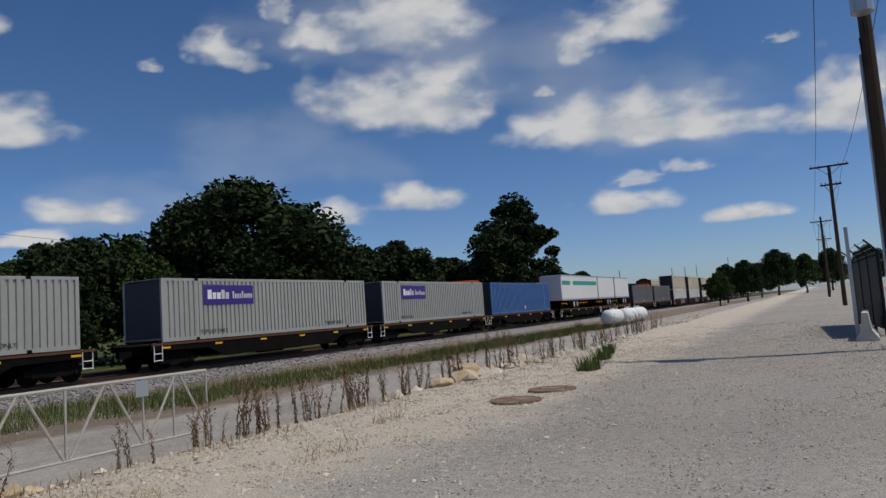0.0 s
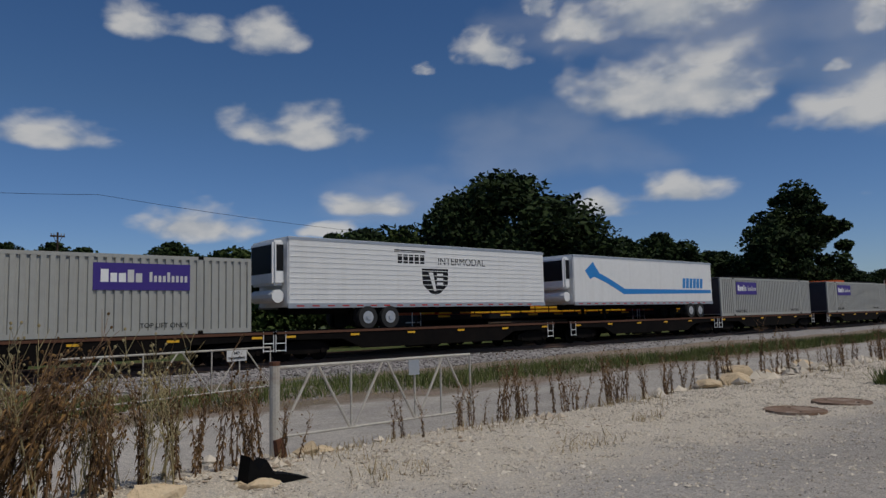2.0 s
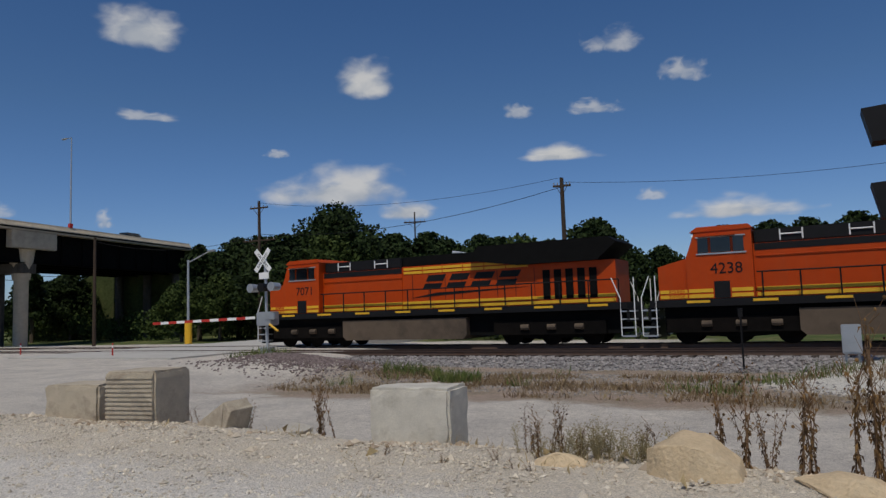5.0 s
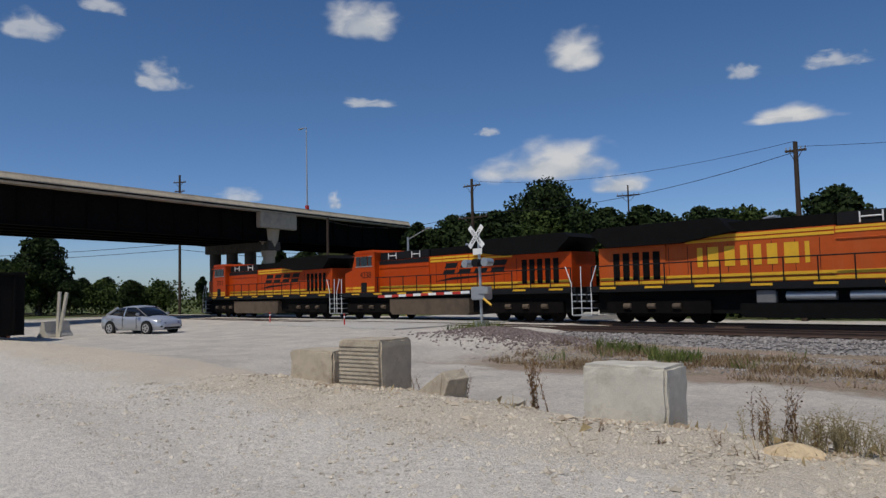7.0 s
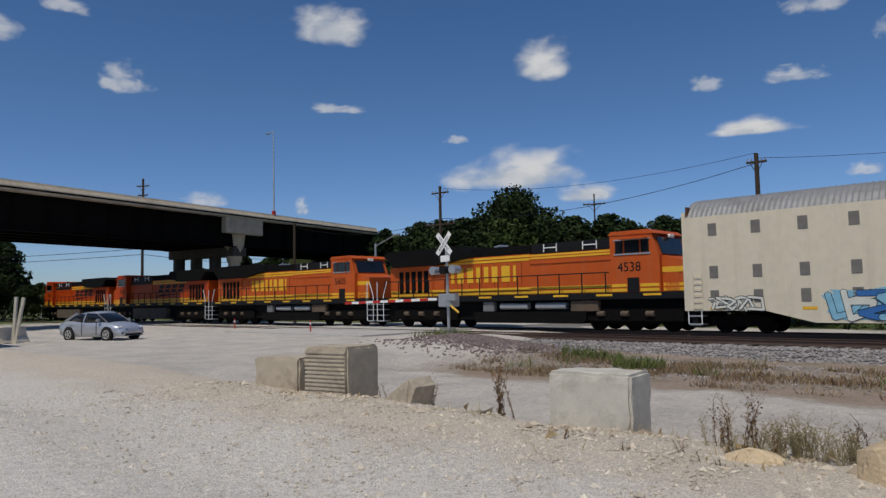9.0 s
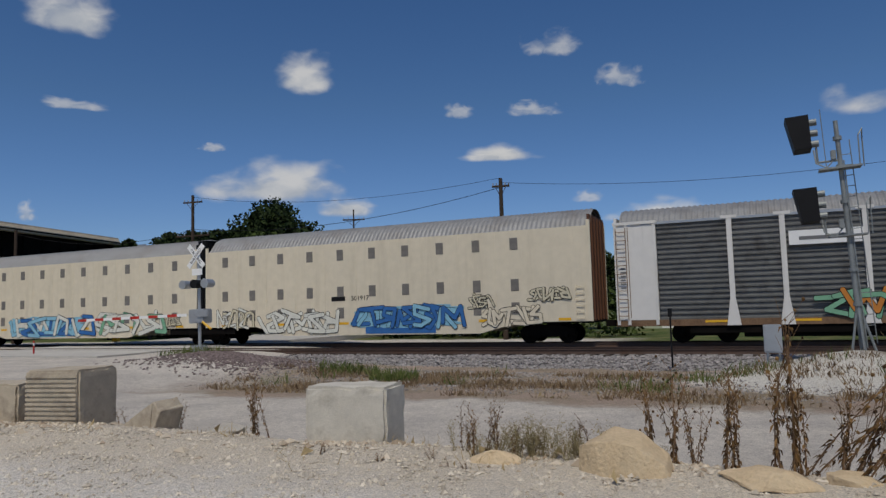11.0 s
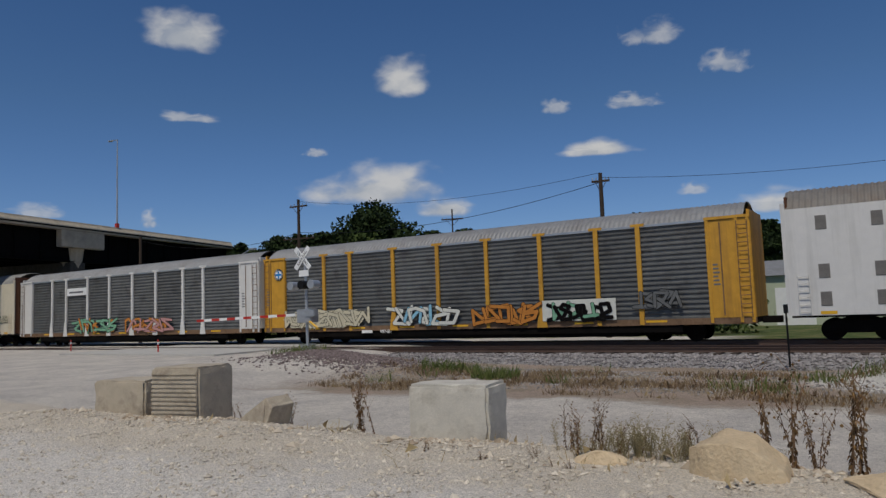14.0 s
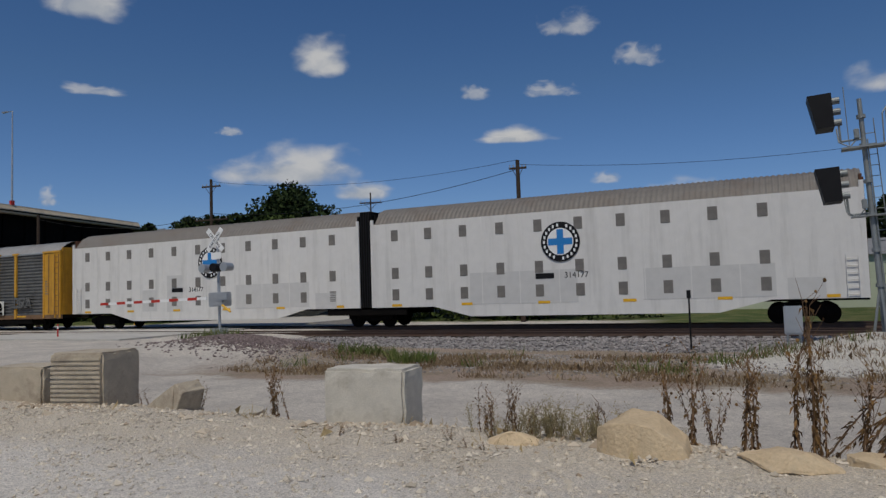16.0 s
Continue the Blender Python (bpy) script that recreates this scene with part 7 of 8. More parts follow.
# ---------------------------------------------------------------- gates
def pipe_gate(name, label, a, b, zt, zb0, zb1, post=True, plate=None, r=0.028):
    a, b = Vector(a), Vector(b)
    g = thing(name, label, "gate", "pipe gates by the lane")
    def at(u, z):
        return Vector((a.x + (b.x - a.x) * u, a.y + (b.y - a.y) * u, z))
    zb = lambda u: zb0 + (zb1 - zb0) * u
    part("top_rail", rods([(at(0, zt), at(1, zt), r)], 8), M["gate"], g)
    part("bottom_rail", rods([(at(0, zb0), at(1, zb1), r * 0.8)], 8), M["gate"], g)
    n = 6
    for i in range(n):
        u0, u1 = i / n + 0.02, (i + 1) / n
        p, q = (at(u0, zt), at(u1, zb(u1))) if i % 2 else (at(u0, zb(u0)), at(u1, zt))
        part("brace", rods([(p, q, r * 0.8)], 6), M["gate"], g)
    for u in (0.34, 0.67, 0.82, 1.0):
        part("upright", rods([(at(u, zt), at(u, zb(u)), r * 0.75)], 6), M["gate"], g)
    if post:
        pb = Vector((a.x, a.y, ground_z(a.x, a.y) - 0.1))
        part("post", rods([(pb, (a.x, a.y, zt + 0.03), 0.066)], 12), M["gate"], g)
        part("rusty_foot", rods([(pb + Vector((0.08, -0.08, 0)), (a.x + 0.02, a.y - 0.05, pb.z + 0.42), 0.1, 0.07)], 8), M["rust"], g, "rusted broken foot")
        part("rusty_cap", rods([((a.x, a.y, zt + 0.03), (a.x, a.y, zt + 0.08), 0.07)], 12), M["rust"], g)
    if plate:
        u, w, h, m = plate
        c = at(u, zt - h / 2 - 0.02)
        d = (b - a).normalized() * w / 2
        bm = bmesh.new()
        n_ = Vector((d.y, -d.x, 0)).normalized() * 0.012
        vs = [bm.verts.new(c + s * d + Vector((0, 0, t * h / 2)) + n_ * o) for o in (2.5, 3.2) for s, t in ((-1, -1), (1, -1), (1, 1), (-1, 1))]
        for q in ((0, 1, 2, 3), (7, 6, 5, 4), (0, 4, 5, 1), (1, 5, 6, 2), (2, 6, 7, 3), (3, 7, 4, 0)):
            bm.faces.new([vs[i] for i in q])
        part("sign_plate", bm, M[m], g, "small weathered plate")
    return g


pipe_gate("pipe_gate", "galvanised pipe gate with zigzag braces hung on a post", (4.46, 8.39, 0), (7.87, 8.35, 0), 1.0, 0.12, 0.12, plate=(0.66, 0.2, 0.22, "galv"), r=0.023)
pipe_gate("pipe_gate", "galvanised pipe gate with white sign behind the weeds", (3.6, 15.5, 0), (8.6, 16.4, 0), 0.95, -0.05, 0.0, post=False, plate=(0.8, 0.56, 0.26, "patch"), r=0.022)
sg = bpy.data.objects["sign_plate.001"]
for k, word in enumerate(("NO", "TRESPASSING")):
    letters(word, 0.1 if k == 0 else 0.078, M["black"], sg, pose(7.6, 16.22 - 0.05, 0.83 - 0.11 * k, 90, 0, 10.2), "sign_word")
sc = thing("scrap_plate", "rusted dark steel scrap lying by the gate post", "scrap", m=Matrix.Translation((3.42, 6.45, ground_z(3.42, 6.45))) @ Matrix.Diagonal((0.85, 1.2, 0.8, 1)))
bm = bmesh.new()
prism(bm, [(-0.35, -0.02), (0.45, 0.0), (0.2, 0.08), (0.0, 0.12), (-0.1, 0.3), (-0.2, 0.2), (-0.3, 0.36)], -0.02, 0.16)
part("plate", bm, M["soot"], sc)


# ---------------------------------------------------------------- railway signal
def pipe(pts, r):
    bm = bmesh.new()
    tube(bm, [Vector(p) for p in pts], r, 6)
    return bm


def build_signal():
    x, y = 2.35, 22.5
    s = thing("railway_signal", "galvanised railway signal mast with two black light heads", "railway signal", m=pose(x, y, 0.0, 0, -2.4, 0))
    part("mast", rods([((0, 0, 0), (0, 0, 6.55), 0.085, 0.06)], 12), M["mast"], s)
    part("foot", boxes((-0.3, 0.3, -0.3, 0.3, -0.5, 0.05), bev=0.02), M["concrete"], s)
    for a, b in (((0.32, -0.1, 0), (0.03, 0, 1.3)), ((-0.3, -0.1, 0), (-0.03, 0, 1.3)), ((0.0, -0.3, 0), (0, -0.05, 1.3))):
        part("brace", rods([(a, b, 0.035)]), M["mast"], s)
    part("platform", boxes((-0.55, 0.5, -0.25, 0.25, 5.17, 5.22)), M["mast"], s)
    part("platform", boxes((-0.5, 0.45, -0.2, 0.2, 3.28, 3.32)), M["mast"], s)
    part("lightning_rod", rods([((-0.35, 0, 5.2), (-0.35, 0, 6.95), 0.012)]), M["mast"], s)
    for z0 in (5.78, 3.72):
        hd = part("signal_head", (lambda b: (prism(b, [(-1.12, z0 + 0.03), (-1.28, z0 + 0.98), (-0.68, z0 + 0.98), (-0.68, z0 + 0.03)], -0.42, 0.42), b)[1])(bmesh.new()), M["black"], s, "black signal backing plate")
        for k in range(3):
            part("lamp_hood", rods([((-0.69, 0, z0 + 0.2 + k * 0.31), (-0.47, 0, z0 + 0.2 + k * 0.31), 0.095)], 12), M["mast"], hd)
        part("bracket", rods([((-0.55, 0, z0 - 0.35), (-0.55, 0, z0 + 0.1), 0.03), ((-0.55, 0, z0 - 0.35), (0, 0, z0 - 0.35), 0.03)]), M["mast"], s)
    lad = part("ladder", rods([((0.1, 0.22, 0.3), (0.02, 0.16, 6.0), 0.014), ((0.38, 0.22, 0.3), (0.3, 0.16, 6.0), 0.014)]), M["mast"], s)
    for k in range(18):
        part("rung", rods([((0.1 - 0.004 * k, 0.2, 0.5 + 0.3 * k), (0.38 - 0.004 * k, 0.2, 0.5 + 0.3 * k), 0.011)]), M["mast"], lad)
    for z in (1.35, 2.3, 3.28, 4.2, 5.2, 6.0):
        part("clamp", rods([((0, 0, z), (0, 0, z + 0.1), 0.115)], 12), M["mast"], s)
    for z in (3.5, 5.45):
        part("junction_box", boxes((-0.22, -0.09, -0.16, 0.0, z, z + 0.26), bev=0.015), M["mast"], s)
        part("conduit", pipe([(-0.15, -0.1, z), (-0.35, -0.14, z - 0.22), (-0.6, -0.1, z - 0.05), (-0.62, 0, z + 0.35)], 0.022), M["mast"], s)
    part("conduit", rods([((0.1, -0.06, 0.2), (0.085, -0.05, 5.4), 0.02)]), M["mast"], s)
    for z in (3.32, 5.22):
        part("guard_rail", pipe([(0.45, -0.22, z), (0.48, -0.22, z + 0.8), (0.6, -0.1, z + 1.0), (0.62, 0.2, z + 0.8), (0.6, 0.24, z)], 0.018), M["mast"], s)
    cb = thing("relay_box", "small pale grey relay cabinet on legs", "cabinet", m=pose(0.12, 22.6, -0.05))
    part("cabinet", boxes((-0.24, 0.24, -0.18, 0.18, 0.12, 0.92), bev=0.02), M["galv"], cb)
    part("door", boxes((-0.2, 0.2, -0.2, -0.18, 0.17, 0.87), bev=0.008), M["galv"], cb)
    for q in (-0.16, 0.16):
        part("leg", boxes((q - 0.03, q + 0.03, -0.03, 0.03, -0.5, 0.12)), M["galv"], cb)
    mk = thing("marker_post", "thin black trackside marker post", "post", m=pose(-2.7, 22.8, -0.4))
    part("stake", rods([((0, 0, 0), (0, 0, 1.6), 0.03)]), M["black"], mk)
    part("cap", boxes((-0.06, 0.06, -0.03, 0.03, 1.55, 1.8)), M["black"], mk)


build_signal()


# ---------------------------------------------------------------- level crossing
def build_crossing_signal():
    x, y = -22.05, 23.5
    s = thing("crossing_signal", "railway crossing signal with white crossbuck and lowered gate arm", "crossing signal", m=pose(x, y, 0.1, 0, -1.0, 0))
    part("mast", rods([((0, 0, 0), (0, 0, 4.3), 0.065)], 10), M["galv"], s)
    part("base", boxes((-0.25, 0.25, -0.25, 0.25, -0.3, 0.22), bev=0.02), M["galv"], s)
    for k, t in enumerate((48, -48)):
        b = part("crossbuck", boxes((-0.62, 0.62, -0.012, 0.012, -0.115, 0.115)), M["white"], s, "white crossbuck board")
        b.matrix_basis = pose(-0.05, -0.1 - 0.026 * k, 4.02, 0, t, 0)
        lt = letters("RAILROAD" if k else "CROSSING", 0.17, M["black"], b, pose(0, -0.014, -0.06, 90, 0, 0))
    part("track_plate", boxes((-0.28, 0.28, -0.12, -0.1, 3.2, 3.48)), M["white"], s)
    part("light_arm", rods([((-0.75, -0.08, 2.82), (0.75, -0.08, 2.82), 0.04)]), M["galv"], s)
    for q in (-0.62, 0.0, 0.62):
        part("light", rods([((q, -0.35, 2.82), (q, 0.1, 2.82), 0.19, 0.17)], 16), M["galv"] if q else M["black"], s)
        if q > 0:
            part("light_back", rods([((q, -0.37, 2.82), (q, -0.352, 2.82), 0.2)], 20), M["galv"], s)
    part("gate_motor", boxes((-0.35, 0.5, -0.3, 0.25, 1.15, 1.75), bev=0.04), M["galv"], s)
    part("gate_motor_cover", boxes((0.15, 0.75, -0.35, -0.05, 1.4, 1.7), bev=0.03), M["galv"], s)
    for i in range(12):
        part("arm_stripe", boxes((-0.4 - (i + 1) * 0.55, -0.4 - i * 0.55, -0.33, -0.29, 1.46 - 0.001 * i, 1.58 - 0.001 * i)), M["red"] if i % 2 else M["white"], s)
    part("counterweight", rods([((0.45, -0.31, 1.2), (0.9, -0.31, 0.9), 0.05)]), M["yellow"], s)
    # lamp post and yellow bollard on the other side
    l = thing("street_lamp", "grey street lamp with long arm beyond the crossing", "street lamp", m=pose(-41.6, 36.2, -0.2))
    part("pole", rods([((0, 0, 0), (0, 0, 6.2), 0.11, 0.08)], 10), M["galv"], l)
    part("arm", rods([((0, 0, 6.0), (2.2, 0.0, 6.7), 0.05, 0.035)]), M["galv"], l)
    part("lamp_head", boxes((2.1, 2.75, -0.12, 0.12, 6.64, 6.78), bev=0.03), M["galv"], l)
    part("yellow_sleeve", rods([((0, 0, 0.1), (0, 0, 1.7), 0.26)], 12), M["yellow"], l)
    for px, py in ((-33.5, 24.2), (-44.0, 25.5)):
        d = thing("delineator", "thin white and red delineator post", "post", "delineator posts", pose(px, py, -0.15))
        part("stake", rods([((0, 0, 0), (0, 0, 0.7), 0.04)], 8), M["red"], d)
        part("band", rods([((0, 0, 0.45), (0, 0, 0.58), 0.043)], 8), M["white"], d)


build_crossing_signal()


# ---------------------------------------------------------------- utility poles and wires
def utility_pole(x, y, h, arms, label, turn=0, r=0.15, base=None):
    z = ground_z(x, y) if base is None else base
    p = thing("utility_pole", label, "utility pole", "utility poles", pose(x, y, z - 0.3, 0, 0, turn))
    part("shaft", rods([((0, 0, 0), (0, 0, h + 0.3), r, r * 0.7)], 10), M["wood"], p)
    for z, w in arms:
        a = part("crossarm", boxes((-w / 2, w / 2, -0.06, 0.06, z + 0.24, z + 0.36)), M["wood"], p)
        for q in (-0.9, -0.5, 0.5, 0.9):
            part("insulator", rods([((q * w / 2, 0, z + 0.36), (q * w / 2, 0, z + 0.52), 0.04)], 6), M["galv"], a)
        part("brace", rods([((-w * 0.3, -0.07, z + 0.25), (0, -0.1, z - 0.4), 0.02), ((w * 0.3, -0.07, z + 0.25), (0, -0.1, z - 0.4), 0.02)]), M["wood"], a)
    return p


def wire(pts, sag, r=0.018):
    bm = bmesh.new()
    line = []
    for p, q in zip(pts[:-1], pts[1:]):
        p, q = Vector(p), Vector(q)
        for i in range(14 + (q == Vector(pts[-1]))):
            u = i / 14
            line.append(p.lerp(q, u) - Vector((0, 0, sag * 4 * u * (1 - u))))
    tube(bm, line, r)
    return tagged(mesh_ob("overhead_wire", bm, M["black"]), "thin black overhead wire between poles", "wire", "overhead wires")


utility_pole(-14.8, 42, 10.1, ((9.6, 1.1),), "weathered wooden utility pole with short crossarm", 10, 0.17)
utility_pole(-43.0, 45, 12.0, ((11.4, 1.8), (8.6, 3.2)), "dark wooden utility pole with two crossarms", 8, 0.17)
utility_pole(-36.6, 60, 12.0, ((11.0, 2.2),), "distant thin utility pole with crossarm", 20, 0.1)
utility_pole(-20.5, 62, 9.0, (), "distant bare utility pole", 0, 0.12)
utility_pole(-54.0, 37.3, 9.0, (), "dark bare pole standing before the bridge girder", 0, 0.16)
utility_pole(-84.0, 36.5, 16.9, ((16.0, 1.7), (14.9, 1.3)), "grey utility pole beyond the bridge", 30, 0.18)
utility_pole(13.6, 60, 9.2, ((8.9, 1.0),), "distant utility pole behind the shed", 0, 0.1)
utility_pole(60, -1.3, 10.4, ((10.4, 2.6), (9.0, 1.4)), "dark wooden utility pole beside the gravel road", 88, 0.16)
utility_pole(100, -0.6, 10.0, ((9.4, 2.4),), "dark wooden utility pole down the gravel road", 88, 0.16)
utility_pole(140, -1.0, 10.0, ((9.4, 2.4),), "dark wooden utility pole down the gravel road", 88, 0.16)
bp = utility_pole(20.3, -1.6, 11.2, ((10.6, 2.4),), "tall dark utility pole carrying a transformer", 80, 0.19)
part("transformer", rods([((-0.02, 0.42, 8.5), (-0.02, 0.42, 9.6), 0.26)], 14), M["galv"], bp, "grey cylindrical transformer")
part("cutout", rods([((0.1, 0.2, 7.3), (0.1, 0.45, 7.9), 0.03), ((0.0, 0.2, 8.1), (0.0, 0.5, 8.3), 0.03)]), M["black"], bp)
part("conduit", rods([((0.2, 0.05, 0.3), (0.18, 0.05, 7.6), 0.04)]), M["galv"], bp)
wire([(-14.8, 42, 9.1), (-43, 45, 8.7), (-54, 37.3, 8.4)], 1.0)
wire([(-14.8, 42, 9.7), (-43, 45, 11.4)], 0.9, 0.012)
wire([(-14.8, 42, 9.4), (12, 44, 9.2), (60, 50, 9.5)], 0.8, 0.012)
for dy in (-0.9, 0.9):
    wire([(140, -1 + dy, 9.6), (100, -0.6 + dy, 9.6), (60, -1.3 + dy, 10.6), (20.3, -1.6 + dy, 10.8)], 0.7, 0.012)
for dz in (0, 0.7):
    wire([(-84, 36.5, 7.6 + dz), (-140, 6, 8.0 + dz)], 0.6, 0.03)
    wire([(-84, 36.5, 7.6 + dz), (-90, 70, 7.6 + dz)], 0.6, 0.03)


def lattice_tower(x, y, h):
    t = thing("lattice_tower", "distant steel lattice power tower", "pylon", m=pose(x, y, 0))
    rows = []
    k = 8
    for sx, sy in ((-1, -1), (1, -1), (1, 1), (-1, 1)):
        rows.append(((sx * 3, sy * 3, 0), (sx * 0.6, sy * 0.6, h), 0.12))
    for i in range(k):
        z0, z1 = h * i / k, h * (i + 1) / k
        a, b = 3 - 2.4 * i / k, 3 - 2.4 * (i + 1) / k
        for sx, sy, tx, ty in ((-1, -1, 1, -1), (1, -1, 1, 1), (1, 1, -1, 1), (-1, 1, -1, -1)):
            rows.append(((sx * a, sy * a, z0), (tx * b, ty * b, z1), 0.07))
    for z, w in ((h * 0.72, 6), (h * 0.86, 5), (h, 4)):
        rows.append(((-w, 0, z), (w, 0, z), 0.12))
    part("frame", rods(rows, 4), M["galv"], t)


lattice_tower(300, -1.5, 25)
for x, y, h in ((320, 34, 17), (300, 44, 14), (280, 50, 13), (260, 42, 12), (240, 60, 12)):
    p = thing("radio_mast", "thin distant radio mast on the skyline", "mast", "distant masts", pose(x, y, 0))
    part("pole", rods([((0, 0, 0), (0, 0, h), 0.25, 0.12)]), M["galv"], p)


# ---------------------------------------------------------------- car, barriers, tanks, shed
def loft(rows, ring):
    """A closed skin through rings of points, one ring a row."""
    bm = bmesh.new()
    rings = [[bm.verts.new(p) for p in ring(*r)] for r in rows]
    k = len(rings[0])
    for p, q in zip(rings[:-1], rings[1:]):
        for i in range(k):
            bm.faces.new((p[i], p[(i + 1) % k], q[(i + 1) % k], q[i]))
    bm.faces.new(rings[0][::-1]), bm.faces.new(rings[-1])
    return bm


def silver_car():
    c = thing("sedan_car", "silver four-door sedan waiting at the crossing", "car", m=pose(-38.7, 14.75, ground_z(-38.6, 14.75), 0, 0, 20))
    # along the body: x, half width, underside, shoulder, bonnet or boot height
    hull = ((-2.24, 0.62, 0.45, 0.66, 0.80), (-2.16, 0.80, 0.30, 0.78, 0.98), (-1.7, 0.88, 0.22, 0.86, 1.04), (-0.9, 0.91, 0.20, 0.87, 1.03), (0.0, 0.91, 0.20, 0.86, 1.0),
            (0.9, 0.91, 0.20, 0.84, 0.97), (1.5, 0.88, 0.20, 0.78, 0.90), (1.95, 0.82, 0.22, 0.68, 0.78), (2.15, 0.70, 0.26, 0.58, 0.66), (2.22, 0.55, 0.34, 0.5, 0.56))
    ring = lambda x, w, u, m, t: [(x, -w * 0.94, u), (x, -w, (u + m) / 2), (x, -w * 0.985, m), (x, -w * 0.86, t - 0.04), (x, -w * 0.5, t + 0.02), (x, 0, t + 0.035),
                                  (x, w * 0.5, t + 0.02), (x, w * 0.86, t - 0.04), (x, w * 0.985, m), (x, w, (u + m) / 2), (x, w * 0.94, u)]
    part("body", loft(hull, ring), M["silver"], c, smooth=True)
    cabin = ((-1.95, 0.62, 0.98, 1.02), (-1.35, 0.72, 0.98, 1.25), (-0.85, 0.76, 0.98, 1.40), (-0.2, 0.77, 0.98, 1.46), (0.3, 0.76, 0.98, 1.43), (0.75, 0.74, 0.96, 1.24), (1.25, 0.70, 0.93, 0.98))
    dome = lambda x, w, u, t: [(x, -w - 0.06, u - 0.06), (x, -w * 0.90, t - 0.06), (x, -w * 0.72, t), (x, 0, t + 0.03), (x, w * 0.72, t), (x, w * 0.90, t - 0.06), (x, w + 0.06, u - 0.06)]
    part("window_glass", loft(cabin, dome), M["glass"], c, smooth=True)
    roof = ((-1.0, 0.60, 1.375), (-0.6, 0.63, 1.44), (-0.2, 0.64, 1.475), (0.2, 0.63, 1.465), (0.42, 0.60, 1.41))
    part("roof", loft(roof, lambda x, w, t: [(x, -w - 0.05, t - 0.075), (x, -w * 0.9, t), (x, 0, t + 0.035), (x, w * 0.9, t), (x, w + 0.05, t - 0.075), (x, 0, t - 0.02)]), M["silver"], c, smooth=True)
    for q in (-1, 1):
        part("pillar", rods([((-0.38, q * 0.835, 0.95), (-0.32, q * 0.70, 1.40), 0.035)]), M["silver"], c)
        part("windscreen_pillar", rods([((1.2, q * 0.72, 0.93), (0.4, q * 0.66, 1.38), 0.022)]), M["dark_box"], c)
        part("rear_pillar", rods([((-1.85, q * 0.70, 1.0), (-1.0, q * 0.69, 1.38), 0.07)]), M["silver"], c)
        part("headlight", boxes((1.72, 2.1, q * 0.66 - 0.15, q * 0.66 + 0.15, 0.62, 0.74), bev=0.05), M["white"], c)
        part("mirror", boxes((0.72, 0.9, q * 0.98 - 0.1, q * 0.98 + 0.1, 0.98, 1.12), bev=0.04), M["silver"], c)
        part("fog_lamp", boxes((2.05, 2.2, q * 0.6 - 0.1, q * 0.6 + 0.1, 0.36, 0.44), bev=0.02), M["black"], c)
        part("door_seam", boxes((0.62, 0.635, q * 0.915 - 0.01, q * 0.915 + 0.01, 0.3, 0.92)), M["under"], c)
        part("door_seam", boxes((-0.42, -0.405, q * 0.915 - 0.01, q * 0.915 + 0.01, 0.3, 0.92)), M["under"], c)
        for x in (-0.3, -1.2):
            part("door_handle", boxes((x - 0.1, x + 0.1, q * 0.91 - 0.02, q * 0.91 + 0.02, 0.80, 0.835)), M["silver"], c)
        for x in (-1.36, 1.33):
            part("wheel_arch", rods([((x, q * 0.80, 0.34), (x, q * 0.912, 0.34), 0.385)], 22), M["black"], c)
            t = part("tyre", rods([((x, q * 0.72, 0.325), (x, q * 0.93, 0.325), 0.325)], 22), M["tyre"], c)
            part("rim", rods([((x, q * 0.925, 0.325), (x, q * 0.945, 0.325), 0.225)], 18), M["rim"], t)
            for k in range(5):
                g = 2 * math.pi * k / 5
                part("rim_gap", rods([((x + 0.13 * math.cos(g), q * 0.944, 0.325 + 0.13 * math.sin(g)), (x + 0.13 * math.cos(g), q * 0.949, 0.325 + 0.13 * math.sin(g)), 0.05)], 8), M["tyre"], t)
    part("grille", boxes((2.08, 2.21, -0.5, 0.5, 0.50, 0.62), bev=0.03), M["black"], c)
    part("air_intake", boxes((2.1, 2.225, -0.55, 0.55, 0.27, 0.40), bev=0.03), M["black"], c)


silver_car()


def jersey(x, y, turn, L, label):
    j = thing("jersey_barrier", label, "barrier", "concrete barriers", pose(x, y, ground_z(x, y) - 0.02, 0, 0, turn))
    bm = bmesh.new()
    prism(bm, [(-0.3, 0), (-0.3, 0.08), (-0.14, 0.32), (-0.08, 0.82), (0.08, 0.82), (0.14, 0.32), (0.3, 0.08), (0.3, 0)], 0, L)
    part("body", bm, M["concrete"], j)


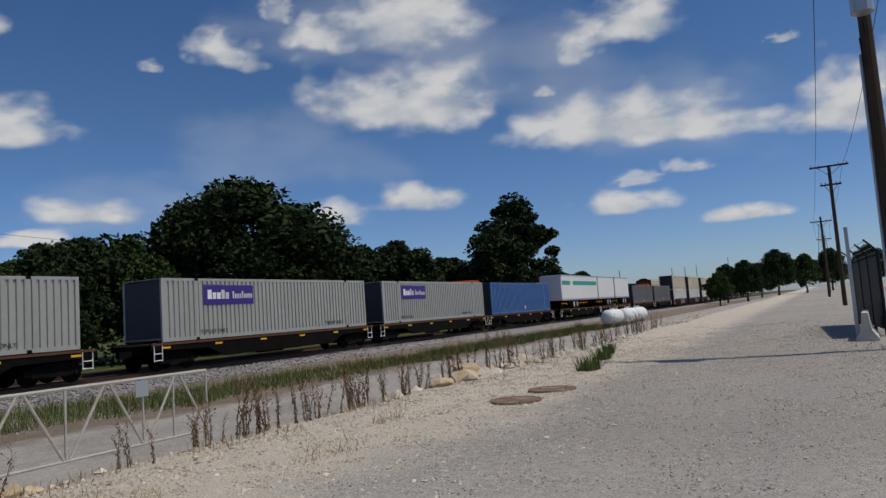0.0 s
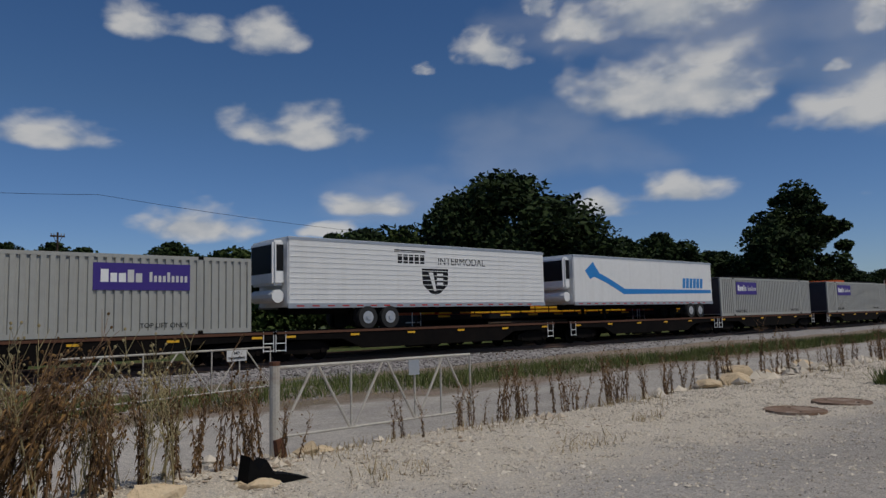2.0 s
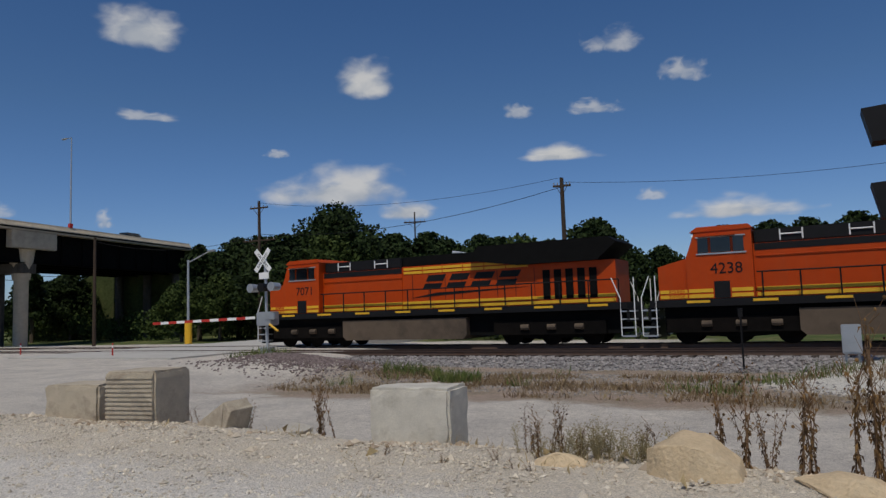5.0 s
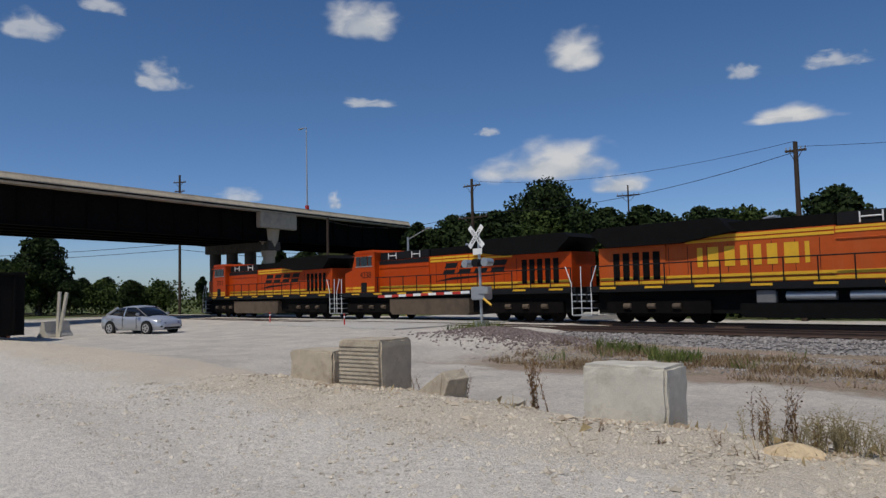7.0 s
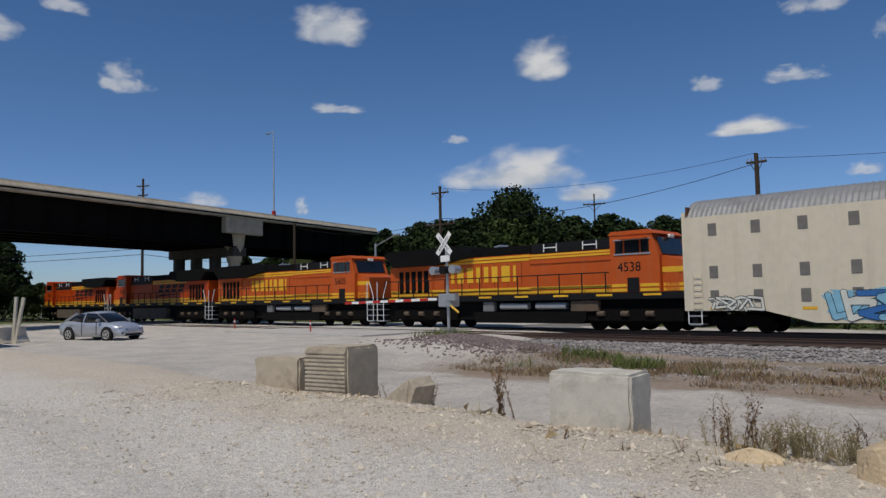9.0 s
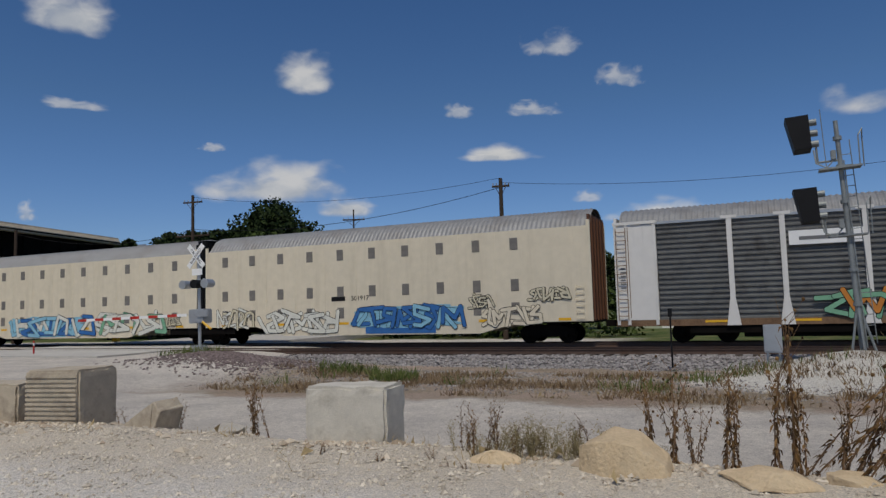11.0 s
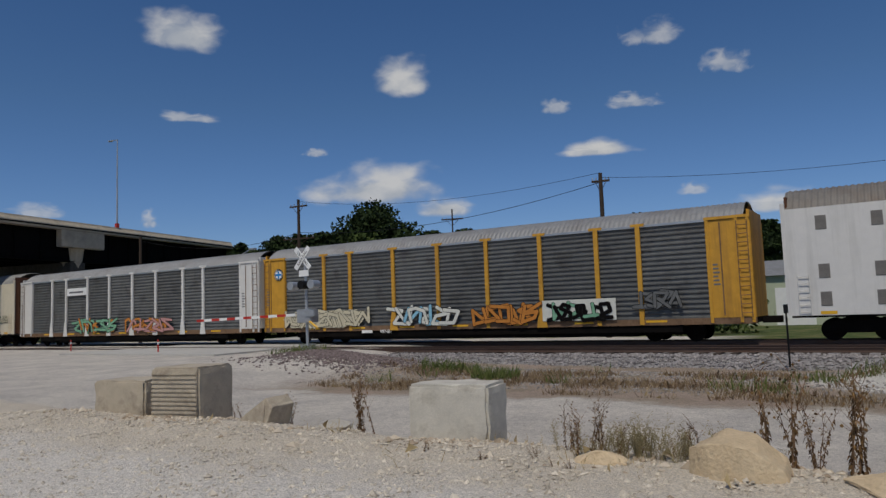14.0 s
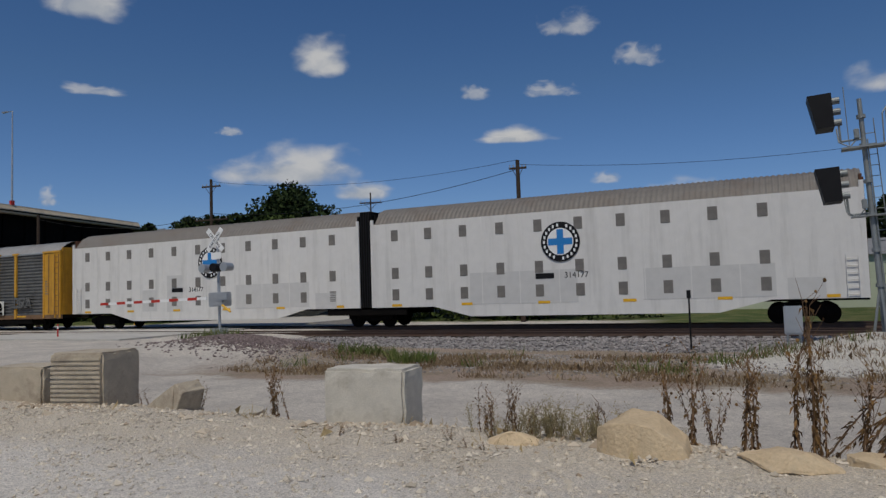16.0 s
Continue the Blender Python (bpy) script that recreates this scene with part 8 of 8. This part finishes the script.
jersey(-39.6, 10.2, 40, 2.0, "short concrete jersey barrier at the lot entrance")
for dx, tl in ((0.2, 4), (0.5, 14)):
    lp = thing("leaning_board", "weathered board leaning on the barrier", "board", "boards on the barrier", pose(-39.9 + dx, 10.9, ground_z(-39.9, 10.9), 0, tl, 20))
    part("board", boxes((-0.09, 0.09, -0.04, 0.04, 0, 2.3)), M["concrete"], lp)
def dark_bin(x, y, turn):
    b = thing("roll_off_bin", "tall black steel roll-off bin at the lot entrance", "bin", m=pose(x, y, ground_z(x, y), 0, 0, turn))
    L, w, h = 6.0, 1.2, 2.75
    # the blackest paint here, so the bin's colour includes the shade it stands in
    part("wall", boxes((-L, 0, -w, -w + 0.05, 0.18, h), (-L, 0, w - 0.05, w, 0.18, h), (-0.05, 0, -w + 0.05, w - 0.05, 0.18, h), (-L, -L + 0.05, -w + 0.05, w - 0.05, 0.18, h), (-L, 0, -w, w, 0.1, 0.178)), M["soot"], b)
    for k in range(7):
        x0 = -L + 0.3 + k * 0.9
        part("rib", boxes((x0 - 0.05, x0 + 0.05, -w - 0.08, -w - 0.002, 0.2, h - 0.1)), M["soot"], b)
    for q in (-0.8, 0.0, 0.8):
        part("rib", boxes((0.002, 0.07, q - 0.05, q + 0.05, 0.2, h - 0.1)), M["soot"], b)
    part("top_rail", boxes((-L - 0.05, 0.09, -w - 0.1, -w + 0.06, h, h + 0.1), (-L - 0.05, 0.09, w - 0.06, w + 0.1, h, h + 0.1), (-0.03, 0.09, -w + 0.061, w - 0.061, h, h + 0.1)), M["soot"], b)
    for q in (-0.6, 0.6):
        part("skid", boxes((-L, 0, q - 0.06, q + 0.06, 0.0, 0.098)), M["rust"], b)


dark_bin(-35.4, 7.2, 0)
jersey(23.4, -0.95, -93, 3.2, "concrete jersey barrier beside the yard gate")


def yard_gate():
    g = thing("yard_gate", "open black-screened chain-link yard gate with barbed wire", "gate", m=pose(25.2, -1.55, 0.1, 0, 0, 3))
    for x in (0, 2.6, 5.2, 7.8):
        part("post", rods([((x, 0, -0.4), (x, 0, 2.5), 0.05)], 8), M["black"], g)
        part("barb_arm", rods([((x, 0, 2.5), (x - 0.15, 0.35, 2.85), 0.03)]), M["black"], g)
    for x in (0.06, 2.66, 5.26):
        part("screen_panel", boxes((x, x + 2.48, -0.02, 0.02, 0.1, 2.35)), M["black"], g, "black privacy screen")
    part("top_rail", rods([((0, 0, 2.45), (7.8, 0, 2.45), 0.03)]), M["black"], g)
    part("barbed_wire", rods([((0, 0.1 + 0.12 * k, 2.6 + 0.1 * k), (7.8, 0.1 + 0.12 * k, 2.6 + 0.1 * k), 0.008) for k in range(3)], 4), M["galv"], g)
    p = thing("steel_post", "tall thin steel gate post", "post", m=pose(23.9, -0.75, 0))
    part("shaft", boxes((-0.05, 0.05, -0.05, 0.05, -0.2, 3.3)), M["galv"], p)


yard_gate()


def tank(x, y):
    z = -0.35
    t = thing("propane_tank", "white horizontal propane tank on the ground", "tank", "white tanks", pose(x, y, z, 0, 0, -8))
    bm = bmesh.new()
    bmesh.ops.create_uvsphere(bm, u_segments=20, v_segments=12, radius=0.6)
    for v in bm.verts:
        v.co.x = v.co.x * 0.7 + math.copysign(0.95, v.co.x)
        v.co.z += 0.72
    part("shell", bm, M["white"], t, smooth=True)
    part("dome", rods([((0, 0, 1.3), (0, 0, 1.45), 0.2)], 12), M["white"], t)
    for q in (-0.8, 0.8):
        part("cradle", boxes((q - 0.08, q + 0.08, -0.4, 0.4, 0, 0.2)), M["concrete"], t)


for x, y in ((60.0, 15.9), (63.4, 15.5), (66.8, 15.4)):
    tank(x, y)


def shed(x0, x1, y, h, label, m):
    s = thing("metal_shed", label, "shed", "sheds behind the tracks", pose(0, y, -0.45))
    part("wall", boxes((x0, x1, 0, 7, 0, h)), M[m], s)
    bm = bmesh.new()
    v = [bm.verts.new(p) for p in ((x0 - 0.2, -0.3, h), (x1 + 0.2, -0.3, h), (x1 + 0.2, 3.5, h + 1.3), (x0 - 0.2, 3.5, h + 1.3), (x1 + 0.2, 7.3, h), (x0 - 0.2, 7.3, h))]
    bm.faces.new((v[0], v[1], v[2], v[3])), bm.faces.new((v[3], v[2], v[4], v[5])), bm.faces.new((v[1], v[4], v[2])), bm.faces.new((v[0], v[3], v[5]))
    part("roof", bm, M["roofsteel"], s)
    part("door", boxes((x0 + 2, x0 + 4.6, -0.04, 0.0, 0.02, h * 0.75)), M["white"], s)


shed(-9.5, 14.6, 58, 3.7, "pale green metal shed beyond the tracks", "green_shed")
for x in (7.5, 13.5):
    b = thing("utility_trailer_box", "white parked box body beyond the tracks", "box", "parked white boxes", pose(x, 43.5, -0.45))
    part("body", boxes((-2.0, 2.0, -1, 1, 0.5, 2.1), bev=0.05), M["white"], b)
    part("skid", boxes((-1.9, 1.9, -0.9, 0.9, 0, 0.5)), M["under"], b)


# ---------------------------------------------------------------- motion
def motions():
    drift = dict(enumerate((-1.7, -1.7, -1.7, -1.7, -1.65, -1.4, -1.2, -0.95, -0.5, -0.2, 0.1, -0.2, 0.2, 0.2, -0.1, -0.5, -1.2)))
    for run in RUNS:
        ob, x0, v, y, turn = run[:5]
        z = run[5] if len(run) > 5 else 0.0
        # the far train eases off and gathers speed again
        late = drift if y == FAR_Y else {}
        walk(ob, [(t, pose(x0 + v * t + late.get(t, 0.0), y, RAIL + z, 0, 0, turn)) for t in range(17)])
    sn, cs = math.sin(radians(BRIDGE_TURN)), math.cos(radians(BRIDGE_TURN))
    for_car = [(t, 12.4 + 16.0 * (t - 5.0)) for t in range(17)]
    walk(BRIDGE_CAR, [(t, pose(BRIDGE_AT[0] - 3.0 * cs - sn * u, BRIDGE_AT[1] - 3.0 * sn + cs * u, BRIDGE_ROAD, 0, 0, 90 + BRIDGE_TURN)) for t, u in for_car])


motions()
